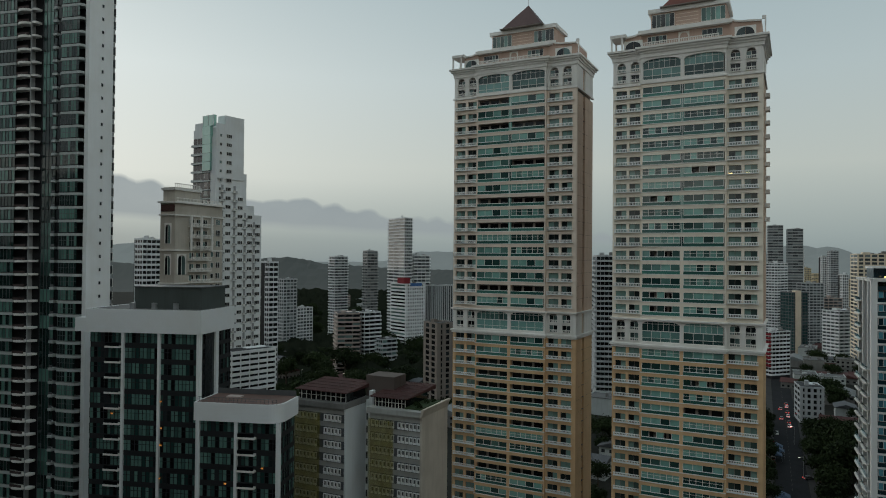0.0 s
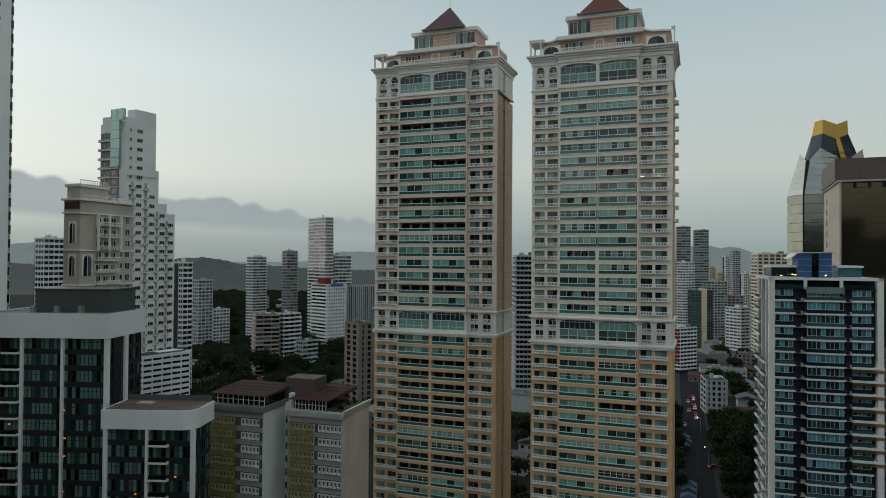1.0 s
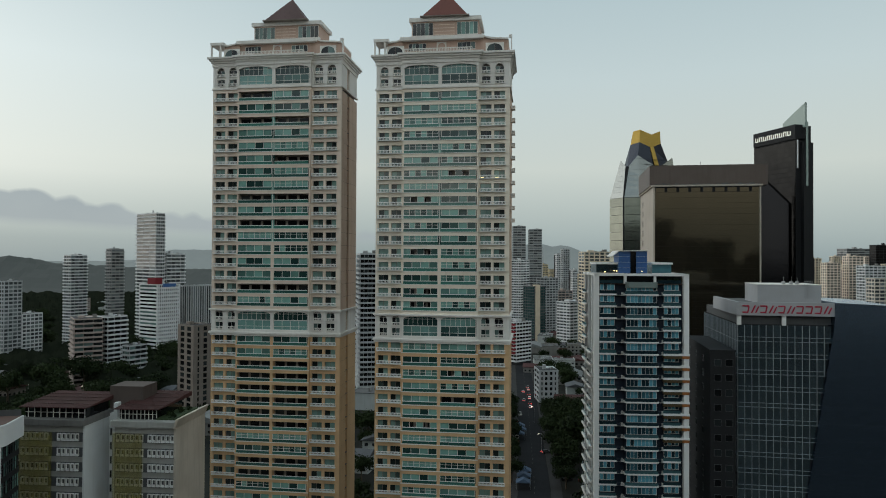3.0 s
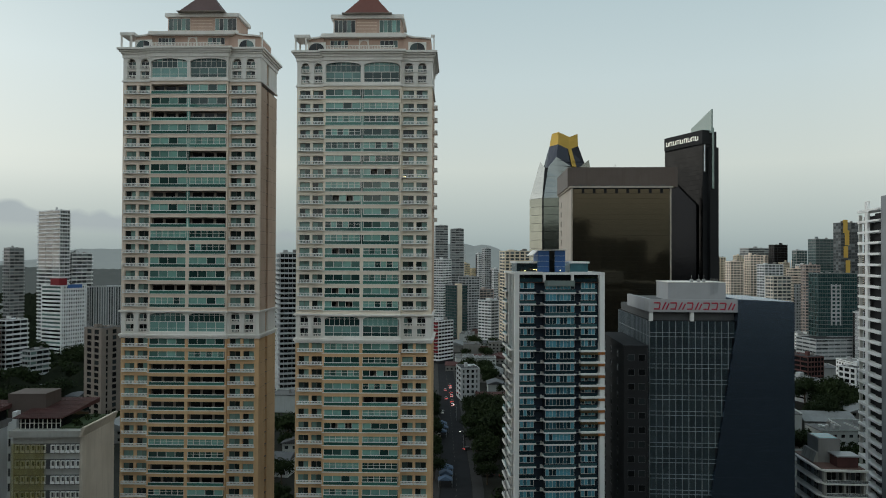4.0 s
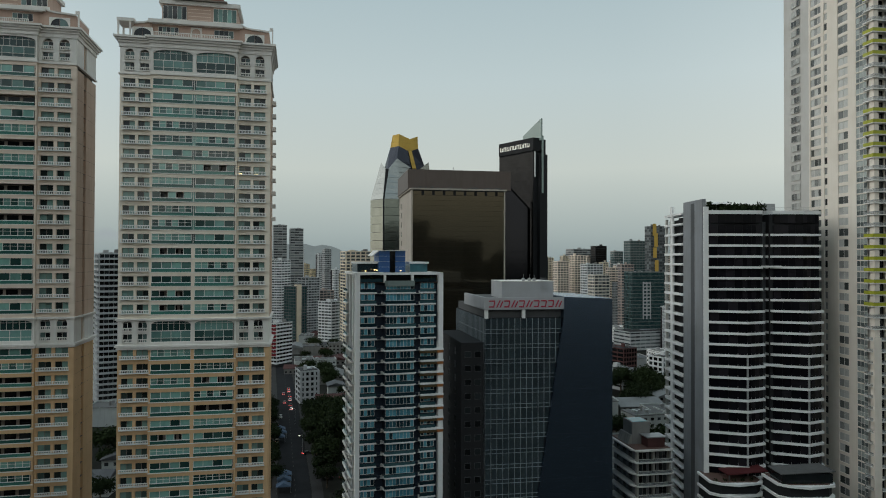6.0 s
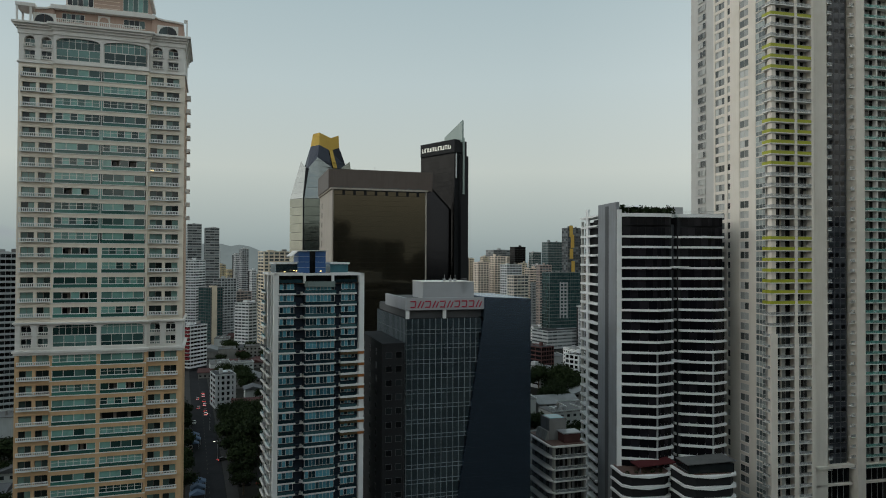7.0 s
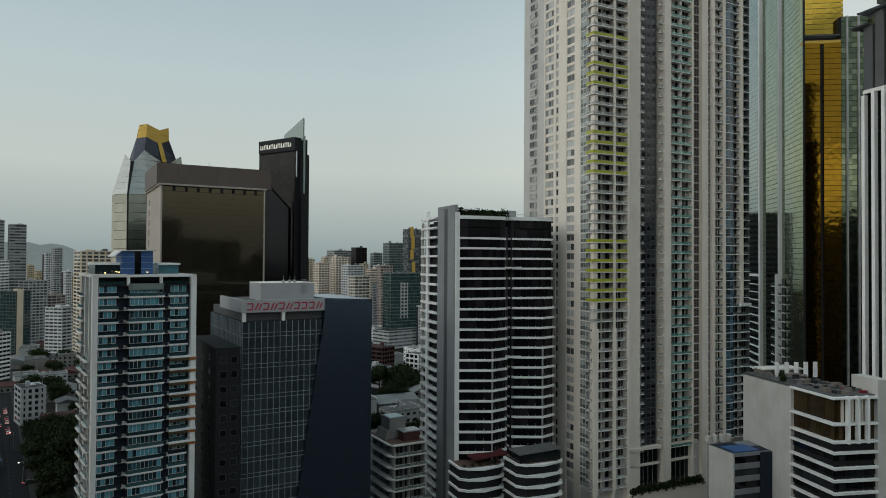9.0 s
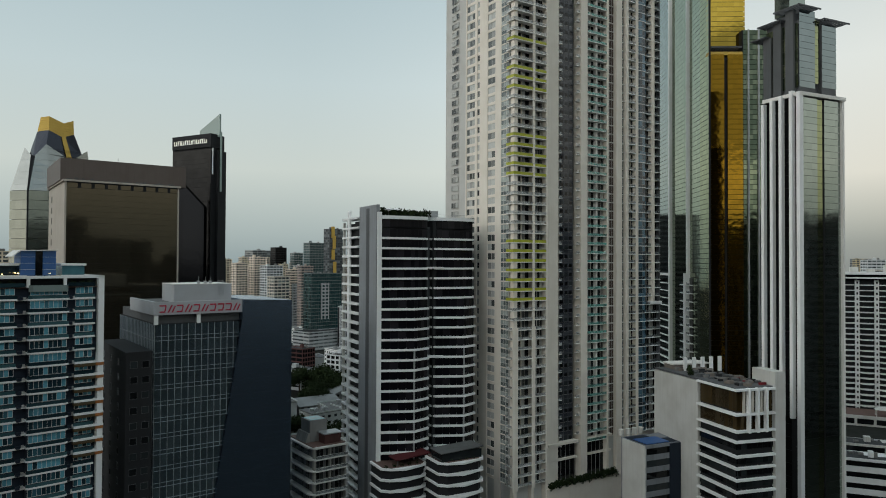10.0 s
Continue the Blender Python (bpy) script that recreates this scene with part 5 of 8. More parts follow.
    part("dark_seam", Geo().prism([(0.25, -0.3), (0.85, -0.3), (0.85, 0.5), (0.25, 0.5)], 113, 128, BLACK, [(1.8, 3.6), (3.1, 3.6), (3.1, 4.6), (1.8, 4.6)]), root)
    return root


OCHREDARK = paint("dark_gold_panel", (0.22, 0.13, 0.03), dirt=0.3)
G_PETAL = glazing("bright_silver_glass", (0.27, 0.285, 0.275), (0.29, 0.305, 0.295), 0.5, metal=0.9, rough=0.2, wave=0.01)
NAVYGLASS = glazing("collar_glass", (0.030, 0.036, 0.05), (0.036, 0.043, 0.058), 0.5, metal=0.6, rough=0.2)
crowned_tower()


# ---- buildings at the left end of the view ----
def along(az, az_b, r, way):
    """How far from a corner (az_b, r) a face that runs towards the bearing way meets the bearing az."""
    b, d, n = polar(az_b, r), polar(way, 1), polar(az + 90, 1)
    return -b.dot(n) / d.dot(n)


G_BOTTLE = glazing("bottle_green_glass", (0.010, 0.026, 0.023), (0.12, 0.24, 0.20), 0.55, spec=0.6, vary=0.5)
# White render with the shade it stands in put into a darker colour.
SHADEWHITE = paint("shaded_white_render", (0.46, 0.49, 0.48), dirt=0.3)


def dark_glass_tower():
    """Tall apartment tower: dark glass bays with white balcony ends, and a white gable wall."""
    top, f, w, side = 172.0, 3.2, 38.5, 7.9
    root = thing("apartment_tower", corner_pose(-56.92, 182, -105), "tall dark glass apartment tower with a white gable wall", "apartment tower")
    front = left_face(w)
    part("core", Geo().box(1.2, side + 0.8, 0.5, w, 0, top, BLACK), root)
    part("gable_wall", Geo().box(0.0, side, -0.2, 0.5, 0, top, WHITE).box(0.0, 1.2, 0.5, 0.9, 0, top, WHITE), root, label="white rendered gable wall")
    u = lambda y: w - y                                   # distance from the corner, measured leftwards
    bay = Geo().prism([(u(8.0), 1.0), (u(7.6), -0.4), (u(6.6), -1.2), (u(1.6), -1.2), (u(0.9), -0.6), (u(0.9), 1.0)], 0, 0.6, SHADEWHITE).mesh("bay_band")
    g = Geo()
    for k in range(7):
        x = u(6.6) + k * 5.0 / 7
        pane(g, x + 0.04, x + 5.0 / 7 - 0.04, 0.85, f, -1.1, G_BOTTLE)
        g.box(x - 0.04, x + 0.04, -1.15, -1.0, 0.85, f, DARKGREY)
    pane(g, u(8.0), u(6.6), 0.85, f, -0.6, G_DARK)
    g.box(u(6.5), u(1.7), -1.16, -1.02, 2.0, 2.08, DARKGREY)
    bay_glass = g.mesh("bay_window")
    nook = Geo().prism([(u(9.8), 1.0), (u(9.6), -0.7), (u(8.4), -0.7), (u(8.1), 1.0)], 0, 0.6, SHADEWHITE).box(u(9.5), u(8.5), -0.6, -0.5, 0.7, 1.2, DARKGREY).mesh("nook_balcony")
    g = Geo()
    for k in range(4):
        x = u(13.8) + k
        pane(g, x + 0.04, x + 0.96, 0.1, f, 0.9, G_BOTTLE)
        g.box(x - 0.04, x + 0.04, 0.8, 1.0, 0, f, DARKGREY)
    recess = g.mesh("recess_window")
    balcony = Geo().prism([(u(19.8), 0.6)] + [(u(17.9) + 1.9 * math.cos(radians(a)), -0.5 + 1.1 * math.sin(radians(a))) for a in range(180, 361, 30)] + [(u(16.0), 0.6)], 0, 0.55, PALE)
    balcony.prism([(u(15.9), 0.6)] + [(u(15.0) + 0.9 * math.cos(radians(a)), -0.3 + 0.8 * math.sin(radians(a))) for a in range(180, 361, 36)] + [(u(14.1), 0.6)], 0.1, 0.6, PALE)
    balcony = balcony.box(u(16.2), u(15.9), -0.6, 0.6, 0, f, GREY).box(u(19.6), u(16.2), -1.35, -1.28, 0.55, 1.15, RUSTRAIL).box(u(19.8), u(14.1), 1.6, 1.8, 0, f, G_DARK).mesh("balcony")
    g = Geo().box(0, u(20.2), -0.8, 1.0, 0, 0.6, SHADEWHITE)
    for k in range(18):
        x = k * (w - 20.2) / 18
        pane(g, x + 0.04, x + 0.84, 0.8, f, -0.6, G_BOTTLE)
        g.box(x - 0.04, x + 0.04, -0.7, -0.5, 0.8, f, DARKGREY)
    far_bay = g.mesh("bay_window")
    slit = window_mesh(0.55, 0.75, 1, G_DARK, DARKGREY)
    strip = window_mesh(1.0, 2.2, 1, G_DARK, PALE)
    for k in range(int(top / f)):
        z = top - (k + 1) * f
        for name, me in (("bay_band", bay), ("bay_window", bay_glass), ("nook_balcony", nook), ("recess_window", recess), ("balcony", balcony), ("bay_window", far_bay)):
            part(name, me, root, front @ at(0, 0, z))
        part("window", slit, root, at(4.0, -0.32, z + 1.2))
        part("window", strip, root, at(side + 0.1, 0.0, z + 0.4))
    part("end_pier", Geo().box(side, side + 1.1, 0.2, 0.6, 0, top, GREY), root)
    return root


RUSTRAIL = paint("dull_red_rail", (0.06, 0.042, 0.04), dirt=0.3)
dark_glass_tower()


G_TEALPANE = glazing("muted_teal_glass", (0.02, 0.05, 0.046), (0.12, 0.23, 0.20), 0.85, spec=0.6)


CLEANWHITE = paint("clean_white_render", (0.76, 0.78, 0.78), dirt=0.1, streak=0.08)


def teal_panes(n, step, sill, top, rnd, open_share=0.2):
    """A row of narrow window panes over a dark spandrel, some left dark and open."""
    g = Geo()
    g.box(0, n * step, 0.06, 0.3, 0, sill, BLACK)
    for k in range(n):
        glass = G_DARK if rnd.random() < open_share else G_TEALPANE
        pane(g, k * step + 0.05, (k + 1) * step - 0.05, sill, top, 0.12, glass)
        g.box(k * step - 0.05, k * step + 0.05, 0.02, 0.2, sill, top, BLACK)
    g.box(0, n * step, 0.03, 0.2, sill + (top - sill) * 0.62, sill + (top - sill) * 0.62 + 0.07, BLACK)
    return g.mesh("glazing_strip")


def white_framed_glass(az, r, wl_, wr, top, parapet, label, fins, balcony, rnd, f=3.5, round_corner=False):
    """Glass block under a deep white parapet, with white fins; fins and balcony in metres from its left end."""
    root = thing("glass_block", corner_pose(az, r, -110), label, "apartment block", "white-capped glass blocks")
    front = left_face(wl_)
    part("core", Geo().box(0.5, wr, 0.5, wl_ - 0.3, 0, top - 1.5, BLACK), root)
    ring = [(-0.4, -0.4), (wr, -0.4), (wr, wl_ + 0.3), (-0.4, wl_ + 0.3)]
    if round_corner:
        ring = arc(2.6, 2.6, 3.0, 180, 270, 8) + ring[1:]
    cap = Geo().prism(ring, top - parapet, top, CLEANWHITE)
    part("parapet", cap, root, label="deep white parapet band")
    part("roof_deck", Geo().prism([(x * 0.96 + 0.3, y * 0.96 + 0.3) for x, y in ring], top - 0.4, top + 0.02, TERRACE if round_corner else ROOFING), root)
    spans_u = sorted([0.0] + [u for u in fins] + [wl_])
    rows = {}
    for a, b in zip(spans_u, spans_u[1:]):
        n = max(1, round((b - a - 0.5) / 0.85))
        rows[a] = ([teal_panes(n, (b - a - 0.5) / n, 1.1, f, rnd, 0.22) for _ in range(3)], b)
    n_r = max(1, round((wr - 1.2) / 0.9))
    side_rows = [teal_panes(n_r, (wr - 1.2) / n_r, 1.0, f, rnd, 0.5) for _ in range(2)]
    shelf = Geo().box(0, balcony[1] - balcony[0], -0.6, 0.5, 0, 0.4, PALE).box(0.2, balcony[1] - balcony[0] - 0.2, -0.55, -0.48, 0.4, 1.1, G_DARK).mesh("balcony")
    for k in range(int((top - parapet) / f)):
        z = top - parapet - (k + 1) * f
        for a, (meshes, b) in rows.items():
            part("glazing_strip", rnd.choice(meshes), root, front @ at(a + 0.45, 0.2, z))
        part("balcony", shelf, root, front @ at(balcony[0], 0, z))
        part("glazing_strip", rnd.choice(side_rows), root, at(0.9, 0.2, z))
    for u in fins:
        part("fin", Geo().box(u, u + 0.55, -0.25, 0.6, 0, top - parapet, CLEANWHITE), root, front)
    part("corner_fin", Geo().box(0, 0.7, -0.2, 0.6, 0, top - parapet, CLEANWHITE), root)
    if not round_corner:
        part("side_fin", Geo().box(6.4, 7.6, -0.35, 0.6, top - 27, top - parapet, CLEANWHITE), root)
        part("side_glass", Geo().box(2.6, 6.4, 0.1, 0.2, top - 26, top - 1.5, G_DARK), root)
    return root, front


block, front = white_framed_glass(-48.82, 152, 25.9, 14.7, 69.7, 5.0, "dark green glass block under a deep white parapet", (8.0, 16.4, 25.3), (4.3, 7.9), random.Random(4), f=3.27)
SLATEBOX = paint("grey_green_plant_screen", (0.075, 0.09, 0.085), dirt=0.35)
part("roof_box", Geo().box(2.3, 12.5, 0.8, 16.5, 69.5, 74.3, SLATEBOX).box(2.1, 12.7, 0.6, 16.7, 74.3, 74.5, DARKGREY), block, label="dark grey-green roof-top plant box")
for y in (6.0, 11.0, 16.0):
    part("roof_vent", Geo().box(1.2, 2.0, y, y + 0.9, 69.7, 71.0, STEEL), block)
part("lower_parapet", Geo().box(0.6, 4, 26.0, 29.5, 64.7, 67.6, CLEANWHITE), block)

block, front = white_framed_glass(-42.67, 136, 17.2, 9.1, 52.5, 3.6, "lower glass block with a rounded white parapet and roof terrace", (0.2, 8.1, 16.8), (8.7, 12.5), random.Random(9), f=3.2, round_corner=True)
g = Geo()
for k in range(21):
    y = 0.5 + k * 0.8
    g.box(-0.1, -0.04, y, y + 0.05, 52.5, 53.5, DARKGREY)
g.box(-0.12, -0.02, 0.4, 16.8, 53.45, 53.52, DARKGREY).box(-0.12, -0.02, 0.4, 16.8, 53.0, 53.04, DARKGREY)
part("terrace_rail", g, block, label="dark metal terrace railing")
part("back_rail", Geo().box(8.8, 8.88, 0, 17, 52.5, 53.6, DARKGREY), block)
part("terrace_hatch", Geo().box(4, 6, 10, 13, 52.5, 52.9, PINK), block)


DULLGREY = paint("dull_grey_render", (0.41, 0.41, 0.385), dirt=0.3, streak=0.5)
ENDWALL = paint("cream_end_wall", (0.60, 0.535, 0.45), dirt=0.35, streak=0.6)


def netted_block():
    """Two stepped blocks with rows of hooded windows, partly wrapped in olive netting."""
    root = thing("netted_block", corner_pose(-31.06, 150, -95), "grey concrete block partly wrapped in olive-yellow netting", "building")
    f = 3.0
    hood = Geo()
    hood.box(0, 0.75, -0.3, 0.1, 1.35, 1.5, WHITE).box(0, 0.14, -0.3, 0.1, 0.1, 1.35, WHITE).box(0.64, 0.75, -0.25, 0.1, 0.1, 1.35, OFFWHITE).box(0, 0.75, -0.35, 0.1, 0, 0.42, WHITE)
    pane(hood, 0.1, 0.65, 0.12, 1.35, 0.05, G_DARK)
    hood = hood.mesh("hooded_window")
    slit = window_mesh(0.45, 1.6, 1, G_DARK, GREY)
    for x0, y0, w, deep, top, net in ((0.0, 0.0, 12.8, 13.0, 47.9, 6.3), (-3.0, 17.6, 13.6, 10.0, 48.6, 7.4)):
        front = at(x0, y0) @ left_face(w)
        part("shell", Geo().box(x0, x0 + deep, y0, y0 + w, 0, top - 1.2, DULLGREY), root)
        part("roof_slab", Geo().box(x0 - 0.9, x0 + deep + 0.2, y0 - 0.5, y0 + w + 0.4, top - 1.2, top, CONCRETE if x0 else DULLGREY), root)
        if x0:
            part("end_wall", Geo().box(x0 - 0.2, x0 + deep + 0.1, y0 - 0.35, y0, 0, top - 1.2, PLASTER), root, label="white rendered end wall")
        if x0 == 0:
            part("end_wall", Geo().box(-0.35, deep + 0.3, -0.5, 0.0, 0, top - 1.2, ENDWALL), root, label="cream rendered end wall")
            part("end_parapet", Geo().prism([(-1.0, -0.55), (deep + 0.3, -0.55), (deep + 0.3, -0.1), (-1.0, -0.1)], top - 1.2, top + 0.7, ENDWALL, [(-1.0, -1.3), (deep + 0.3, -1.3), (deep + 0.3, -0.7), (-1.0, -0.7)]), root, label="flared cream parapet")
        for k in range(14):
            z = top - 2.0 - (k + 1) * f
            part("window_band", Geo().box(0.2, w - 0.1, -0.05, 0.0, 0, 1.9, DARKGREY), root, front @ at(0, 0, z + 0.5))
            for j in range(14):
                x = 0.6 + j * 0.95
                if x < w - 0.8 and x > net + 0.2:
                    part("hooded_window", hood, root, front @ at(x, -0.08, z + 0.7))
            for j in range(3):
                if x0 == 0:
                    part("slit_window", slit, root, at(5.4, 16.9 - j * 1.3, 0) @ pose(0, 0, 0, 0, 0, -90) @ at(0, -0.12, z + 0.4))
            for j in range(6):
                x = 0.5 + j * 1.0
                if x < net - 0.5:
                    part("hooded_window", hood, root, front @ at(x, -0.08, z + 0.7))
        net_sheet = Geo()
        n = 14
        for i in range(n):
            for j in range(16):
                xa, xb, za, zb = net * i / n, net * (i + 1) / n, 43.5 * j / 16, 43.5 * (j + 1) / 16
                d = lambda a, b: -0.75 + 0.22 * noise.noise((a * 0.9, b * 0.35, net))
                net_sheet.face([(xa, d(xa, za), za), (xb, d(xb, za), za), (xb, d(xb, zb), zb), (xa, d(xa, zb), zb)], NETSHEET)
        part("netting", net_sheet, root, front @ at(0, 0, top - 46), "olive-yellow safety netting hung over the windows")
        y1 = y0 + (3.6 if x0 == 0 else -0.4)           # the garden end of one roof stays open
        house = Geo().box(x0 + 1.2, x0 + deep - 0.5, y1 + 0.8, y0 + w - 0.4, top, top + 2.2, G_DARK)
        for k in range(10):
            y = y1 + 0.8 + (w - 1.2 - y1 + y0) * k / 9.5
            house.box(x0 + 1.1, x0 + 1.2, y, y + 0.14, top, top + 2.2, PALE)
        part("penthouse", house.box(x0 + 1.08, x0 + 1.2, y1 + 0.8, y0 + w - 0.4, top + 1.0, top + 1.1, PALE), root, label="glazed roof storey with pale mullions")
        roof, back = Geo(), x0 + deep + 2.5
        for k in range(24):
            ya, yb = y1 + (w + 0.4 - y1 + y0) * k / 24, y1 + (w + 0.4 - y1 + y0) * (k + 0.6) / 24
            roof.prism([(x0, ya), (back, ya), (back, yb), (x0, yb)], top + 2.2, [top + 2.35, top + 3.2, top + 3.2, top + 2.35], RUST)
        for j in range(5):
            xa = x0 + 0.05 + j * (deep + 2.4) / 5
            roof.prism([(xa, y1 + 0.05), (xa + (deep + 2.3) / 5, y1 + 0.05), (xa + (deep + 2.3) / 5, y0 + w + 0.3), (xa, y0 + w + 0.3)], top + 2.15,
                       [top + 2.27 + 0.17 * j, top + 2.44 + 0.17 * j, top + 2.44 + 0.17 * j, top + 2.27 + 0.17 * j], RUST)
        tagged(part("tin_roof", roof, root, label="rust-red corrugated roof"), kind="stuff")
        for j in range(1, 5):
            xa = x0 + j * (deep + 2.4) / 5
            part("roof_joint", Geo().box(xa, xa + 0.12, y1 + 0.05, y0 + w + 0.35, top + 2.3 + 0.17 * j, top + 2.46 + 0.17 * j, MAROONGREY), root)
    part("link_wall", Geo().box(5.5, 9, 12.8, 17.2, 0, 48, PLASTER).box(4.0, 5.5, 14.6, 15.4, 0, 50.5, PLASTER), root)
    part("brown_box", Geo().box(7, 13, 10.5, 18, 47.5, 53.5, UMBERBOX), root, label="brown roof-top box")
    part("roof_garden", Geo().box(1.0, 12, 0.6, 4.5, 47.9, 48.2, LEAFDECK), root)
    for k, (x, y) in enumerate(((2, 1.5), (4, 3), (7, 2), (9.5, 1.5))):
        part("terrace_plant", clump(0.8, 60, k), root, at(x, y, 48.6))
    return root


m, nodes, links, b = shader("netting_weave")
b.inputs["Base Color"].default_value, b.inputs["Roughness"].default_value = (0.23, 0.195, 0.02, 1), 0.9
weave = grain(nodes, links, 1.4, (1, 1, 0.5), 3.0)
links.new(calc(nodes, links, "ADD", calc(nodes, links, "MULTIPLY", weave, 0.34), 0.38), b.inputs["Alpha"])
NETSHEET = m
UMBERBOX = paint("brown_weathered_render", (0.115, 0.092, 0.082), dirt=0.4, streak=0.4)
LEAFDECK = paint("planted_deck", (0.05, 0.08, 0.035), dirt=0.4)
netted_block()


def stepped_white_tower():
    root = thing("apartment_tower", corner_pose(-47.75, 240, -85), "tall stepped white apartment tower with a green glass top", "apartment tower")
    w, f = 12.8, 3.0
    front = left_face(w)
    for x0, x1, y0, y1, top in ((0.3, 11.4, 0.3, w, 125), (11.4, 13.0, 0.4, w - 2, 110.5), (13.0, 16.4, 0.4, w, 99.6), (16.4, 19.8, 0.4, w, 96.4)):
        part("shaft", Geo().box(x0, x1, y0, y1, 0, top, PLASTER), root)
    part("gable", Geo().box(3.5, 11.4, 0.0, 4.0, 108, 129.5, PLASTER).box(0.0, 3.5, 0.0, 0.6, 108, 126.4, PLASTER), root, label="blank white gable rising above the roof")
    slab = Geo().box(0, 6.0, -0.7, 0.3, 0, 0.3, PLASTER).box(0, 6.0, -0.68, -0.6, 0.3, 0.75, SHADEWHITE).box(6.0, 9.8, -0.5, 0.3, 0, 0.35, PLASTER).box(6.0, 9.8, -0.48, -0.42, 0.35, 1.0, G_DARK).box(9.8, 12.7, -0.1, 0.3, 0, 3.0, PLASTER).mesh("balcony")
    g = Geo()
    for a, b_, glass in ((0.2, 2.0, G_DARK), (2.2, 3.9, G_DARK), (4.1, 5.9, G_DARK), (6.2, 7.9, G_WIN), (8.0, 9.7, G_DARK)):
        pane(g, a, b_, 0.4, f, 0.25, glass)
    win_row = g.mesh("glazing_strip")
    for k in range(38):
        z = 122 - (k + 1) * f
        part("balcony", slab, root, front @ at(0, 0, z))
        part("glazing_strip", win_row, root, front @ at(0, 0, z))
    for k in range(5):
        part("glass_bay", Geo().box(6.2, 10.4, -0.75, 0.3, 0.12, f, G_SEA), root, front @ at(0, 0, 110.5 + k * f), "pale green glass bay")
    part("glass_crown", Geo().box(6.2, 12.0, -0.6, 0.5, 125.6, 129.2, G_SEA), root, front, "pale green glass crown")
    for x in (6.2, 9.05, 11.85):
        part("crown_mullion", Geo().box(x, x + 0.15, -0.7, -0.6, 125.6, 129.3, PLASTER), root, front)
    wide = window_mesh(2.1, 1.2, 3, G_DARK, OFFWHITE)
    tiny = window_mesh(0.9, 1.0, 1, G_WIN, OFFWHITE)
    ac = Geo().box(-0.5, 1.9, -0.7, 0, 0.0, 0.16, PLASTER).box(0.0, 0.8, -0.6, -0.1, 0.16, 0.8, OFFWHITE).box(1.0, 1.6, -0.5, -0.1, 0.16, 0.7, GREY).box(0.3, 1.2, -0.06, 0.1, -0.5, f - 0.5, GREY).mesh("ledge")
    for k in range(41):
        z = 124 - (k + 1) * f
        y = -0.1 if z > 105 else 0.2
        for x, lim, me in ((4.1, 126, wide), (1.3, 126, tiny), (9.2, 107, wide), (13.5, 99, wide), (17.0, 96, wide)):
            if z + f < lim - 1:
                part("window", me, root, at(x, (y if x < 11 else 0.3), z + 1.0))
        for x, lim in ((2.3, 107), (7.4, 107), (12.0, 99), (16.0, 95)):
            if z + f < lim:
                part("ledge", ac, root, at(x - 0.3, 0.3 if x < 11 else 0.4, z + 0.5))
    part("roof_frame", Geo().box(0.3, 3.3, 5, 12, 125, 127.2, PLASTER), root)
    return root


G_SEA = glazing("sea_green_glass", (0.20, 0.42, 0.36), (0.30, 0.55, 0.47), 0.6, spec=0.8, rough=0.1)
stepped_white_tower()
storeyed("parking_podium", (-47.4, -46.4, -42.95), 215, 53.0, -78, 1.65, PLASTER, G_DARK, "white parking podium with long open slots and plants on its roof", bays=(1, 5), sill=0.95, pier=0.3, plant=False, joined=False)


DRAB = paint("drab_cream_render", (0.50, 0.46, 0.395), dirt=0.35, streak=0.4)


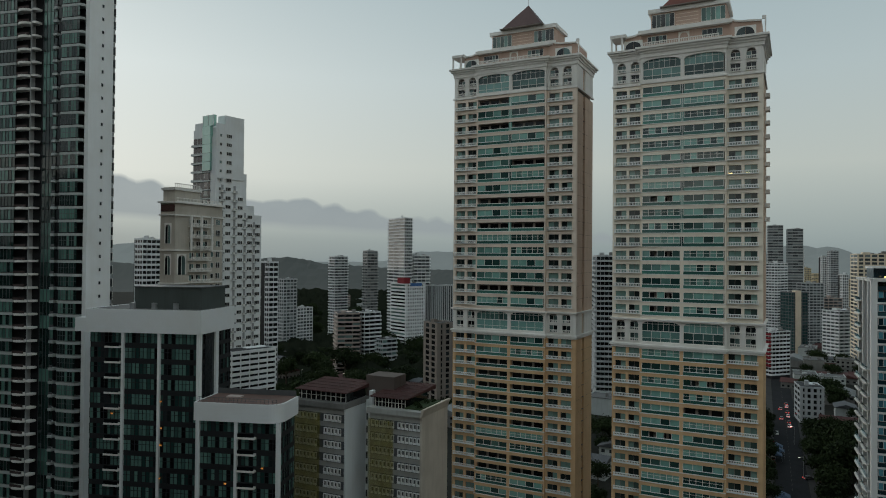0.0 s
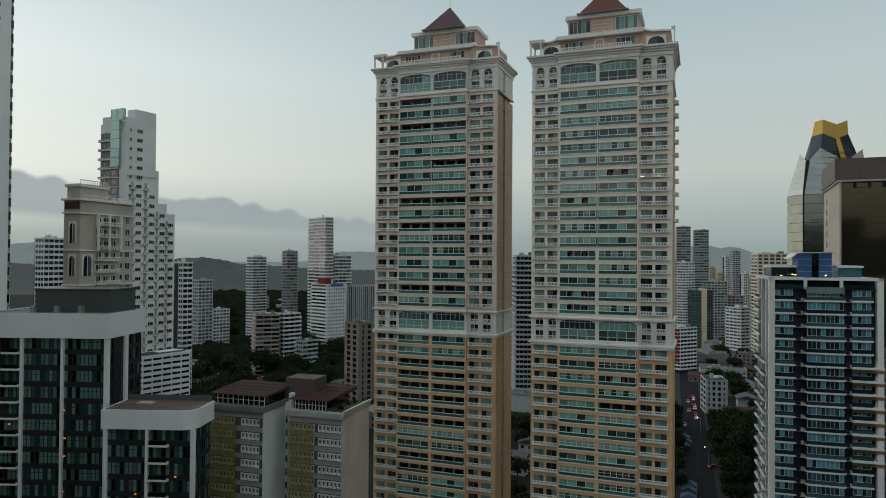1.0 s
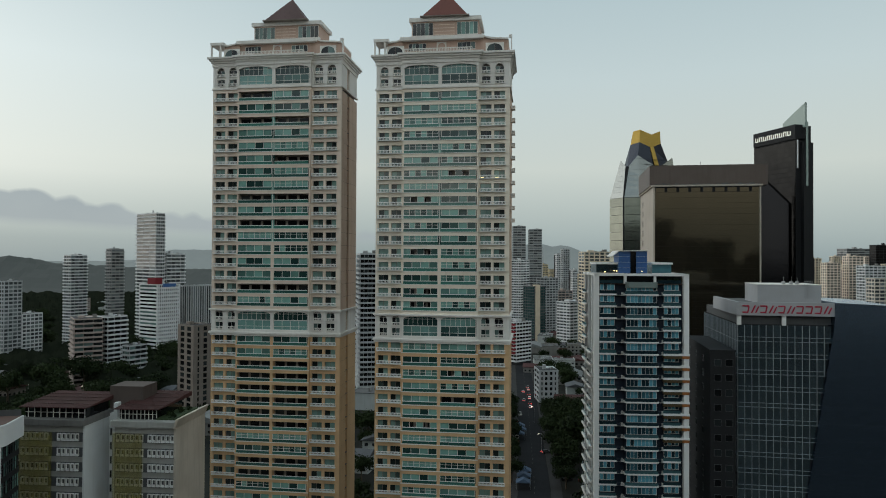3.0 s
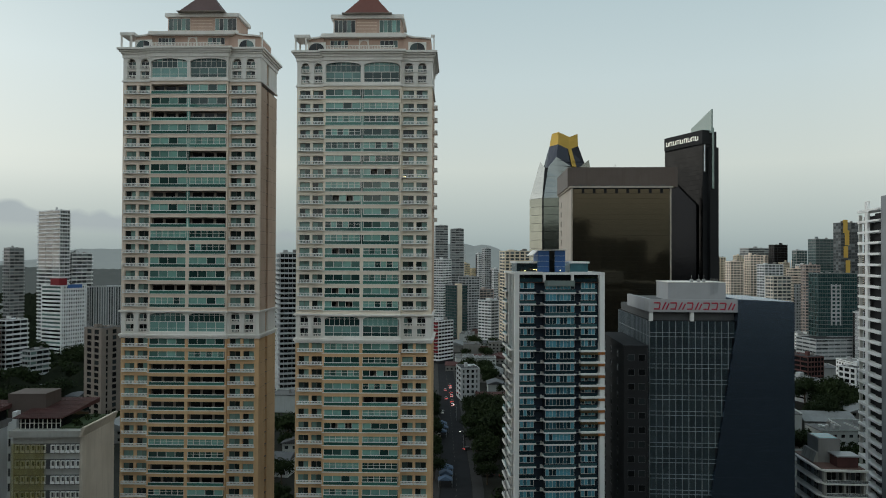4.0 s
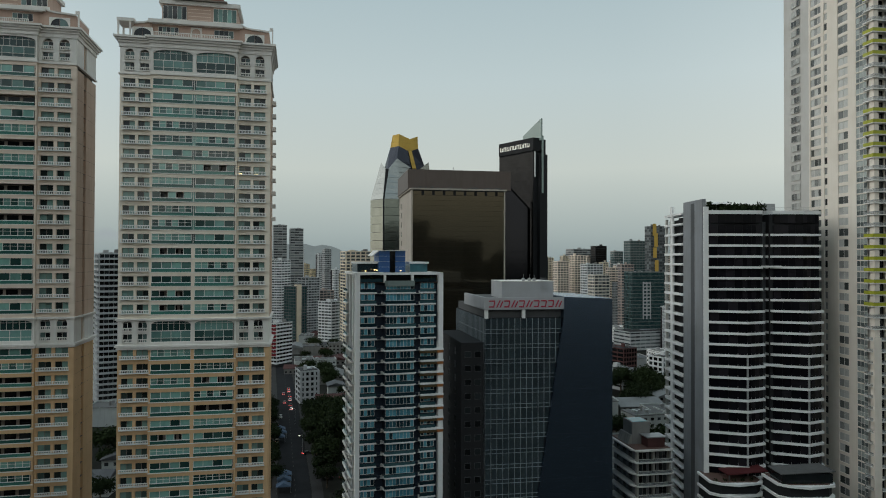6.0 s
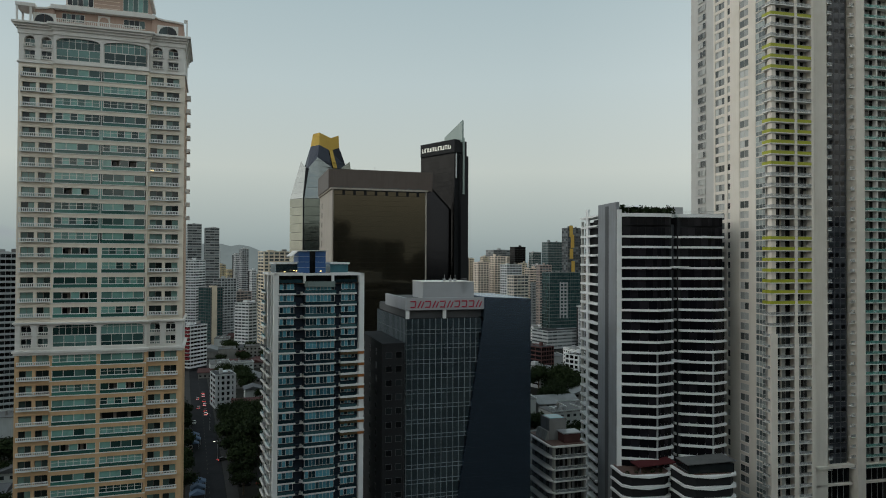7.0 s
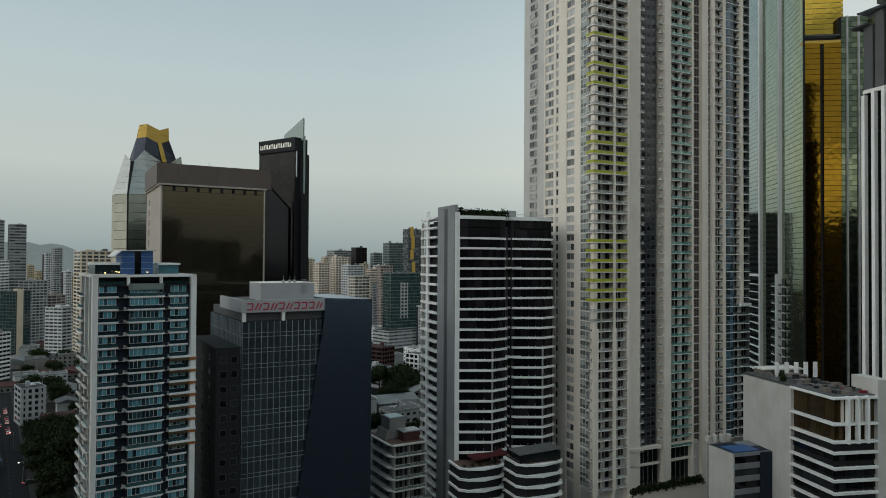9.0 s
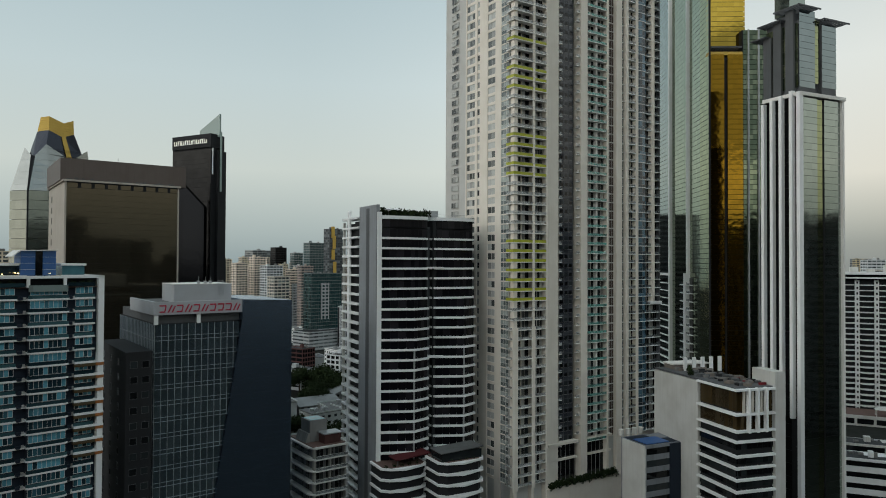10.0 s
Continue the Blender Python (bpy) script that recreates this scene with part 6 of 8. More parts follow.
def cream_block():
    """Ornate block: a narrow left-hand face with tall arches and a long front of balconies."""
    az_b, r, psi, f = -50.75, 198, -94, 3.1
    root = thing("apartment_block", corner_pose(az_b, r, psi), "ornate cream-grey apartment block with arched windows and balconies", "apartment block")
    wl_, w = along(-51.85, az_b, r, psi), along(-47.2, az_b, r, psi + 90)
    top = EYE + r * math.tan(radians(4.55))
    side = left_face(wl_)
    part("shell", Geo().box(0.2, w, 0.2, wl_, 0, top, DRAB), root)
    part("penthouse", Geo().box(w * 0.04, w * 0.55, 1.0, wl_ - 0.4, top, top + 4.4, DRAB), root)
    part("cornice", Geo().box(-0.5, w + 0.4, -0.5, wl_ + 0.4, top, top + 0.5, PALE), root)
    part("upper_cornice", Geo().box(w * 0.02, w * 0.57, 0.6, wl_, top + 3.6, top + 4.2, PALE), root)
    part("red_strip", Geo().box(0.4, wl_ - 0.4, -0.05, 0.3, top - 2.2, top - 0.4, RUST), root, side)
    win, thin = window_mesh(1.7, 1.7, 2, G_WIN, PALE), window_mesh(1.1, 1.5, 1, G_WIN, PALE)
    bal = balustrade_mesh(w * 0.42, 1.0, 1.4, PALE, 0.45)
    for k in range(17):
        z = top - 3.2 - (k + 1) * f
        part("balcony", bal, root, at(w * 0.27, 0.2, z))
        for x in (0.29, 0.43, 0.57):
            part("window", win, root, at(w * x, 0.08, z + 0.5))
        part("window", win, root, at(w * 0.85, 0.08, z + 0.9))
        part("window", thin, root, at(w * 0.74, 0.08, z + 1.0))
        if k > 5:
            part("window", win, root, side @ at(wl_ * 0.3, 0.08, z + 0.9))
            part("window", thin, root, at(w * 0.1, 0.08, z + 1.0))
    arch_part = {}
    for w2 in (1.9, 2.6):
        a = Geo()
        arch_infill(a, 0, w2, 4.2, w2 * 0.5, 5.6, -0.12, 0.02, PALE)
        pane(a, 0, w2 * 0.48, 0, 5.1, -0.02, G_WIN)
        pane(a, w2 * 0.52, w2, 0, 5.1, -0.02, G_WIN)
        arch_part[w2] = a.box(-0.3, 0, -0.12, 0.02, 0, 5.6, PALE).box(w2, w2 + 0.3, -0.12, 0.02, 0, 5.6, PALE).box(w2 * 0.48, w2 * 0.52, -0.1, 0.0, 0, 5.0, PALE).mesh("arched_window")
    for dz in (11.0, 19.5):
        part("arched_window", arch_part[1.9], root, side @ at(wl_ * 0.35, 0.18, top - dz))
    part("arched_window", arch_part[2.6], root, at(w * 0.07, 0.18, top - 19.5))
    for dz in (3.4, 13.0, 22.0):
        part("string_course", Geo().box(-0.25, w + 0.2, -0.2, 0.4, top - dz, top - dz + 0.35, PALE).box(-0.25, 0.4, 0.4, wl_ + 0.2, top - dz, top - dz + 0.35, PALE), root)
    for x in (0.26, 0.47, 0.69):
        part("column", Geo().box(w * x, w * x + 0.5, -1.2, -0.7, top - 13, top - 3.2, PALE), root)
    part("terrace_rail", balustrade_mesh(w - 1, 1.0, 0.1, PALE, 0.5), root, at(0.5, 0, top + 0.5))
    part("upper_rail", balustrade_mesh(w * 0.5, 1.3, 0.1, PALE, 0.6), root, at(w * 0.05, 1.1, top + 4.2))
    return root


cream_block()


def lit_pane(root, m, w=0.45, h=0.3):
    """A lamp-lit patch of window."""
    part("lit_window", Geo().box(0, w, 0, 0.03, 0, h, LIT), root, m, "window patch lit warm orange")


gl_root = [o for o in scene.collection.objects if o.name.startswith("glass_block")]
for x, z in ((16.9, 50.2), (17.1, 44.6), (17.0, 41.0), (5.6, 47.2), (16.8, 34.0), (20.6, 28.4), (16.9, 25.0)):
    lit_pane(gl_root[0], left_face(25.9) @ at(x, 0.02, z))
for x, z in ((6.0, 36.6), (13.6, 40.0)):
    lit_pane(gl_root[1], left_face(17.2) @ at(x, 0.02, z))


# ---- buildings at the right end of the view ----
def bevelled(x0, x1, y0, y1, c):
    return [(x0, y0 + c), (x0 + c, y0), (x1 - c, y0), (x1, y0 + c), (x1, y1), (x0, y1)]


def banded_tower():
    """White balcony bands over black glass, in two shafts, with a grey pillar and an open balcony column beside them."""
    az_b, r, psi, top, f = 31.05, 202, 8, 95.0, 3.02
    root = thing("apartment_tower", corner_pose(az_b, r, psi), "black glass apartment tower ringed by white balcony bands", "apartment tower")
    w1, x2, w2 = along(35.27, az_b, r, psi + 90), along(35.6, az_b, r, psi + 90), along(39.12, az_b, r, psi + 90)
    wl_ = along(28.05, az_b, r, psi)
    wp = along(29.5, az_b, r, psi)
    part("core", Geo().box(0.9, w1 - 0.3, 1.0, 22, 0, top, BLACK), root)
    part("core", Geo().box(x2 + 0.3, w2 - 0.6, 1.0, 22, 0, top, BLACK), root)
    part("core", Geo().box(w1 - 0.3, x2 + 0.3, 3.0, 20, 0, top - 2, DARKGREY), root)
    apex = lambda a, b: a + (b - a) * 0.62
    bow = lambda a, b, out: [(a, 2.0), (a + 1.0, 0.2), (apex(a, b), -out), (b - 0.6, 0.3 - out * 0.45), (b, 2.0), (b, 6), (a, 6)]
    inner = lambda a, b, out: [(a + 0.5, 2.3), (a + 1.4, 0.8), (apex(a, b), 0.6 - out), (b - 1.0, 0.9 - out * 0.45), (b - 0.5, 2.3), (b - 0.5, 5.5), (a + 0.5, 5.5)]
    kinds = {}
    for lower in (0, 1):
        for a, b in ((0, w1), (x2, w2)):
            out = 3.2 if lower else 0.6
            band_m = Geo().prism(bow(a, b, out), 0, 0.62, WHITE).mesh("balcony_band")
            g = Geo()
            ring = inner(a, b, out)
            for (xa, ya), (xb, yb) in zip(ring[:5], ring[1:5]):
                n = 1 if abs(xb - xa) < 2 else 4
                for k in range(n):
                    p, q = (xa + (xb - xa) * (k + 0.02) / n, ya + (yb - ya) * (k + 0.02) / n), (xa + (xb - xa) * (k + 0.98) / n, ya + (yb - ya) * (k + 0.98) / n)
                    g.face([(*p, 0.6), (*q, 0.6), (*q, f), (*p, f)], G_JET)
            kinds[lower, a] = (band_m, g.mesh("glass_storey"), Geo().box(apex(a, b) - 0.2, apex(a, b) + 0.2, 0.3 - out, 0.9, 0.62, f, GREY).mesh("bay_pier"))
    for k in range(29):
        z = top - (k + 1) * f
        lower = 1 if k >= 8 else 0
        for a in (0, x2):
            band_m, glass_m, pier_m = kinds[lower, a]
            if not (k == 0):
                part("balcony_band", band_m, root, at(0, 0, z))
            tagged(part("glass_storey", glass_m, root, at(0, 0, z)), kind="stuff")
            if k >= 13:
                part("bay_pier", pier_m, root, at(0, 0, z))
    for a, b in ((0, w1), (x2, w2)):
        part("roof_band", Geo().prism(bow(a, b, 0.6), top, top + 1.0, WHITE), root)
    for k in (4, 13):
        part("link_balcony", Geo().box(w1 - 0.6, x2 + 3.2, -0.5, 3, 0, 0.5, WHITE), root, at(0, 0, top - (k + 1) * f + 0.3))
    # grey pillar and open balconies on the left-hand side
    side = left_face(wl_)
    part("pillar", Geo().box(-0.4, 0.6, 1.2, wp, 0, top + 4.2, GREYWALL).box(-0.45, -0.35, wp * 0.45, wp * 0.62, 0, top + 3.4, DARKGREY), root, label="grey rendered pillar")
    part("pillar_edge", Geo().box(-0.3, 1.0, 0.4, 0.9, 0, top + 2.0, WHITE), root)
    n_u = wl_ - wp
    shelf = Geo().box(0, n_u, -0.3, 3, 0, 0.7, WHITE).box(n_u * 0.5, n_u, -1.0, -0.3, 0.1, 0.6, WHITE).box(n_u * 0.3, n_u * 0.42, -0.2, 0.4, 0.7, f, WHITE).mesh("open_balcony")
    part("balcony_core", Geo().box(1.4, 10, wp, wl_, 0, top - 0.5, BLACK), root)
    for k in range(31):
        part("open_balcony", shelf, root, side @ at(0, 0, top + 0.6 - k * f))
    part("balcony_edge", Geo().box(0.0, 0.8, wl_ - 0.5, wl_, 0, top, OFFWHITE), root)
    for k in range(16):
        rnd = random.Random(k)
        part("roof_plant_clump", clump(rnd.uniform(1.0, 1.9), 90, k), root, at(1.5 + (w1 - 2.5) * k / 15, rnd.uniform(1.5, 4), top + 1.9))
    g = Geo()
    for x in (4, 6.5):
        g.prism([(x - 1.3, 1.2), (x + 1.3, 1.2), (x + 1.3, 3.6), (x - 1.3, 3.6)], top + 2.9, top + 3.5, WHITE, [(x - 0.1, 2.3), (x + 0.1, 2.3), (x + 0.1, 2.5), (x - 0.1, 2.5)]).box(x - 0.05, x + 0.05, 2.35, 2.45, top + 0.8, top + 2.9, STEEL)
    part("parasol", g, root, label="white terrace parasols")
    part("stair_head", Geo().box(x2 - 1, x2 + 3.6, 4, 10, top, top + 3.2, GREY), root)
    part("railing", Geo().box(x2 + 0.6, w2 - 0.6, 0.5, 0.56, top + 1.8, top + 1.88, STEEL).box(x2 + 0.6, w2 - 0.6, 0.5, 0.56, top + 1.4, top + 1.44, STEEL), root)
    return root, w1, x2, w2


G_JET = glazing("jet_black_glass", (0.006, 0.006, 0.008), (0.022, 0.020, 0.024), 0.35, spec=0.14, rough=0.12)
GREYWALL = paint("grey_pillar_render", (0.27, 0.285, 0.30), dirt=0.3)
tower, w1, x2, w2 = banded_tower()


def podium(az, r, psi, w, deep, top, label, floors, red):
    root = thing("podium_block", corner_pose(az, r, psi), label, "podium building")
    part("core", Geo().prism(bevelled(0.5, w - 0.5, 0.5, deep, 2), 0, top - 0.6, BLACK), root)
    me = Geo().prism([(0, 2), (2, 0), (w * 0.45, -1.6), (w - 1, 0.2), (w, 2), (w, deep), (0, deep)], 0, 0.6, WHITE).mesh("balcony_band")
    for k in range(floors):
        part("balcony_band", me, root, at(0, 0, top - 0.6 - k * 3.1))
    part("deck", Geo().prism(bevelled(0.6, w - 0.6, 0.2, deep, 2), top - 0.3, top + 0.03, TERRACE), root)
    if red:
        part("awning", Geo().frontal([(4.5, 1.6), (w + 1, 2.5), (w + 1, 2.8), (4.5, 1.9)], 1.0, 6.5, AWNING), root, at(0, 0, top), "dull red terrace awning")
        part("awning_post", Geo().box(5, 5.2, 1.2, 1.4, 0, 1.7, DARKGREY).box(w, w + 0.2, 1.2, 1.4, 0, 2.5, DARKGREY), root, at(0, 0, top))
    else:
        part("canopy", Geo().frontal([(0.5, 2.4), (w - 0.5, 3.0), (w - 0.5, 3.2), (0.5, 2.6)], 0.8, 8, ROOFING), root, at(0, 0, top))
        part("canopy_glass", Geo().box(1, w - 1, 1.2, 7.5, -0.1, 2.4, G_DARK), root, at(0, 0, top))
    for k in range(5):
        part("terrace_plant", clump(0.7, 40, k + 40), root, at(1.5 + k * w / 6, 1.4, top + 0.3))
    return root


AWNING = paint("dull_red_canvas", (0.085, 0.016, 0.018), dirt=0.3)
podium(31.5, 194, 8, 14.5, 10, 23.5, "white banded podium with a terrace under a red awning", 6, True)
podium(36.3, 192, 8, 15.0, 10, 25.5, "white banded podium with a grey terrace canopy", 6, False)


def balcony_complex():
    """Very tall pale apartment complex: a window wall, a corner of lime and grey balconies and a long ribbed front."""
    az_b, r, psi, top, f = 42.22, 212, 3, 201.0, 3.0
    root = thing("apartment_tower", corner_pose(az_b, r, psi), "very tall pale apartment tower with lime-green and glass balconies", "apartment tower")
    wl_ = 37.5
    side = left_face(wl_)
    u = lambda y: wl_ - y
    part("core", Geo().box(0.7, 13.0, 0.7, 26, 0, top, GREYSTONE), root)
    part("core", Geo().box(14, 69, 5.5, 26, 0, top, GREYSTONE), root)
    part("core", Geo().box(52.2, 70.2, 2.75, 5.5, 0, top, GREYSTONE), root)
    for y0, y1 in ((6.4, 9.5), (13.5, 17.9), (19.3, 20.6), (25.3, 26.0)):
        part("wall_strip", Geo().box(0.25, 0.8, y0, y1, 0, top, CHALK), root)
    part("chamfer_wall", Geo().prism([(0.25, 26.0), (1.2, 26.0), (2.2, 39.5), (1.2, 39.5)], 0, top, GREYSTONE), root, label="grey rendered chamfer wall")
    chamfer = pose(1.2, 39.5, 0, 0, 0, -90 - math.degrees(math.atan2(0.95, 13.5)))
    wide, mid, small, glass = (window_mesh(a, f - s, n, mat, PALE, transom=h, apron=(s, CHALK)) for a, s, n, mat, h in
                               ((4.0, 0.9, 2, G_BLIND, None), (4.7, 0.9, 3, G_BLIND, None), (1.4, 1.0, 1, G_CURTAIN, None), (4.0, 0.25, 3, G_PALEWIN, 1.2)))
    grey_win = window_mesh(4.6, 1.9, 3, G_CURTAIN, GREYSTONE)
    lime = {51 - k for k in (0, 3, 4, 5, 10, 11, 12, 13, 14, 21, 22, 23, 24, 25, 26, 27)}
    bal = {}
    for kind, mat in (("lime", LIME), ("grey", G_RAIL)):
        g = Geo()
        g.box(-0.9, 13.1, -1.32, 0.6, 0, 0.26, PALE).box(-0.9, 0.4, 0.6, 2.4, 0, 0.26, PALE)
        top_r = 1.15 if kind == "lime" else 0.98
        g.box(-0.88, 6.9, -1.28, -1.2, 0.26, top_r, mat).box(7.9, 13.05, -1.28, -1.2, 0.26, top_r, mat).box(-0.88, -0.8, -1.2, 2.35, 0.26, top_r, mat).box(-0.9, 13.06, -1.3, -1.24, top_r, top_r + 0.06, STEEL)
        bal[kind] = g.mesh("balcony")
    g = Geo()
    for a, b, glass_ in ((0.8, 2.0, G_CURTAIN), (2.1, 3.4, G_DARK), (3.6, 5.2, G_CURTAIN), (5.3, 6.8, G_DARK), (8.0, 9.1, G_DARK), (9.2, 10.2, G_CURTAIN), (10.4, 11.4, G_DARK), (11.5, 12.4, G_CURTAIN)):
        pane(g, a, b, 0.2, f, 0.65, glass_)
    doors = g.box(6.9, 7.9, -1.2, 0.7, 0.2, f, CHALK).box(3.42, 3.58, 0.1, 0.7, 0.2, f, CHALK).mesh("balcony_doors")
    # long front: what stands in each strip, from the corner along
    slab_s = Geo().box(0, 1.5, -0.6, 0.5, 0, 0.2, PALE).box(0, 1.5, -0.58, -0.52, 0.2, 1.0, G_RAIL).mesh("small_balcony")
    g = Geo()
    for k in range(3):
        pane(g, 0.2 + k * 2.0, 2.0 + k * 2.0, 0.1, 1.3, 0.0, G_DUSK)
        pane(g, 0.2 + k * 2.0, 2.0 + k * 2.0, 1.4, f, 0.0, G_DUSK)
        g.box(2.0 + k * 2.0, 2.2 + k * 2.0, -0.05, 0.1, 0, f, DARKGREY)
        g.box(0.5 + k * 2.0, 1.7 + k * 2.0, -0.04, 0.05, 1.55, 2.6, G_DARK)
    dark_strip = g.box(0, 6.2, 0.02, 0.2, 0, 0.1, DARKGREY).mesh("dark_window")
    teal = Geo().box(0, 9.2, -1.1, 0.6, 0, 0.2, PALE).box(0.05, 9.15, -1.08, -1.0, 0.2, 0.98, G_TEAL).box(4.4, 4.7, -0.9, 0.6, 0.2, f, PALE)
    for a, glass_ in ((0.2, G_DARK), (1.6, G_CURTAIN), (3.0, G_DARK), (4.9, G_DARK), (6.3, G_DARK), (7.7, G_CURTAIN)):
        pane(teal, a, a + 1.3, 0.2, f, 0.55, glass_)
        teal.box(a - 0.08, a, 0.45, 0.6, 0.2, f, PALE)
    teal = teal.mesh("teal_balcony")
    slats = Geo().box(0, 2.7, -0.25, 0.5, 0, 0.16, PALE)
    for k in range(3):
        slats.box(0.1 + k * 0.9, 0.75 + k * 0.9, 0.0, 0.1, 0.3, f - 0.15, BROWNSLAT)
    slats = slats.mesh("slatted_window")
    narrow = Geo().box(0, 1.7, -0.3, 0.6, 0, 0.18, PALE)
    pane(narrow, 0.1, 0.8, 0.2, f, 0.3, G_DARK)
    pane(narrow, 0.9, 1.6, 0.2, f, 0.3, G_DUSK)
    narrow = narrow.mesh("narrow_window")
    slim = Geo().box(0, 3.8, -0.9, 0.6, 0, 0.24, WHITE).box(0.05, 3.75, -0.88, -0.82, 0.24, 1.05, G_SMOKE)
    for a, glass_ in ((0.1, G_DARK), (1.4, G_CURTAIN), (2.6, G_DARK)):
        pane(slim, a, a + 1.1, 0.24, f, 0.55, glass_)
        slim.box(a + 1.1, a + 1.2, 0.2, 0.6, 0.24, f, CHALK)
    slim = slim.mesh("balcony")
    blue = Geo().prism([(0, 0.6), (0, -0.7), (1.1, -1.25), (3.6, -1.25), (4.8, -0.8), (4.8, 0.6)], 0, 0.24, WHITE)
    for a, b in (((0.05, -0.5), (1.1, -1.05)), ((1.1, -1.05), (2.3, -1.05)), ((2.35, -1.05), (3.6, -1.05)), ((3.6, -1.05), (4.75, -0.6))):
        blue.face([(*a, 0.24), (*b, 0.24), (*b, 1.2), (*a, 1.2)], G_BAY)
        blue.face([(*a, 1.28), (*b, 1.28), (*b, f), (*a, f)], G_BAY)
    blue = blue.mesh("blue_bay")
    end_b = Geo().prism([(0, 0.6), (0, -0.8), (3.2, -1.15), (7.1, -1.0), (7.1, 0.6)], 0, 0.24, WHITE)
    end_b.box(0.1, 3.1, -0.78, -0.7, 0.24, 1.1, G_SMOKE).box(3.4, 7.0, -0.95, -0.88, 0.24, 1.1, G_SMOKE)
    for a, glass_ in ((0.1, G_DARK), (1.4, G_DARK), (3.4, G_CURTAIN), (4.6, G_DARK), (5.8, G_DARK)):
        pane(end_b, a, a + 1.1, 0.24, f, 0.5, glass_)
    end_b = end_b.mesh("balcony")
    for k in range(67):
        z = k * f - 2.0
        if k >= 5:
            for y, me, dz in ((13.5, wide, 0.9), (25.3, mid, 0.9), (19.3, small, 1.0), (6.4, glass, 0.25)):
                part("window", me, root, side @ at(u(y), 0.45 if y > 7 else 0.3, z + dz))
            part("window", grey_win, root, chamfer @ at(4.6, -0.30, z + 0.8))
            part("balcony", bal["lime" if k in lime else "grey"], root, at(0, 0, z), "lime-green balcony front" if k in lime else "")
            tagged(part("balcony_glazing", doors, root, at(0, 0, z)), kind="stuff")
        if k >= 8:
            part("small_balcony", slab_s, root, at(20.4, 2.0, z))
            tagged(part("dark_glazing", dark_strip, root, at(22.0, 3.0, z)), kind="stuff")
            part("small_balcony", slab_s, root, at(28.3, 2.0, z))
            part("teal_balcony", teal, root, at(33.0, 2.0, z))
            part("slatted_window", slats, root, at(44.6, 2.6, z), "brown slatted window strip")
            part("narrow_window", narrow, root, at(50.3, 2.0, z))
            part("balcony", slim, root, at(53.2, 2.0, z))
            part("blue_bay", blue, root, at(58.3, 2.2, z), "blue glass bay with white slab edges")
            part("balcony", end_b, root, at(63.1, 2.0, z))
    piers = ((-0.35, 1.0, -0.95, 0.7), (6.9, 7.9, -1.0, 0.7), (12.5, 13.4, -1.34, 0.7), (16.1, 20.4, 1.6, 4.5), (29.9, 32.8, 0.8, 4.5), (42.2, 43.0, 0.8, 4.5), (47.4, 50.3, 1.3, 4.5), (52.0, 53.2, 0.95, 4.5), (57.0, 58.3, 0.95, 4.5))
    for a, b, y0, y1 in piers:
        part("pier", Geo().box(a, b, y0, y1, 0, top, CHALK), root)
    part("hanging_pier", Geo().box(65.3, 66.5, 0.55, 2.6, 68, top, CHALK), root)
    part("pier_ledge", Geo().box(65.0, 70.3, 0.4, 2.6, 67.2, 68.2, WHITE), root)
    for a, b in ((-0.95, 1.1), (6.7, 8.1), (12.4, 13.42)):
        part("lower_pier", Geo().box(a, b, -1.40, -0.9, 12, 62, CHALK), root)
    part("recess_wall", Geo().box(13.4, 16.1, 2.6, 5, 0, top, GREYSTONE).box(43.0, 47.4, 2.75, 5.5, 0, top, GREYSTONE).box(50.3, 52, 2.8, 5.5, 0, top, DARKGREY).box(69.7, 70.15, 1.1, 2.75, 0, top, DARKGREY), root)
    part("recess_slits", Geo().box(15.6, 15.9, 2.5, 2.62, 0, top, DARKGREY), root)
    g = Geo()
    for a, b in ((16.0, 29.0), (30.0, 45.0)):
        g.box(a, b, 1.0, 6, 22.6, 23.4, CHALK).box(a, b, 1.6, 6, 17.4, 18.0, CHALK)
        g.box(a + 0.3, b - 0.3, 2.6, 5, 3, 22.6, G_DARK)
        for x in range(int(b - a) // 2):
            g.box(a + 0.5 + x * 2.0, a + 0.6 + x * 2.0, 2.5, 2.62, 3, 22.6, GREY)
    tagged(part("base_glazing", g, root), kind="stuff")
    for k in range(28):
        part("hedge", clump(1.3, 80, k + 300), root, at(14.5 + k * 1.08, -1.6, 11.0 + (k % 3) * 0.4), "planted green terrace edge")
    part("base_terrace", Geo().box(13, 46, -2, 6, 0, 10.5, CHALK), root)
    return root


CHALK = paint("chalky_render", (0.82, 0.755, 0.665), dirt=0.18, streak=0.35)
GREYSTONE = paint("grey_rendered_wall", (0.58, 0.57, 0.54), dirt=0.2, streak=0.3)
G_PALEWIN = glazing("pale_curtained_glass", (0.10, 0.12, 0.12), (0.38, 0.42, 0.40), 0.7, spec=0.6)
G_CURTAIN = glazing("curtained_window_glass", (0.028, 0.030, 0.030), (0.46, 0.46, 0.43), 0.72, spec=0.5)
G_BLIND = glazing("blind_hung_glass", (0.07, 0.078, 0.076), (0.55, 0.55, 0.52), 0.82, spec=0.6)
G_BAY = glazing("grey_blue_bay_glass", (0.03, 0.045, 0.055), (0.10, 0.19, 0.25), 0.6, spec=0.7, vary=0.6)
G_SMOKE = rail_glass("smoked_rail_glass", (0.20, 0.23, 0.24), 0.5)
BROWNSLAT = paint("brown_slats", (0.085, 0.06, 0.05), dirt=0.3)
G_RAIL = rail_glass("grey_rail_glass", (0.50, 0.53, 0.52), 0.42)
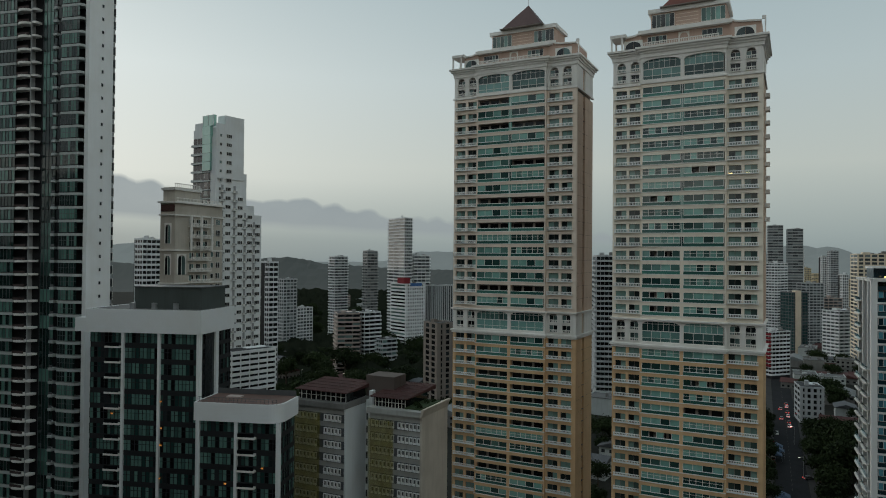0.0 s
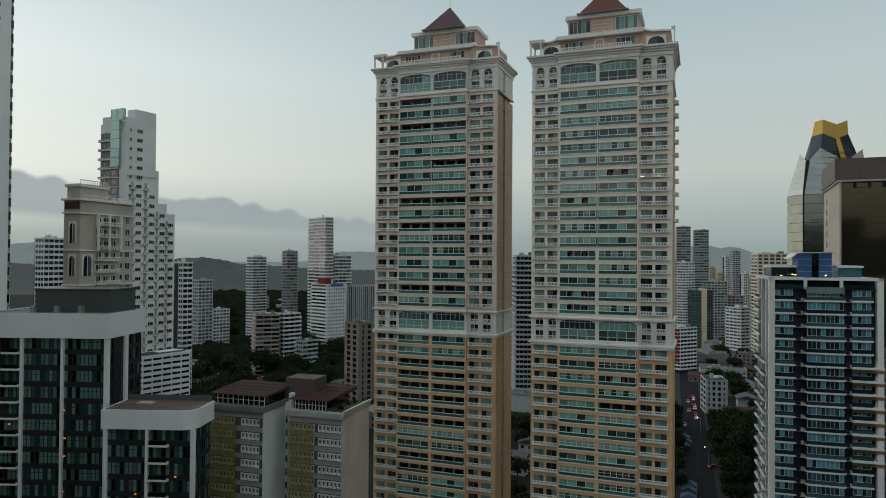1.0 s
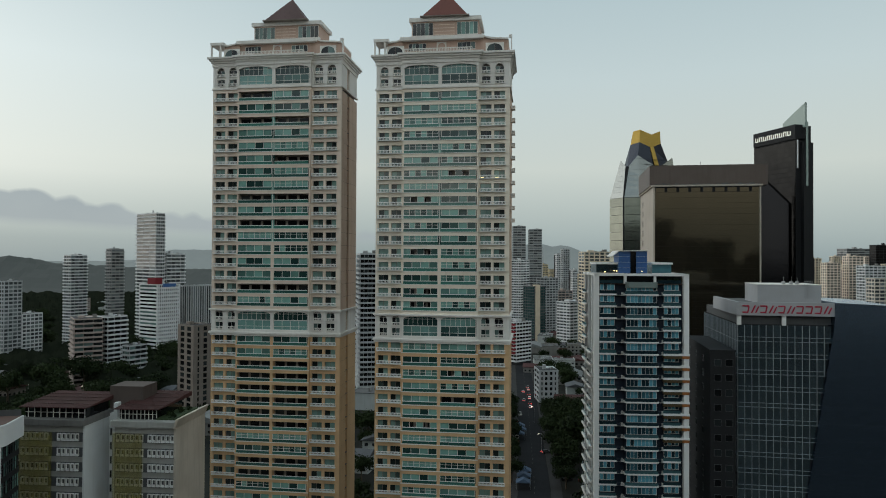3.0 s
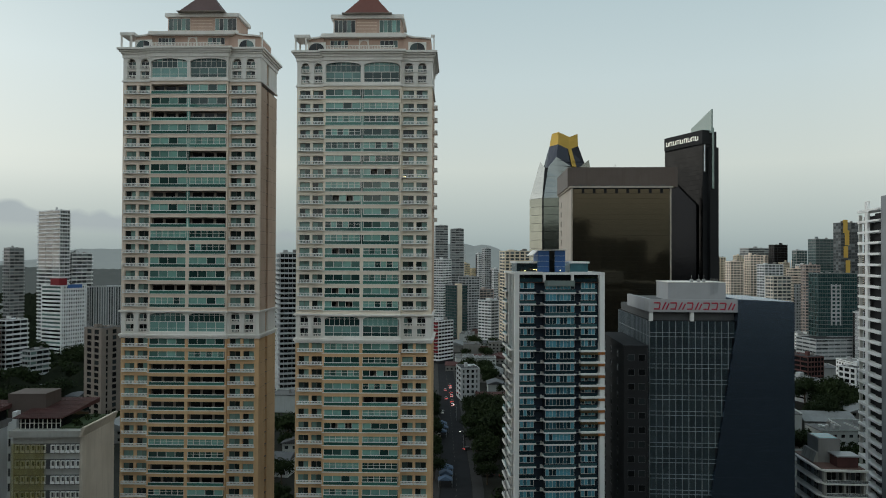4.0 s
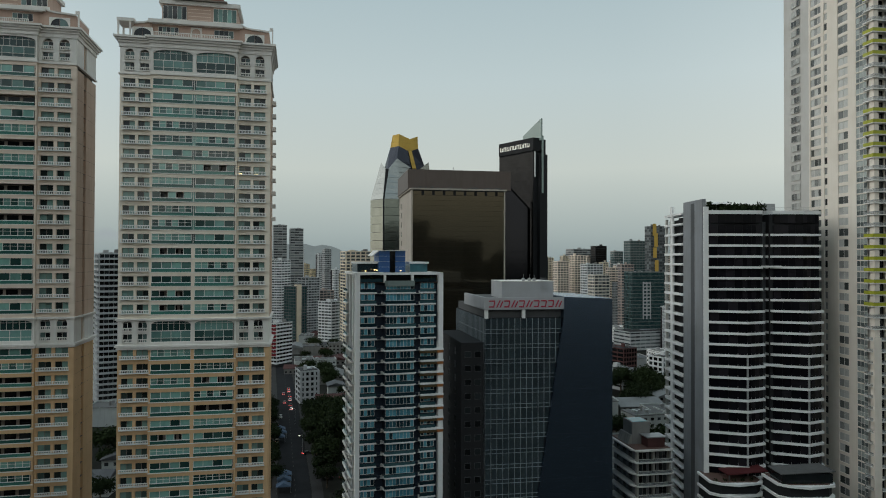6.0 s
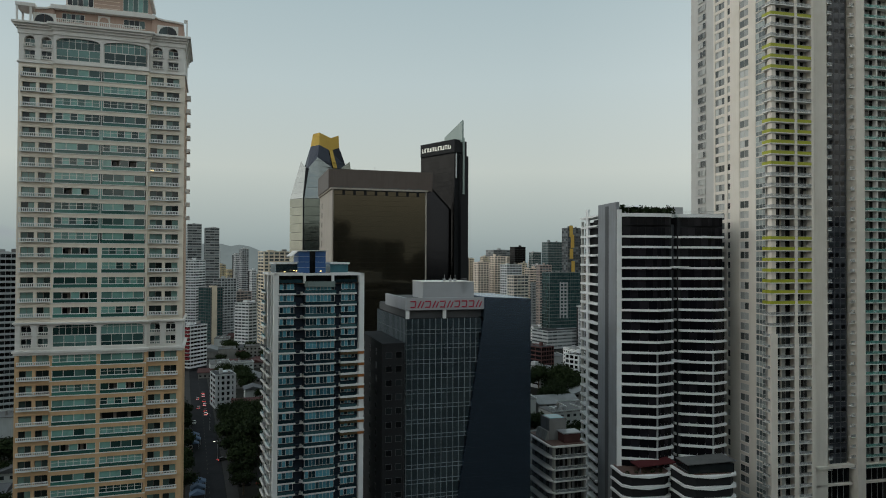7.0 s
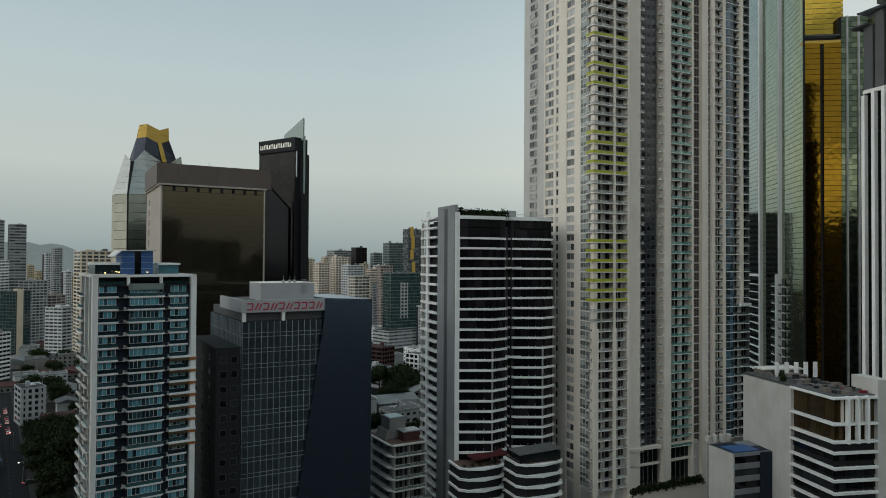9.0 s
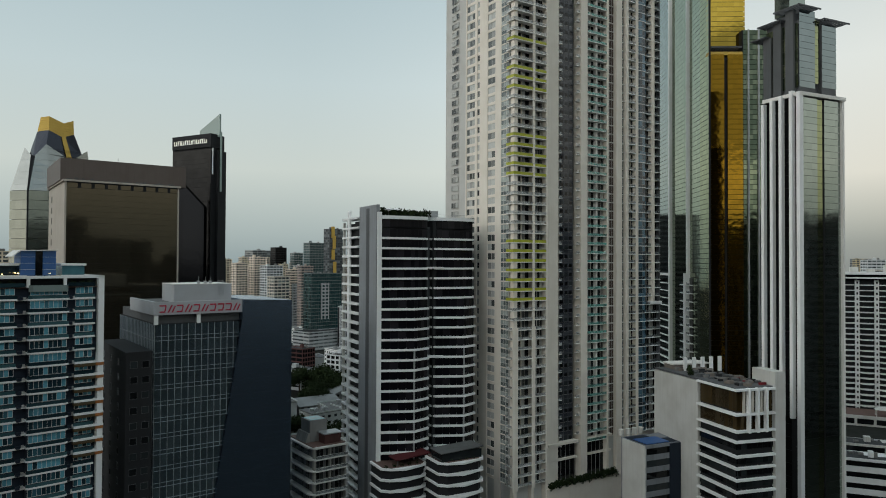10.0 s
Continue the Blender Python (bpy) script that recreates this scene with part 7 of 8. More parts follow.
G_DUSK = glazing("dusky_glass", (0.035, 0.038, 0.046), (0.06, 0.065, 0.075), 0.5, spec=0.5)
balcony_complex()


def mirrored(root, base_m, x0, x1, z0, z1, step, row, glass, name="glazing_band", y=0.0, rows=1, joint=0.15):
    """Rows of flush mirror panes on a face; each storey may hold several rows."""
    n = max(1, round((x1 - x0) / step))
    g = Geo()
    for k in range(n):
        a, b = x0 + (x1 - x0) * k / n, x0 + (x1 - x0) * (k + 1) / n
        for j in range(rows):
            pane(g, a + 0.003, b - 0.003, row * j / rows + joint - 0.02, row * (j + 1) / rows - 0.02, y + 0.004 * ((k * 7 + j * 3) % 3), glass)
    me = g.mesh(name)
    for k in range(int((z1 - z0) / row)):
        tagged(part(name, me, root, base_m @ at(0, 0, z1 - (k + 1) * row)), kind="stuff")


def gold_tower():
    az_b, r, psi, top = 57.72, 262, 38, 215.0
    root = thing("hotel_tower", corner_pose(az_b, r, psi), "tall mirror-glass tower with a gold glass front", "tower")
    wl_ = along(53.6, az_b, r, psi)
    side = left_face(wl_)
    wg, wo = along(60.13, az_b, r, psi + 90), along(62.5, az_b, r, psi + 90)
    part("core", Geo().box(1.0, wg + 1.8, 4.2, wl_, 0, top, BLACK), root)
    part("core", Geo().box(1.0, wg - 0.2, 0.6, 4.2, 0, 156, BLACK), root)
    part("core", Geo().box(wg, wo, 1.2, wl_, 0, 166, BLACK), root)
    fin_a, fin_b, edge_u = (wl_ - along(az, az_b, r, psi) for az in (54.75, 56.08, 56.98))
    mirrored(root, side, 0, fin_a - 0.2, 10, top, 1.6, 3.6, G_SKY, rows=2)
    mirrored(root, side, fin_a + 1.9, fin_b - 0.3, 10, top, 1.8, 3.6, G_SKYGREEN, y=0.5, rows=2)
    mirrored(root, side, fin_b + 1.7, edge_u, 10, top, 1.8, 3.6, G_SKYGREEN, y=0.3, rows=2)
    mirrored(root, side, edge_u + 0.3, wl_ - 0.1, 10, top, 1.8, 3.6, G_OLIVE, y=0.0, rows=2)
    part("dark_edge", Geo().box(wl_ - 0.35, wl_, -0.25, 0.4, 10, top, BLACK), root, side)
    for a in (fin_a, fin_b):
        part("white_fin", Geo().box(a, a + 1.6, -0.7, 0.6, 10, top, WHITE), root, side)
    mirrored(root, Matrix(), 0.1, wg * 0.44, 10, 157, 1.9, 3.6, G_AMBERGOLD, y=0.1, rows=2)
    mirrored(root, Matrix(), wg * 0.54, wg, 10, 157, 1.9, 3.6, G_AMBERGOLD, y=0.1, rows=2)
    part("dark_crease", Geo().prism([(wg * 0.44, 0.05), (wg * 0.49, 1.6), (wg * 0.54, 0.05), (wg * 0.54, 2.5), (wg * 0.44, 2.5)], 10, 155, G_UMBER), root, label="dark bronze crease")
    mirrored(root, at(0, 4), 0, wg + 2.2, 161, top, 1.9, 3.6, G_GOLD, y=-0.2, rows=2)
    part("gold_ledge", Geo().box(0, wg, 0.4, 4, 156.8, 158.0, GOLDMETAL), root)
    g = Geo()
    for k in range(12):
        g.box(0.4 + k * wg / 12.5, 0.7 + k * wg / 12.5, 0.6, 3.8, 159.6, 159.9, DARKGREY)
    part("louvre", g.box(0.2, wg - 0.2, 0.5, 0.8, 159.5, 160.0, DARKGREY), root)
    mirrored(root, Matrix(), wg + 0.4, wo, 10, 166, 1.6, 3.6, G_OLIVEDARK, y=0.9, rows=2)
    for k in range(3):
        x = wg + (wo - wg) * (0.15 + 0.3 * k)
        part("steel_fin", Geo().box(x, x + 0.5, 0.2, 0.9, 10, 166, STEEL), root)
    slab = Geo().box(0.1, fin_a - 0.1, -0.8, 0.3, 0, 0.24, WHITE).box(fin_a - 0.12, fin_a, -0.6, 0.3, 0, 3.3, PALE).mesh("balcony")
    broad = Geo().prism([(fin_b - 6.2, 0.4), (fin_b - 6.2, -0.8), (fin_b - 5.2, -1.5), (fin_b - 0.1, -1.5), (fin_b - 0.1, 0.4)], 0, 0.34, WHITE).box(fin_b - 5.2, fin_b - 0.1, -1.42, -1.34, 0.34, 1.25, G_SMOKE)
    broad.box(fin_b + 1.7, fin_b + 5.4, -1.3, 0.4, 0, 0.34, WHITE).box(fin_b + 1.7, fin_b + 5.3, -1.25, -1.17, 0.34, 1.25, G_SMOKE).box(fin_b - 6.0, fin_b - 0.1, 0.35, 0.45, 0.34, 3.0, G_DARK).box(fin_b + 1.7, fin_b + 5.3, 0.1, 0.25, 0.34, 3.0, G_DARK)
    broad = broad.mesh("balcony")
    for k in range(17):
        part("balcony", slab, root, side @ at(0, 0, 22 + k * 3.2))
        part("balcony", broad, root, side @ at(0, 0, 22 + k * 3.2))
    part("fin_face", Geo().box(fin_b, fin_b + 1.6, -1.75, -0.7, 10, 78, WHITE), root, side)
    part("balcony_cap", Geo().box(0.1, fin_a, -0.9, 0.3, 76.6, 77.6, WHITE), root, side)
    part("podium", Geo().box(-6, wo, -3, wl_, 0, 34, BROWNWALL), root)
    return root


G_SKYGREEN = glazing("pale_green_mirror_glass", (0.25, 0.30, 0.205), (0.29, 0.335, 0.235), 0.5, metal=1.0, rough=0.06, wave=0.02)
G_AMBERGOLD = glazing("amber_gold_mirror_glass", (0.32, 0.175, 0.018), (0.36, 0.195, 0.02), 0.5, metal=1.0, rough=0.07, wave=0.035)
G_UMBER = glazing("umber_glass", (0.05, 0.028, 0.01), (0.07, 0.04, 0.015), 0.5, metal=0.6, rough=0.15)
G_OLIVEDARK = glazing("dark_olive_mirror_glass", (0.12, 0.15, 0.10), (0.24, 0.27, 0.18), 0.5, metal=1.0, rough=0.06, wave=0.02)
gold_tower()


def finned_tower():
    az_b, r, psi, mid, top = 63.95, 215, 12, 129.6, 153.5
    root = thing("office_tower", corner_pose(az_b, r, psi), "mirror-glass tower with white fins and flat louvred canopies", "tower")
    wl_, wr = along(61.5, az_b, r, psi), along(66.75, az_b, r, psi + 90)
    side = left_face(wl_)
    part("core", Geo().box(0.4, wr - 0.3, 1.2, wl_, 0, mid, BLACK), root)
    part("core", Geo().box(1.3, wr - 1.5, 2.2, wl_ - 0.5, mid, top - 1, DARKGREY), root)
    for a, b in ((1.3, wr * 0.42), (wr * 0.58, wr - 1.65)):
        part("pier_core", Geo().box(a, b, 0.9, 2.2, mid, top - 3.2, DARKGREY).box(a - 0.2, b - 0.1, 0.3, 1.2, 0, mid - 1.2, BLACK), root)
    for a in (0.0, 0.25, 0.5, 0.78):
        part("white_fin", Geo().box(wl_ * a, wl_ * a + 1.0, -0.9, 0.5, 38 if a else 0, mid - 1.5 + a * 2.6, WHITE), root, side)
        if a < 0.7:
            mirrored(root, side, wl_ * a + 1.05, wl_ * (a + 0.25), 0, mid - 1, 1.5, 3.7, G_BLACK, y=0.3)
    part("corner_fin", Geo().box(-0.6, 0.9, -0.6, 0.5, 0, mid, WHITE), root)
    part("end_fin", Geo().box(wr - 0.8, wr, -0.5, 0.5, 0, mid - 1, PALE), root)
    mirrored(root, Matrix(), 1.0, wr * 0.42, 0, mid - 1.2, 2.0, 3.7, G_SKY, y=0.2, rows=2, joint=0.09)
    mirrored(root, Matrix(), wr * 0.44, wr * 0.56, 0, mid - 1.2, 1.4, 3.7, G_OLIVE, y=0.5, rows=2, joint=0.09)
    mirrored(root, Matrix(), wr * 0.58, wr - 0.9, 0, mid - 1.2, 2.0, 3.7, G_SKY, y=0.2, rows=2, joint=0.09)
    part("cornice", Geo().box(-0.3, wr + 0.5, -0.7, wl_, mid - 1.0, mid, PALE), root)
    mirrored(root, Matrix(), 1.2, wr * 0.42, mid, top, 2.0, 3.7, G_SKYDARK, y=0.8, rows=2, joint=0.09)
    mirrored(root, Matrix(), wr * 0.44, wr * 0.56, mid, top - 2, 1.4, 3.7, G_OLIVE, y=1.4, rows=2, joint=0.09)
    mirrored(root, Matrix(), wr * 0.58, wr - 1.6, mid, top - 3, 2.0, 3.7, G_SKYDARK, y=0.8, rows=2, joint=0.09)
    for a, h in ((0.0, -6.0), (0.28, -2.0), (0.62, 0.0)):
        part("upper_pier", Geo().box(wl_ * a, wl_ * (a + 0.22), 0.2, 1.2, mid, top + h, DARKGREY), root, side)
    mirrored(root, side, 0.6, wl_ - 1, mid, top - 4, 1.6, 3.7, G_OLIVEDARK, y=0.85)
    for x0, x1, y0, y1, z in ((-1.5, wr * 0.42, -1.2, 7, top), (wr * 0.5, wr + 2.0, -1.0, 6, top - 2.4), (-1.4, 5, 5, wl_ + 0.6, top - 2.5), (-1.4, 4, wl_ - 2, wl_ + 3, top - 6)):
        g = Geo()
        for k in range(9):
            g.box(x0 + (x1 - x0) * k / 9, x0 + (x1 - x0) * k / 9 + 0.25, y0, y1, z, z + 0.35, DARKGREY)
        g.box(x0, x1, y0, y0 + 0.25, z - 0.02, z + 0.4, DARKGREY).box(x0, x1, y1, y1 + 0.25, z - 0.02, z + 0.4, DARKGREY)
        part("louvred_canopy", g, root, label="dark louvred roof canopy")
    part("roof_mast_box", Geo().box(2.5, 9, 5, 10, top, top + 11, G_SKY), root)
    return root


G_SKYDARK = glazing("grey_mirror_glass", (0.20, 0.245, 0.255), (0.22, 0.265, 0.275), 0.5, metal=1.0, rough=0.07, wave=0.02)
finned_tower()


def hotel_block():
    az_b, r, psi, top, f = 59.6, 190, 20, 49.5, 3.3
    root = thing("hotel_block", corner_pose(az_b, r, psi), "white banded hotel block with a columned top gallery", "hotel")
    wl_, wall_end, wr = along(56.84, az_b, r, psi), along(53.6, az_b, r, psi), along(62.2, az_b, r, psi + 90)
    part("core", Geo().box(0.8, wr, 0.8, wl_, 0, top - 0.5, BLACK), root)
    part("blank_wall", Geo().box(-0.2, 12, wl_, wall_end, 0, top - 0.6, GRIMY), root, label="blank white rendered wall stained grey")
    part("end_wall", Geo().box(wr, wr + 3.2, -0.4, 8, 0, top + 3.8, GRIMY), root)
    band_m = Geo().prism([(-0.6, wl_), (-0.6, -0.6), (wr, -0.6), (wr, 0.9), (0.9, 0.9), (0.9, wl_)], 0, 0.55, WHITE).mesh("band")
    g = Geo()
    side = left_face(wl_)
    for k in range(7):
        pane(g, wr * k / 7 + 0.03, wr * (k + 1) / 7 - 0.03, 0.75, f, 0.4, G_DARK)
    glass_r = g.mesh("glazing_strip")
    g = Geo()
    for k in range(7):
        pane(g, wl_ * k / 7 + 0.03, wl_ * (k + 1) / 7 - 0.03, 0.75, f, 0.4, G_DARK)
    glass_l = g.mesh("glazing_strip")
    for k in range(12):
        z = top - (13.9 if k == 0 else 14.6 + k * 3.0)
        part("band", band_m, root, at(0, 0, z))
        part("glazing_strip", glass_r, root, at(0, 0, z - 2.5))
        part("glazing_strip", glass_l, root, side @ at(0, 0, z - 2.5))
    for z in (top - 0.75, top - 7.0, top - 11.3):
        part("band", band_m, root, at(0, 0, z))
    g = Geo()
    for k in range(9):
        a, b = 0.5 + (wr - 0.6) * k / 9, 0.45 + (wr - 0.6) * (k + 1) / 9
        pane(g, a, b, 0.6, 5.4, 0.62, G_AMBER)
    gallery_r = g.mesh("gallery_glass")
    g = Geo()
    for k in range(9):
        a, b = 0.1 + (wl_ - 0.6) * k / 9, 0.05 + (wl_ - 0.6) * (k + 1) / 9
        pane(g, a, b, 0.6, 5.4, 0.62, G_AMBER)
    gallery_l = g.mesh("gallery_glass")
    for z in (top - 6.6, top - 12.3):
        tagged(part("gallery_glass", gallery_r, root, at(0, 0, z), "amber glass gallery"), kind="stuff")
        tagged(part("gallery_glass", gallery_l, root, side @ at(0, 0, z), "amber glass gallery"), kind="stuff")
    for x in (wr * 0.27, wr * 0.50, wr * 0.73):
        part("column", Geo().box(x, x + 0.6, -0.9, 0.2, top - 11.4, top, WHITE), root)
        part("fin_wall", Geo().box(x - 0.9, x - 0.3, 0.2, 0.6, top - 6.4, top - 1, BEIGE), root)
    part("roof_deck", Geo().box(0, wr, 0.5, wall_end, top - 0.4, top + 0.1, DARKGREY), root)
    rnd = random.Random(5)
    for k in range(80):
        x, y = rnd.uniform(1, wr - 1), rnd.uniform(1, wall_end - 2)
        part("roof_fitting", Geo().box(x, x + rnd.uniform(0.6, 2), y, y + rnd.uniform(0.6, 2), top, top + rnd.uniform(0.4, 1.2), rnd.choice((DARKGREY, DARKGREY, DARKGREY, BLACK, BLACK, CONCRETE, BROWNWALL, BROWNWALL, BROWNWALL, RED))), root)
    for k in range(5):
        x = 4 + k * 3.0
        part("roof_pylon", Geo().box(x, x + 1.0, wall_end * 0.75, wall_end * 0.75 + 0.6, top - 0.3, top + 4.0, WHITE), root)
    part("roof_bridge", Geo().box(3, wr + 3, wall_end * 0.86, wall_end - 0.5, top - 0.3, top + 1.4, BROWNWALL).box(2.6, wr + 3.4, wall_end * 0.84, wall_end - 0.2, top + 1.4, top + 1.8, PALE), root)
    # round emblem and sign strokes, plain shapes
    part("emblem", Geo().prism(arc(0, 0, 1.3, 0, 345, 20), 0, 0.12, STEEL), root, at(wr * 0.45, -0.65, top - 31) @ pose(0, 0, 0, 90))
    for k in range(6):
        part("sign_bar", Geo().box(wr * 0.3 + k * 1.1, wr * 0.3 + k * 1.1 + 0.8, -0.75, -0.62, top - 36.4, top - (34.2 if k % 2 else 33.6), PALE), root, label="pale sign bar")
    for k in range(5):
        part("terrace_plant", clump(1.0, 60, k + 70), root, at(0.8 + k * 1.5, wall_end * (0.55 + 0.06 * k), top + 0.8))
    return root


G_AMBER = glazing("amber_glass", (0.040, 0.026, 0.010), (0.065, 0.042, 0.016), 0.5, metal=0.3, rough=0.08)
GRIMY = paint("grimy_white_render", (0.60, 0.595, 0.56), dirt=0.3, streak=0.35)
hotel_block()

SLATBAND = paint("grey_slat", (0.24, 0.25, 0.27), dirt=0.4)
low = storeyed("low_building", (51.0, 52.89, 56.2), 200, 30.6, 12, 3.4, SLATBAND, G_DARK, "low stained white building with dark blue slatted front", bays=(1, 1), sill=1.5, pier=0.3, plant=False, core=NAVY)
part("stained_wall", Geo().box(-0.3, 0.2, 0.0, 9.6, 0, 30.5, GRIMY), low, label="stained white blank wall")
part("blue_roof", Geo().box(1.5, 9.5, 1.2, 7, 29.9, 30.72, BLUE), low, label="blue roof-top pool cover")
part("navy_glass", Geo().box(8.6, 13.6, -0.5, 0.0, 0, 30.4, NAVY), low, label="dark blue glazed end bay")
for k in range(4):
    part("roof_tank", Geo().prism(arc(3 + k * 2.4, 14, 0.8, 0, 330, 11), 30, 31.8, OFFWHITE), low)


def scalloped_tower():
    az_b, r, psi, top, f = 66.45, 440, 62, 78.0, 3.0
    root = thing("apartment_tower", corner_pose(az_b, r, psi), "white apartment tower with rounded banded bays over dark glass", "apartment tower")
    w = 46.5
    part("core", Geo().box(0.5, w, 1.6, 20, 0, top - 1, BLACK), root)
    ring = [(-0.5, 18)]
    for k in range(5):
        ring += [(x, y) for x, y in arc(4.2 + k * 9.2, 1.4, 3.9, 200, 340, 7)] + [(8.4 + k * 9.2, 0.9), (9.2 + k * 9.2, 0.9)]
    ring += [(w, 1.5), (w, 18)]
    me = Geo().prism(ring, 0, 0.5, WHITE).mesh("band")
    pier = Geo().box(-0.6, 1.5, -0.3, 1.8, 0, f, WHITE).box(0.1, 0.9, -0.34, -0.3, 1.0, 2.2, G_DARK).mesh("pier")
    for k in range(24):
        z = top - 4.2 - (k + 1) * f
        part("band", me, root, at(0, 0, z))
        for j in range(5):
            part("pier", pier, root, at(8.3 + j * 9.2, 0, z))
    part("roof_band", Geo().box(-1, w + 1, -2.6, 20, top - 1.2, top, WHITE), root)
    part("roof_band", Geo().box(-0.8, w + 1, -2.4, 20, top - 3.4, top - 2.6, WHITE), root)
    part("gallery_glass", Geo().box(-0.3, w, -1.6, 2, top - 4.2, top - 1.2, G_DARK), root)
    for x, h in ((6, 3.0), (14, 2.0), (22, 4.2), (28, 2.4)):
        part("roof_box", Geo().box(x, x + 4, 6, 10, top, top + h, OFFWHITE), root)
    return root


def terrace_podium():
    """Low podium at the tower's foot: a terracotta deck behind a white wall with long slots, and a small canopy."""
    root = thing("podium_block", corner_pose(66.2, 408, 62), "white terrace podium with a terracotta deck and small canopy", "podium building")
    part("deck", Geo().box(0, 52, 0.5, 24, 0, 4.6, TERRACE), root)
    part("front_wall", Geo().box(-0.3, 52, 0, 0.5, 0, 5.4, GRIMY), root)
    for k in range(6):
        part("wall_slot", Geo().box(1.2 + k * 8.4, 8.4 + k * 8.4, -0.1, 0.1, 1.2, 3.8, G_DARK), root)
    canopy = part("canopy", Geo().prism([(18, 4), (30, 4), (30, 10), (18, 10)], 8.0, 8.5, OFFWHITE, [(19, 5), (29, 5), (29, 9), (19, 9)]), root)
    for x in (18.4, 29.2):
        for y in (4.3, 9.3):
            part("canopy_post", Geo().box(x, x + 0.4, y, y + 0.4, 4.6, 8.0, OFFWHITE), canopy)
    part("pool", Geo().box(33, 46, 6, 11, 4.6, 4.75, POOL), root, label="blue-green terrace pool")
    return root


scalloped_tower()
terrace_podium()
storeyed("low_office", (66.3, 66.5, 69.6), 262, 18.0, 58, 3.6, WHITE, G_DARK, "low white banded office block with equipment on its roof", bays=(1, 1), sill=1.9, pier=0.2, depth=10)
storeyed("low_office", (66.2, 66.4, 72), 300, 14.5, 58, 3.6, OFFWHITE, G_DARK, "low white terrace building at the foot of a tower", bays=(1, 2), sill=1.4, pier=0.3, depth=10)


# Stained beige, darkened further: the shadow on the block is put into the colour.
SHADESTAIN = paint("shaded_stained_beige", (0.25, 0.245, 0.225), dirt=0.45, streak=0.9)


def corner_block():
    """Small weathered apartment block with curved corner balconies and a roof-top cube."""
    az_b, r, psi, top, f = 25.71, 200, 0, 29.2, 3.3
    root = thing("apartment_block", corner_pose(az_b, r, psi), "weathered beige apartment block with corner balconies and a roof-top cube", "apartment block")
    wl_, wr = 16.0, 10.6
    part("core", Geo().box(0.9, wr, 0.9, wl_, 0, top - 0.6, DARKGREY), root)
    ring = [(-0.9, wl_), (-0.9, 1.2), (0.6, -1.0), (wr + 0.4, -1.0), (wr + 0.4, 1.0), (1.0, 1.0), (1.0, wl_)]
    band_m = Geo().prism(ring, 0.3, 0.72, GRIMY).mesh("balcony_band")
    rail_m = Geo().box(0.7, wr + 0.3, -0.95, -0.88, 0, 0.75, G_SMOKE).box(0.7, wr + 0.3, -0.97, -0.86, 0.75, 0.81, GRIMY).mesh("balcony_rail")
    win = window_mesh(2.4, 2.3, 2, G_DARK, SHADESTAIN)
    for k in range(8):
        z = top - 1.0 - k * f
        part("balcony_band", band_m, root, at(0, 0, z))
        if k:
            part("balcony_rail", rail_m, root, at(0, 0, z + 0.72))
            for x in (1.5, 4.5, 7.5):
                part("window", win, root, at(x, 0.8, z + 0.8))
            for y in (2, 6, 10):
                part("window", win, root, left_face(wl_) @ at(y, 0.8, z + 0.8))
            for x in (0.4, wr * 0.5, wr - 0.4):
                part("pier", Geo().box(x, x + 0.5, -0.4, 0.9, z + 0.72, z + f + 0.3, SHADESTAIN), root)
    part("roof_cube", Geo().box(1.5, 7.0, 5, 11, top, top + 6.2, CONCRETE).box(1.9, 6.6, 5.4, 10.6, top + 6.2, top + 6.3, POOL), root, label="grey concrete roof-top cube with an open tank")
    part("roof_room", Geo().box(4.2, 9.4, 0.8, 4.6, top, top + 2.7, RUST).box(3.9, 9.8, 0.4, 5.0, top + 2.7, top + 3.0, STEEL), root, label="red roof-top room with a tin roof")
    part("deck", Geo().box(0, wr, 0, wl_, top - 0.3, top - 0.05, TERRACE), root)
    part("sloped_wall", Geo().frontal([(0.2, 0), (1.6, 0), (1.6, 2.6), (1.0, 2.6)], 5, 12, SHADESTAIN), root, at(0, 0, top))
    return root


corner_block()


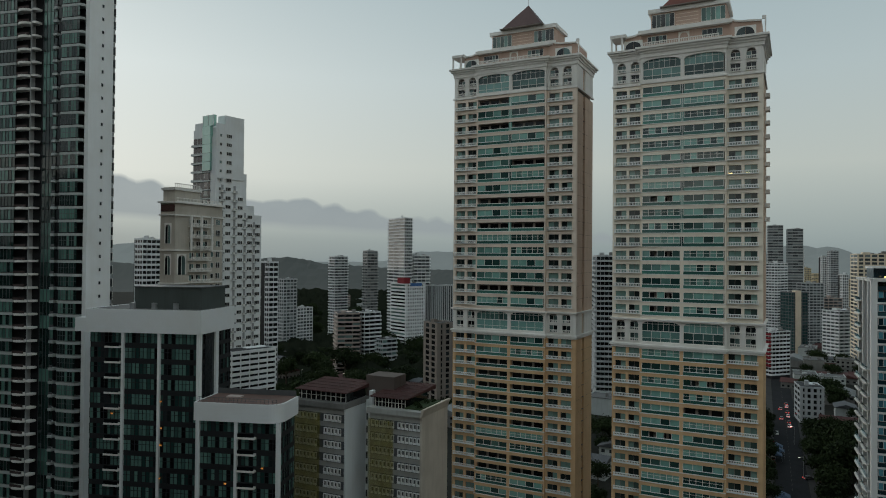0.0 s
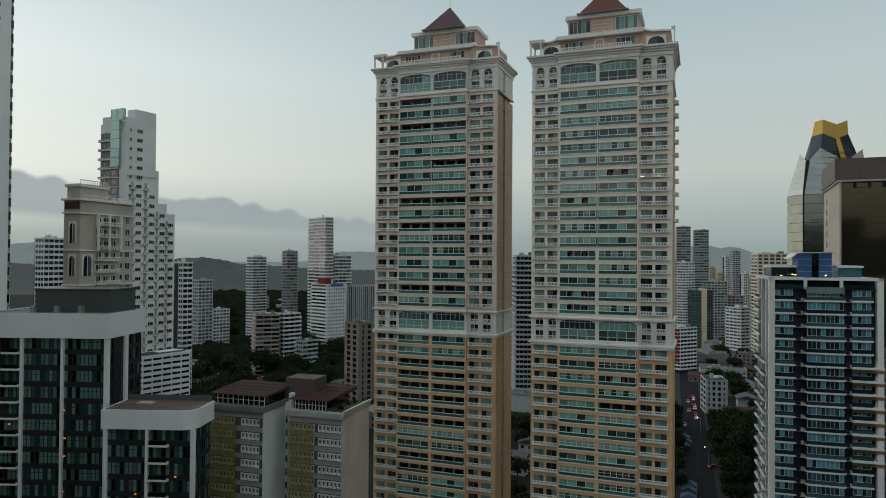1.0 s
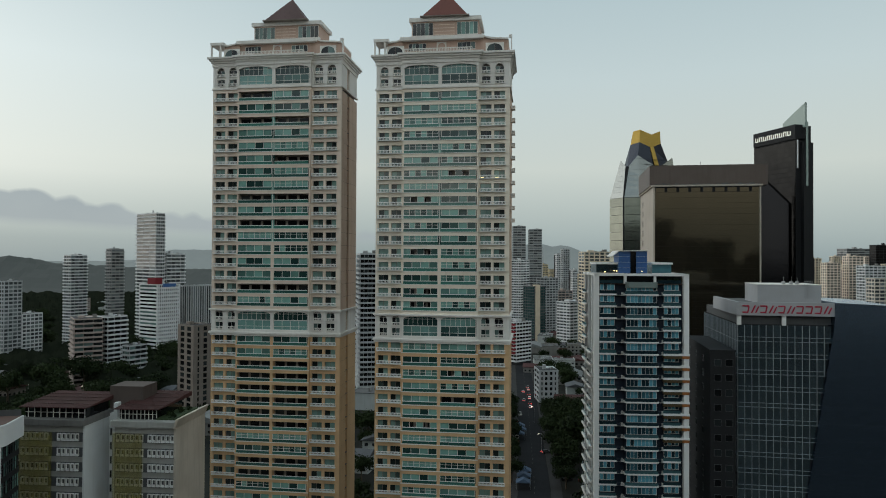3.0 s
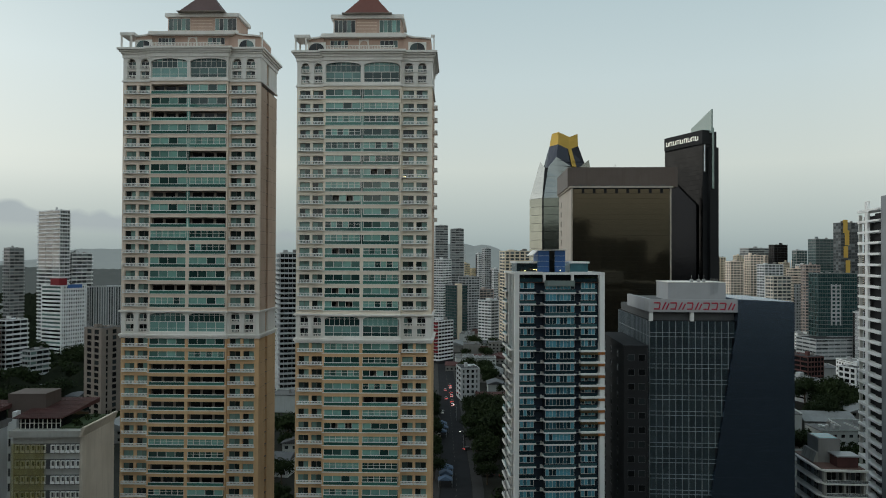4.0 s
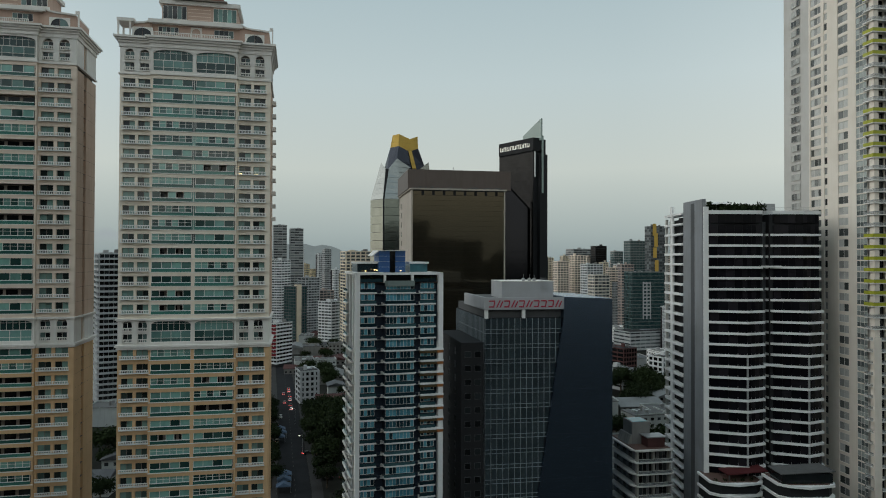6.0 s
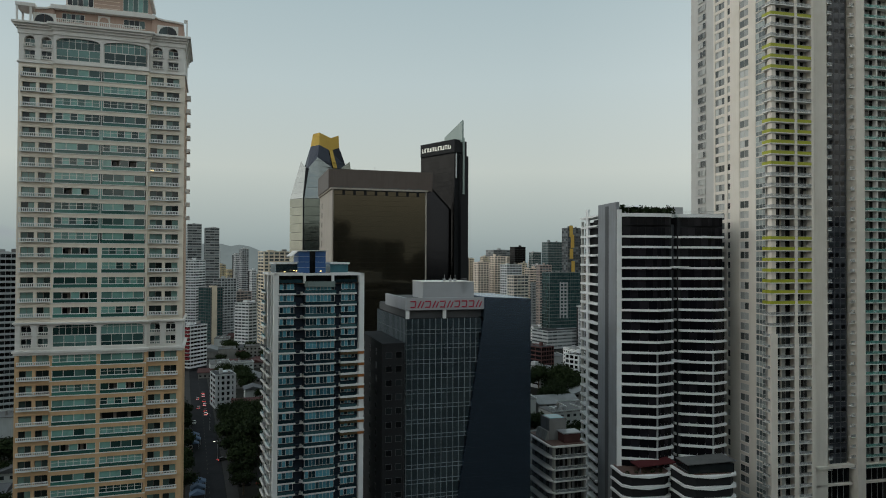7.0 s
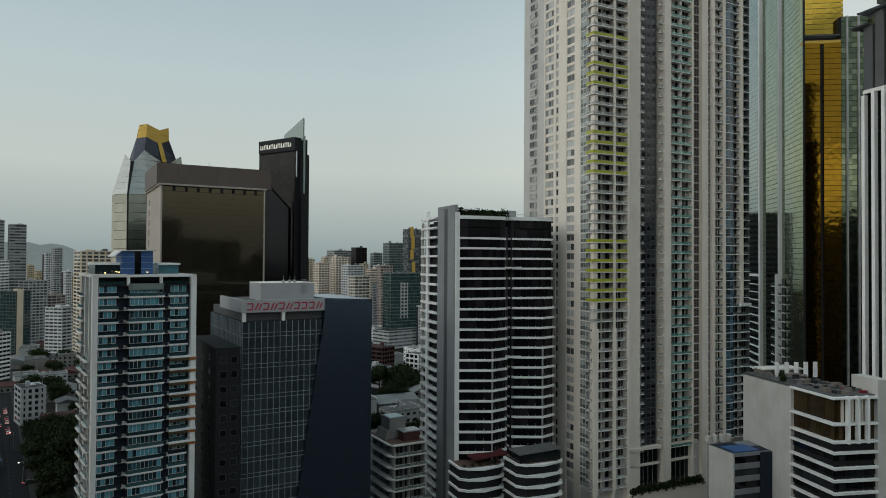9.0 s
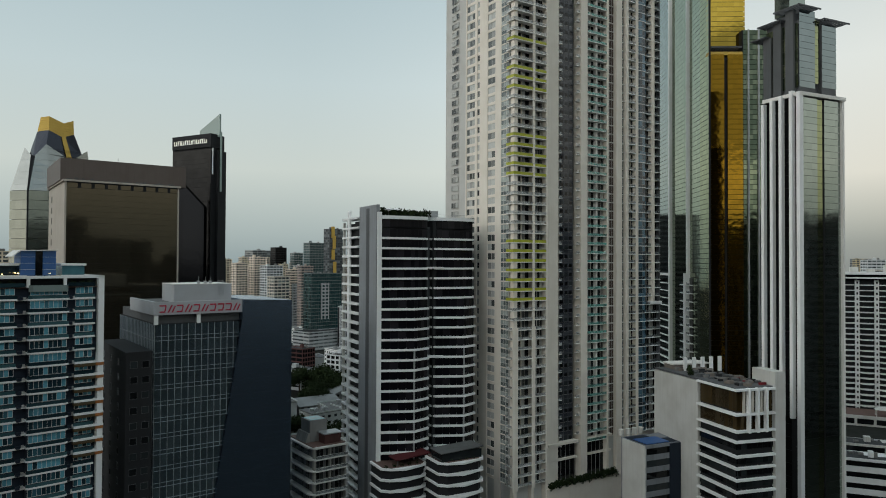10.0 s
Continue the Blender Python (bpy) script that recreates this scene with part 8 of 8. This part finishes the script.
# ---- low city: houses, sheds, trees, cars ----
def house_kind(w, d, h, wall, roof, gable, seed):
    """One low building: walls with window panes, and a roof; returned as a pair of meshes."""
    rnd, g = random.Random(seed), Geo()
    g.box(0, w, 0, d, 0, h, wall)
    for k in range(max(1, int(h / 3))):
        n = max(2, int(w / 3.2))
        for j in range(n):
            x = w * (j + 0.28) / n
            pane(g, x, x + w / n * 0.45, 1.0 + k * 3, 2.3 + k * 3, -0.04, G_DARK)
        n = max(2, int(d / 3.2))
        for j in range(n):
            y = d * (j + 0.28) / n
            g.face([(-0.04, y + d / n * 0.45, 1.0 + k * 3), (-0.04, y, 1.0 + k * 3), (-0.04, y, 2.3 + k * 3), (-0.04, y + d / n * 0.45, 2.3 + k * 3)], G_DARK)
    r = Geo()
    if gable:
        e, t = 0.7, h + w * 0.17
        i, s = len(r.v), r.slot(roof)
        r.v += [(-e, -e, h - 0.1), (w / 2, -e, t), (w + e, -e, h - 0.1), (-e, d + e, h - 0.1), (w / 2, d + e, t), (w + e, d + e, h - 0.1),
                (-e, -e, h + 0.1), (w / 2, -e, t + 0.2), (w + e, -e, h + 0.1), (-e, d + e, h + 0.1), (w / 2, d + e, t + 0.2), (w + e, d + e, h + 0.1)]
        r.f += [(0, 1, 4, 3), (1, 2, 5, 4), (6, 9, 10, 7), (7, 10, 11, 8), (0, 6, 7, 1), (1, 7, 8, 2), (3, 4, 10, 9), (4, 5, 11, 10), (0, 3, 9, 6), (2, 8, 11, 5), (0, 1, 2), (3, 5, 4)]
        r.m += [s] * 12
    else:
        r.box(-0.2, w + 0.2, -0.2, d + 0.2, h, h + 0.25, roof).box(-0.2, w + 0.2, -0.2, 0.05, h + 0.25, h + 0.9, wall).box(-0.2, 0.05, 0.05, d + 0.2, h + 0.25, h + 0.9, wall)
        for k in range(5):
            x, y = rnd.uniform(0.1, 0.8) * w, rnd.uniform(0.1, 0.8) * d
            r.box(x, x + rnd.uniform(0.8, 2.5), y, y + rnd.uniform(0.8, 2.5), h + 0.25, h + rnd.uniform(0.8, 2.6), rnd.choice((STEEL, CONCRETE, wall)))
    return g.mesh("walls"), r.mesh("roof")


TIN = paint("tin_roof", (0.20, 0.21, 0.21), dirt=0.5, rough=0.5)
DULLTIN = paint("dull_tin_roof", (0.09, 0.094, 0.10), dirt=0.5, rough=0.6)
# Most walls are toned down: evening shade is put into their colours.
KINDS = [(house_kind(w, d, h, wall, roof, gable, k), label) for k, (w, d, h, wall, roof, gable, label) in enumerate((
    (12, 16, 4.2, CONCRETE, RUST, True, "low house with a rust-red tin roof"), (10, 12, 6.4, SHADEWHITE, DULLTIN, True, "two-storey white house with a grey tin roof"),
    (18, 24, 6.0, CONCRETE, TIN, True, "grey shed with a pale tin roof"), (14, 18, 9.5, SHADEWHITE, ROOFING, False, "three-storey stained white building with a flat roof"),
    (16, 14, 12.5, SHADESTAIN, ROOFING, False, "four-storey beige building with a flat roof"), (20, 15, 15.5, WHITE, CONCRETE, False, "five-storey white building with a flat roof"),
    (13, 13, 5.0, BROWNWALL, RUST, True, "small pinkish house with a red roof"), (26, 20, 8.0, GREY, DULLTIN, False, "wide grey commercial shed")))]
TAKEN = []


def free(x, y, gap):
    """True when a spot is clear of the avenue and of what stands already."""
    ax = np.interp(y, [p[1] for p in AVENUE], [p[0] for p in AVENUE])
    if abs(x - ax) < 15 and y < 1000 or 255 < y < 290 and -80 < x < 85:
        return False
    return all((x - a) ** 2 + (y - b_) ** 2 > (gap + c) ** 2 for a, b_, c in TAKEN)


for ob in list(scene.collection.objects):
    if ob.parent is None and ob.type == "EMPTY":
        c = ob.matrix_basis @ Vector((11, 11, 0))
        TAKEN.append((c.x, c.y, 16))


def place_house(k, x, y, turn):
    (walls, roof), label = KINDS[k]
    root = thing("house" if k in (0, 1, 6) else "low_building", pose(x, y, 0, 0, 0, turn), label, "house" if k in (0, 1, 6) else "building", "low city buildings")
    part("shell", walls, root)
    part("roof", roof, root)


rnd = random.Random(77)
for az0, az1, r0, r1, n, kinds in ((-44, -28, 300, 620, 22, (0, 1, 1, 2, 6, 6)), (-47, -28, 500, 1500, 34, (3, 4, 3, 2, 6, 1)), (-4.2, 2.6, 380, 800, 46, (0, 0, 1, 2, 3, 4, 6, 6)), (-4.2, 2.6, 600, 1700, 34, (3, 4, 5, 5)),
                                  (22.8, 29.2, 225, 420, 22, (0, 2, 2, 3, 6, 7)), (18, 29, 430, 900, 22, (3, 4, 5, 7)), (66, 72, 620, 1200, 14, (3, 4, 4, 5)), (-17.5, -15.5, 230, 400, 4, (1, 3))):
    made = tries = 0
    while made < n and tries < 600:
        tries += 1
        p = polar(rnd.uniform(az0, az1), math.sqrt(rnd.uniform(r0 ** 2, r1 ** 2)))
        if free(p.x, p.y, 9):
            place_house(rnd.choice(kinds), p.x, p.y, rnd.choice((0, 90, 180, 270)) + rnd.uniform(-6, 6))
            TAKEN.append((p.x, p.y, 11))
            made += 1
# dark canopy of far woods on the left
g = Geo()
WOODS = foliage("far_wood_leaves", (0.008, 0.010, 0.007), (0.018, 0.022, 0.014), 0.0)
slot, n_a, n_r = g.slot(WOODS), 200, 90
for j in range(n_r + 1):
    for i in range(n_a + 1):
        az, r = -47 + 20 * i / n_a, 430 * (1900 / 430) ** (j / n_r)
        p = polar(az, r)
        h = 10.0 + 6.0 * noise.noise((p.x * 0.075, p.y * 0.075, 0.5)) + 3.0 * noise.noise((p.x * 0.21, p.y * 0.21, 4.0))
        h *= 1.0 if noise.noise((p.x * 0.012, p.y * 0.012, 9.0)) > -0.02 else 0.10
        g.v.append((p.x, p.y, max(0.2, h) if 0 < i < n_a and j else -0.5))
for j in range(n_r):
    for i in range(n_a):
        a = j * (n_a + 1) + i
        g.f.append((a, a + 1, a + n_a + 2, a + n_a + 1))
        g.m.append(slot)
tagged(new("far_woods", g.drape().mesh("far_woods")), "dark green canopy of woods among the houses", "woods", kind="stuff")
# far blocks that thicken the skyline along the avenue and to the right
WALLS = (WHITE, OFFWHITE, OFFWHITE, SAND, GREY, BEIGE, PINK)
for az0, az1, r0, r1, el0, el1, n in ((-4.0, 2.4, 700, 1900, -2.6, 0.3, 22), (18.0, 24.5, 700, 1500, -1.2, 0.7, 16), (-44, -29, 700, 1500, -3.2, -1.6, 4), (66.5, 72, 700, 1600, -0.8, 1.0, 12)):
    for k in range(n):
        az, r = rnd.uniform(az0, az1), rnd.uniform(r0, r1)
        wide = degrees_wide = math.degrees(rnd.uniform(14, 26) / r)
        far("distant_block", az, az + wide, rnd.uniform(el0, el1), r, 3.2, rnd.choice(WALLS), rnd.choice((G_DARK, G_WIN)), "distant pale city block in the haze", group="distant city blocks",
            bays=(3, 4), corner=rnd.uniform(0.2, 0.6), plant=rnd.random() < 0.5, sill=rnd.uniform(1.0, 1.6))


def tree_meshes(seed, height, spread):
    rnd = random.Random(seed)
    t = Geo()
    base, bough = height * 0.38, []
    t.prism(arc(0, 0, height * 0.035, 0, 315, 7), 0, base, BARK, arc(0.1, 0.05, height * 0.022, 0, 315, 7))
    for k in range(6):
        a, out, up = k * 61 + rnd.uniform(-20, 20), spread * rnd.uniform(0.35, 0.62), height * rnd.uniform(0.22, 0.45)
        e = Vector((out * math.cos(radians(a)), out * math.sin(radians(a)), base + up))
        bough.append(e)
        ring = arc(0, 0, height * 0.014, 0, 288, 4)
        t.prism([(x + 0.1, y + 0.05) for x, y in ring], base - 0.3, base + up, BARK, [(x * 0.4 + e.x, y * 0.4 + e.y) for x, y in ring])
    bough.append(Vector((0, 0, base + height * 0.42)))
    c = Geo()
    for e in bough:
        size = spread * rnd.uniform(0.34, 0.52)
        for _ in range(300):
            d = Vector((rnd.gauss(0, 1), rnd.gauss(0, 1), rnd.gauss(0, 0.75))).normalized()
            p = e + d * size * rnd.uniform(0.35, 1.08)
            s = height * rnd.uniform(0.016, 0.04)
            q = d.to_track_quat("Z", "Y") @ Euler((rnd.uniform(-0.9, 0.9), rnd.uniform(-0.9, 0.9), rnd.uniform(0, 6)))  .to_quaternion()
            c.face([tuple(p + q @ Vector((-s, -s * 0.6, 0))), tuple(p + q @ Vector((s * 0.3, -s, 0.1 * s))), tuple(p + q @ Vector((s, s * 0.4, 0))), tuple(p + q @ Vector((-s * 0.2, s, 0.15 * s)))], LEAF)
    return t.mesh("trunk"), c.mesh("crown")


TREES = [tree_meshes(k, h, s) for k, (h, s) in enumerate(((11, 6.5), (14, 8), (9, 5), (16, 9.5)))]


def plant_tree(k, x, y, turn, size=1.0):
    root = thing("tree", pose(x, y, 0, 0, 0, turn) @ Matrix.Scale(size, 4), "broad dark-leaved street tree standing among houses", "tree", "city trees")
    part("trunk", TREES[k][0], root)
    part("crown", TREES[k][1], root)


for az0, az1, r0, r1, n, size in ((-44.5, -28, 300, 620, 70, 1.15), (-44.5, -28, 620, 1100, 34, 1.3), (-0.9, 2.2, 285, 372, 26, 0.95), (-5.2, -3.4, 300, 420, 10, 0.9), (-2.0, 2.2, 420, 700, 14, 0.9), (23.5, 28.6, 385, 470, 18, 1.1), (23, 28.5, 230, 340, 8, 0.8), (2.2, 4.0, 205, 260, 5, 0.8), (-17.5, -15.6, 200, 330, 6, 0.9)):
    made = tries = 0
    while made < n and tries < 500:
        tries += 1
        p = polar(rnd.uniform(az0, az1), math.sqrt(rnd.uniform(r0 ** 2, r1 ** 2)))
        if free(p.x, p.y, 1.0 if r0 > 250 else -4):
            plant_tree(rnd.randrange(4), p.x, p.y, rnd.uniform(0, 360), size * rnd.uniform(0.8, 1.2))
            TAKEN.append((p.x, p.y, 3.2))
            made += 1


def road_x(y):
    return float(np.interp(y, [p[1] for p in AVENUE], [p[0] for p in AVENUE]))


for k in range(15):
    y = 252 + k * 9.0
    plant_tree(k % 4, road_x(y) + 10.5 + rnd.uniform(-1, 2.5), y, k * 47, 0.75)
    plant_tree((k + 1) % 4, road_x(y) - 9.2 + rnd.uniform(-1.5, 0.8), y + 3, k * 71, 0.62)


def car_kind(paint_mat, lit):
    g = Geo()
    g.prism([(-0.88, -2.2), (0.88, -2.2), (0.88, 2.2), (-0.88, 2.2)], 0.28, 0.86, paint_mat, [(-0.84, -2.12), (0.84, -2.12), (0.84, 2.1), (-0.84, 2.1)])
    body = g.mesh("body")
    cabin = Geo().prism([(-0.8, -1.75), (0.8, -1.75), (0.8, 1.0), (-0.8, 1.0)], 0.86, 1.38, G_DARK, [(-0.66, -1.3), (0.66, -1.3), (0.66, 0.35), (-0.66, 0.35)]).prism([(-0.66, -1.3), (0.66, -1.3), (0.66, 0.35), (-0.66, 0.35)], 1.38, 1.45, paint_mat).mesh("cabin")
    wheel = Geo().prism(arc(0, 0, 0.33, 0, 330, 11), -0.11, 0.11, BLACK).mesh("wheel")
    tail = Geo().box(-0.2, 0.2, -0.05, 0.03, -0.09, 0.09, TAIL if lit else REDSIGN).mesh("tail_lamp")
    return body, cabin, wheel, tail


CARS = [car_kind(m, lit) for m, lit in ((WHITE, True), (DARKGREY, True), (STEEL, True), (BLACK, False), (RED, False), (OFFWHITE, False))]


def park_car(k, x, y, turn, label, z=0.06):
    body, cabin, wheel, tail = CARS[k]
    root = thing("car", pose(x, y, z, 0, 0, turn), label, "car", "cars on the avenue")
    part("body", body, root)
    part("cabin", cabin, root)
    for sx in (-0.78, 0.78):
        for wy in (-1.4, 1.4):
            part("wheel", wheel, root, at(sx, wy, 0.33) @ pose(0, 0, 0, 0, 90))
        part("tail_lamp", tail, root, at(sx * 0.78, -2.2, 0.72))


for k, (y, lane) in enumerate(((393, 1.6), (403, 1.6), (412, -1.8), (420, 1.6), (431, 1.6), (440, -1.8), (449, 1.6), (458, 1.6))):
    park_car(k % 3, road_x(y) + lane, y, 2, "car in evening traffic with red tail lamps lit")
park_car(5, road_x(373) - 4.4, 373, 182, "white car driving along the avenue")
park_car(1, -5.8, 299, -60, "dark car turning with a red tail lamp lit")
for k, (x, y) in enumerate(((7, 297), (11, 297.5), (15, 296.5), (2.5, 262), (9, 262))):
    park_car(3 + k % 3, x, y, 90 + k * 3, "parked car beside the dark side street")
for k in range(7):
    y = 305 + k * 8.5
    park_car(3 + k % 3, road_x(y) - 6.3, y, 1, "parked car at the kerb of the avenue")
# market tents by the avenue
TENT = paint("blue_white_tent", (0.07, 0.11, 0.17), dirt=0.3)
for k, (az, r) in enumerate(((-3.35, 322), (-3.2, 330), (-3.3, 338), (-3.0, 250), (-2.95, 257), (-2.9, 264))):
    p = polar(az, r)
    root = thing("market_tent", pose(p.x, p.y, 0.2, 0, 0, 4), "blue and white market tent beside the avenue", "tent", "market tents")
    part("canopy", Geo().prism([(-2.6, -2.2), (2.6, -2.2), (2.6, 2.2), (-2.6, 2.2)], 2.4, 3.6, TENT, [(-0.1, -1.5), (0.1, -1.5), (0.1, 1.5), (-0.1, 1.5)]), root)
    for x in (-2.5, 2.4):
        for y in (-2.1, 2.0):
            part("leg", Geo().box(x, x + 0.1, y, y + 0.1, 0, 2.4, STEEL), root)
# street lamps, lit at dusk
for k, (az, r) in enumerate(((-0.3, 352), (0.6, 350), (-41.2, 420), (-37.6, 452), (-40.9, 470), (-2.1, 356), (0.1, 300), (-1.5, 300))):
    p = polar(az, r)
    root = thing("street_lamp", pose(p.x, p.y, 0, 0, 0, 30 * k), "grey street lamp with a lit white head", "street lamp", "street lamps")
    part("pole", Geo().prism(arc(0, 0, 0.09, 0, 315, 7), 0, 8.2, STEEL, arc(0, 0, 0.05, 0, 315, 7)), root)
    arm = part("arm", Geo().box(0, 1.6, -0.04, 0.04, 8.1, 8.2, STEEL), root)
    part("lamp_head", Geo().box(1.2, 1.9, -0.14, 0.14, 8.0, 8.1, HEADLAMP), arm)

# ---- unseen city added behind the camera: mirrored in the glass, and blocking sky light ----
# Near-black walls: the dusk shade on reflected facades is put into the colour.
DUSKWALL = paint("dusk_shaded_render", (0.040, 0.034, 0.029), dirt=0.3)
# tall blocks added to cut the sky light on the left-hand fronts
for az, r, h in ((-84, 120, 150), (-97, 112, 135), (-112, 105, 150), (-128, 118, 128)):
    far("unseen_tower", az, az + 14, math.degrees(math.atan((h - EYE) / r)), r, 3.2, DUSKWALL, G_DARK, "unseen tall tower added to block sky light from the left-hand fronts", group="towers across the street", bays=(5, 6), plant=False, joined=True)
# lower blocks added to shade the feet of the left-hand buildings
for az, r, h in ((-82, 74, 60), (-98, 66, 64), (-116, 60, 58), (-136, 66, 62)):
    far("unseen_tower", az, az + 13, math.degrees(math.atan((h - EYE) / r)), r, 3.2, DUSKWALL, G_DARK, "unseen dark block added to shade the low left-hand fronts", group="towers across the street", bays=(4, 5), plant=False, joined=True)
# made-up ring for reflections and for shade on low fronts
for k in range(34):
    az, r = 82 + k * 5.9 + rnd.uniform(-2, 2), rnd.uniform(120, 330)
    wide = math.degrees(rnd.uniform(26, 40) / r)
    far("unseen_tower", az, az + wide, math.degrees(math.atan((rnd.choice((30, 45, 58, 70, 84, 96)) - EYE) / r)), r, 3.2, DUSKWALL, rnd.choice((G_DARK, G_WIN)),
        "unseen tower added behind the camera for reflections and shade", group="towers across the street", bays=(4, 5), plant=False, joined=True)
# dark blocks added for the mirror towers to reflect, all out of view
for az, r, h, wide in ((122, 176, 76, 30), (145, 225, 98, 34), (160, 270, 90, 30), (92, 292, 92, 26), (104, 320, 84, 24), (158, 330, 122, 40), (167, 345, 116, 36), (175, 330, 124, 34), (41.5, 420, 114, 6), (45.5, 440, 106, 5)):
    far("unseen_tower", az, az + math.degrees(wide / r) * (1 if az > 60 else r / 60), math.degrees(math.atan((h - EYE) / r)), r, 3.2, DARKGREY, G_DARK, "unseen dark block added for mirror glass to reflect", group="towers a few streets away", bays=(4, 6), plant=False, joined=True)
# outer ring added, unseen, for mirror glass to reflect
for k in range(46):
    az, r = 80 + k * 4.6 + rnd.uniform(-2, 2), rnd.uniform(340, 560)
    wide = math.degrees(rnd.uniform(30, 52) / r)
    far("unseen_tower", az, az + wide, math.degrees(math.atan((rnd.choice((70, 90, 104, 118, 132)) - EYE) / r)), r, 3.2, rnd.choice((DARKGREY, DUSKWALL, DUSKWALL, GREY)), rnd.choice((G_DARK, G_WIN)),
        "unseen tower added farther off for mirror glass to reflect", group="towers a few streets away", bays=(4, 5), plant=False, joined=True)
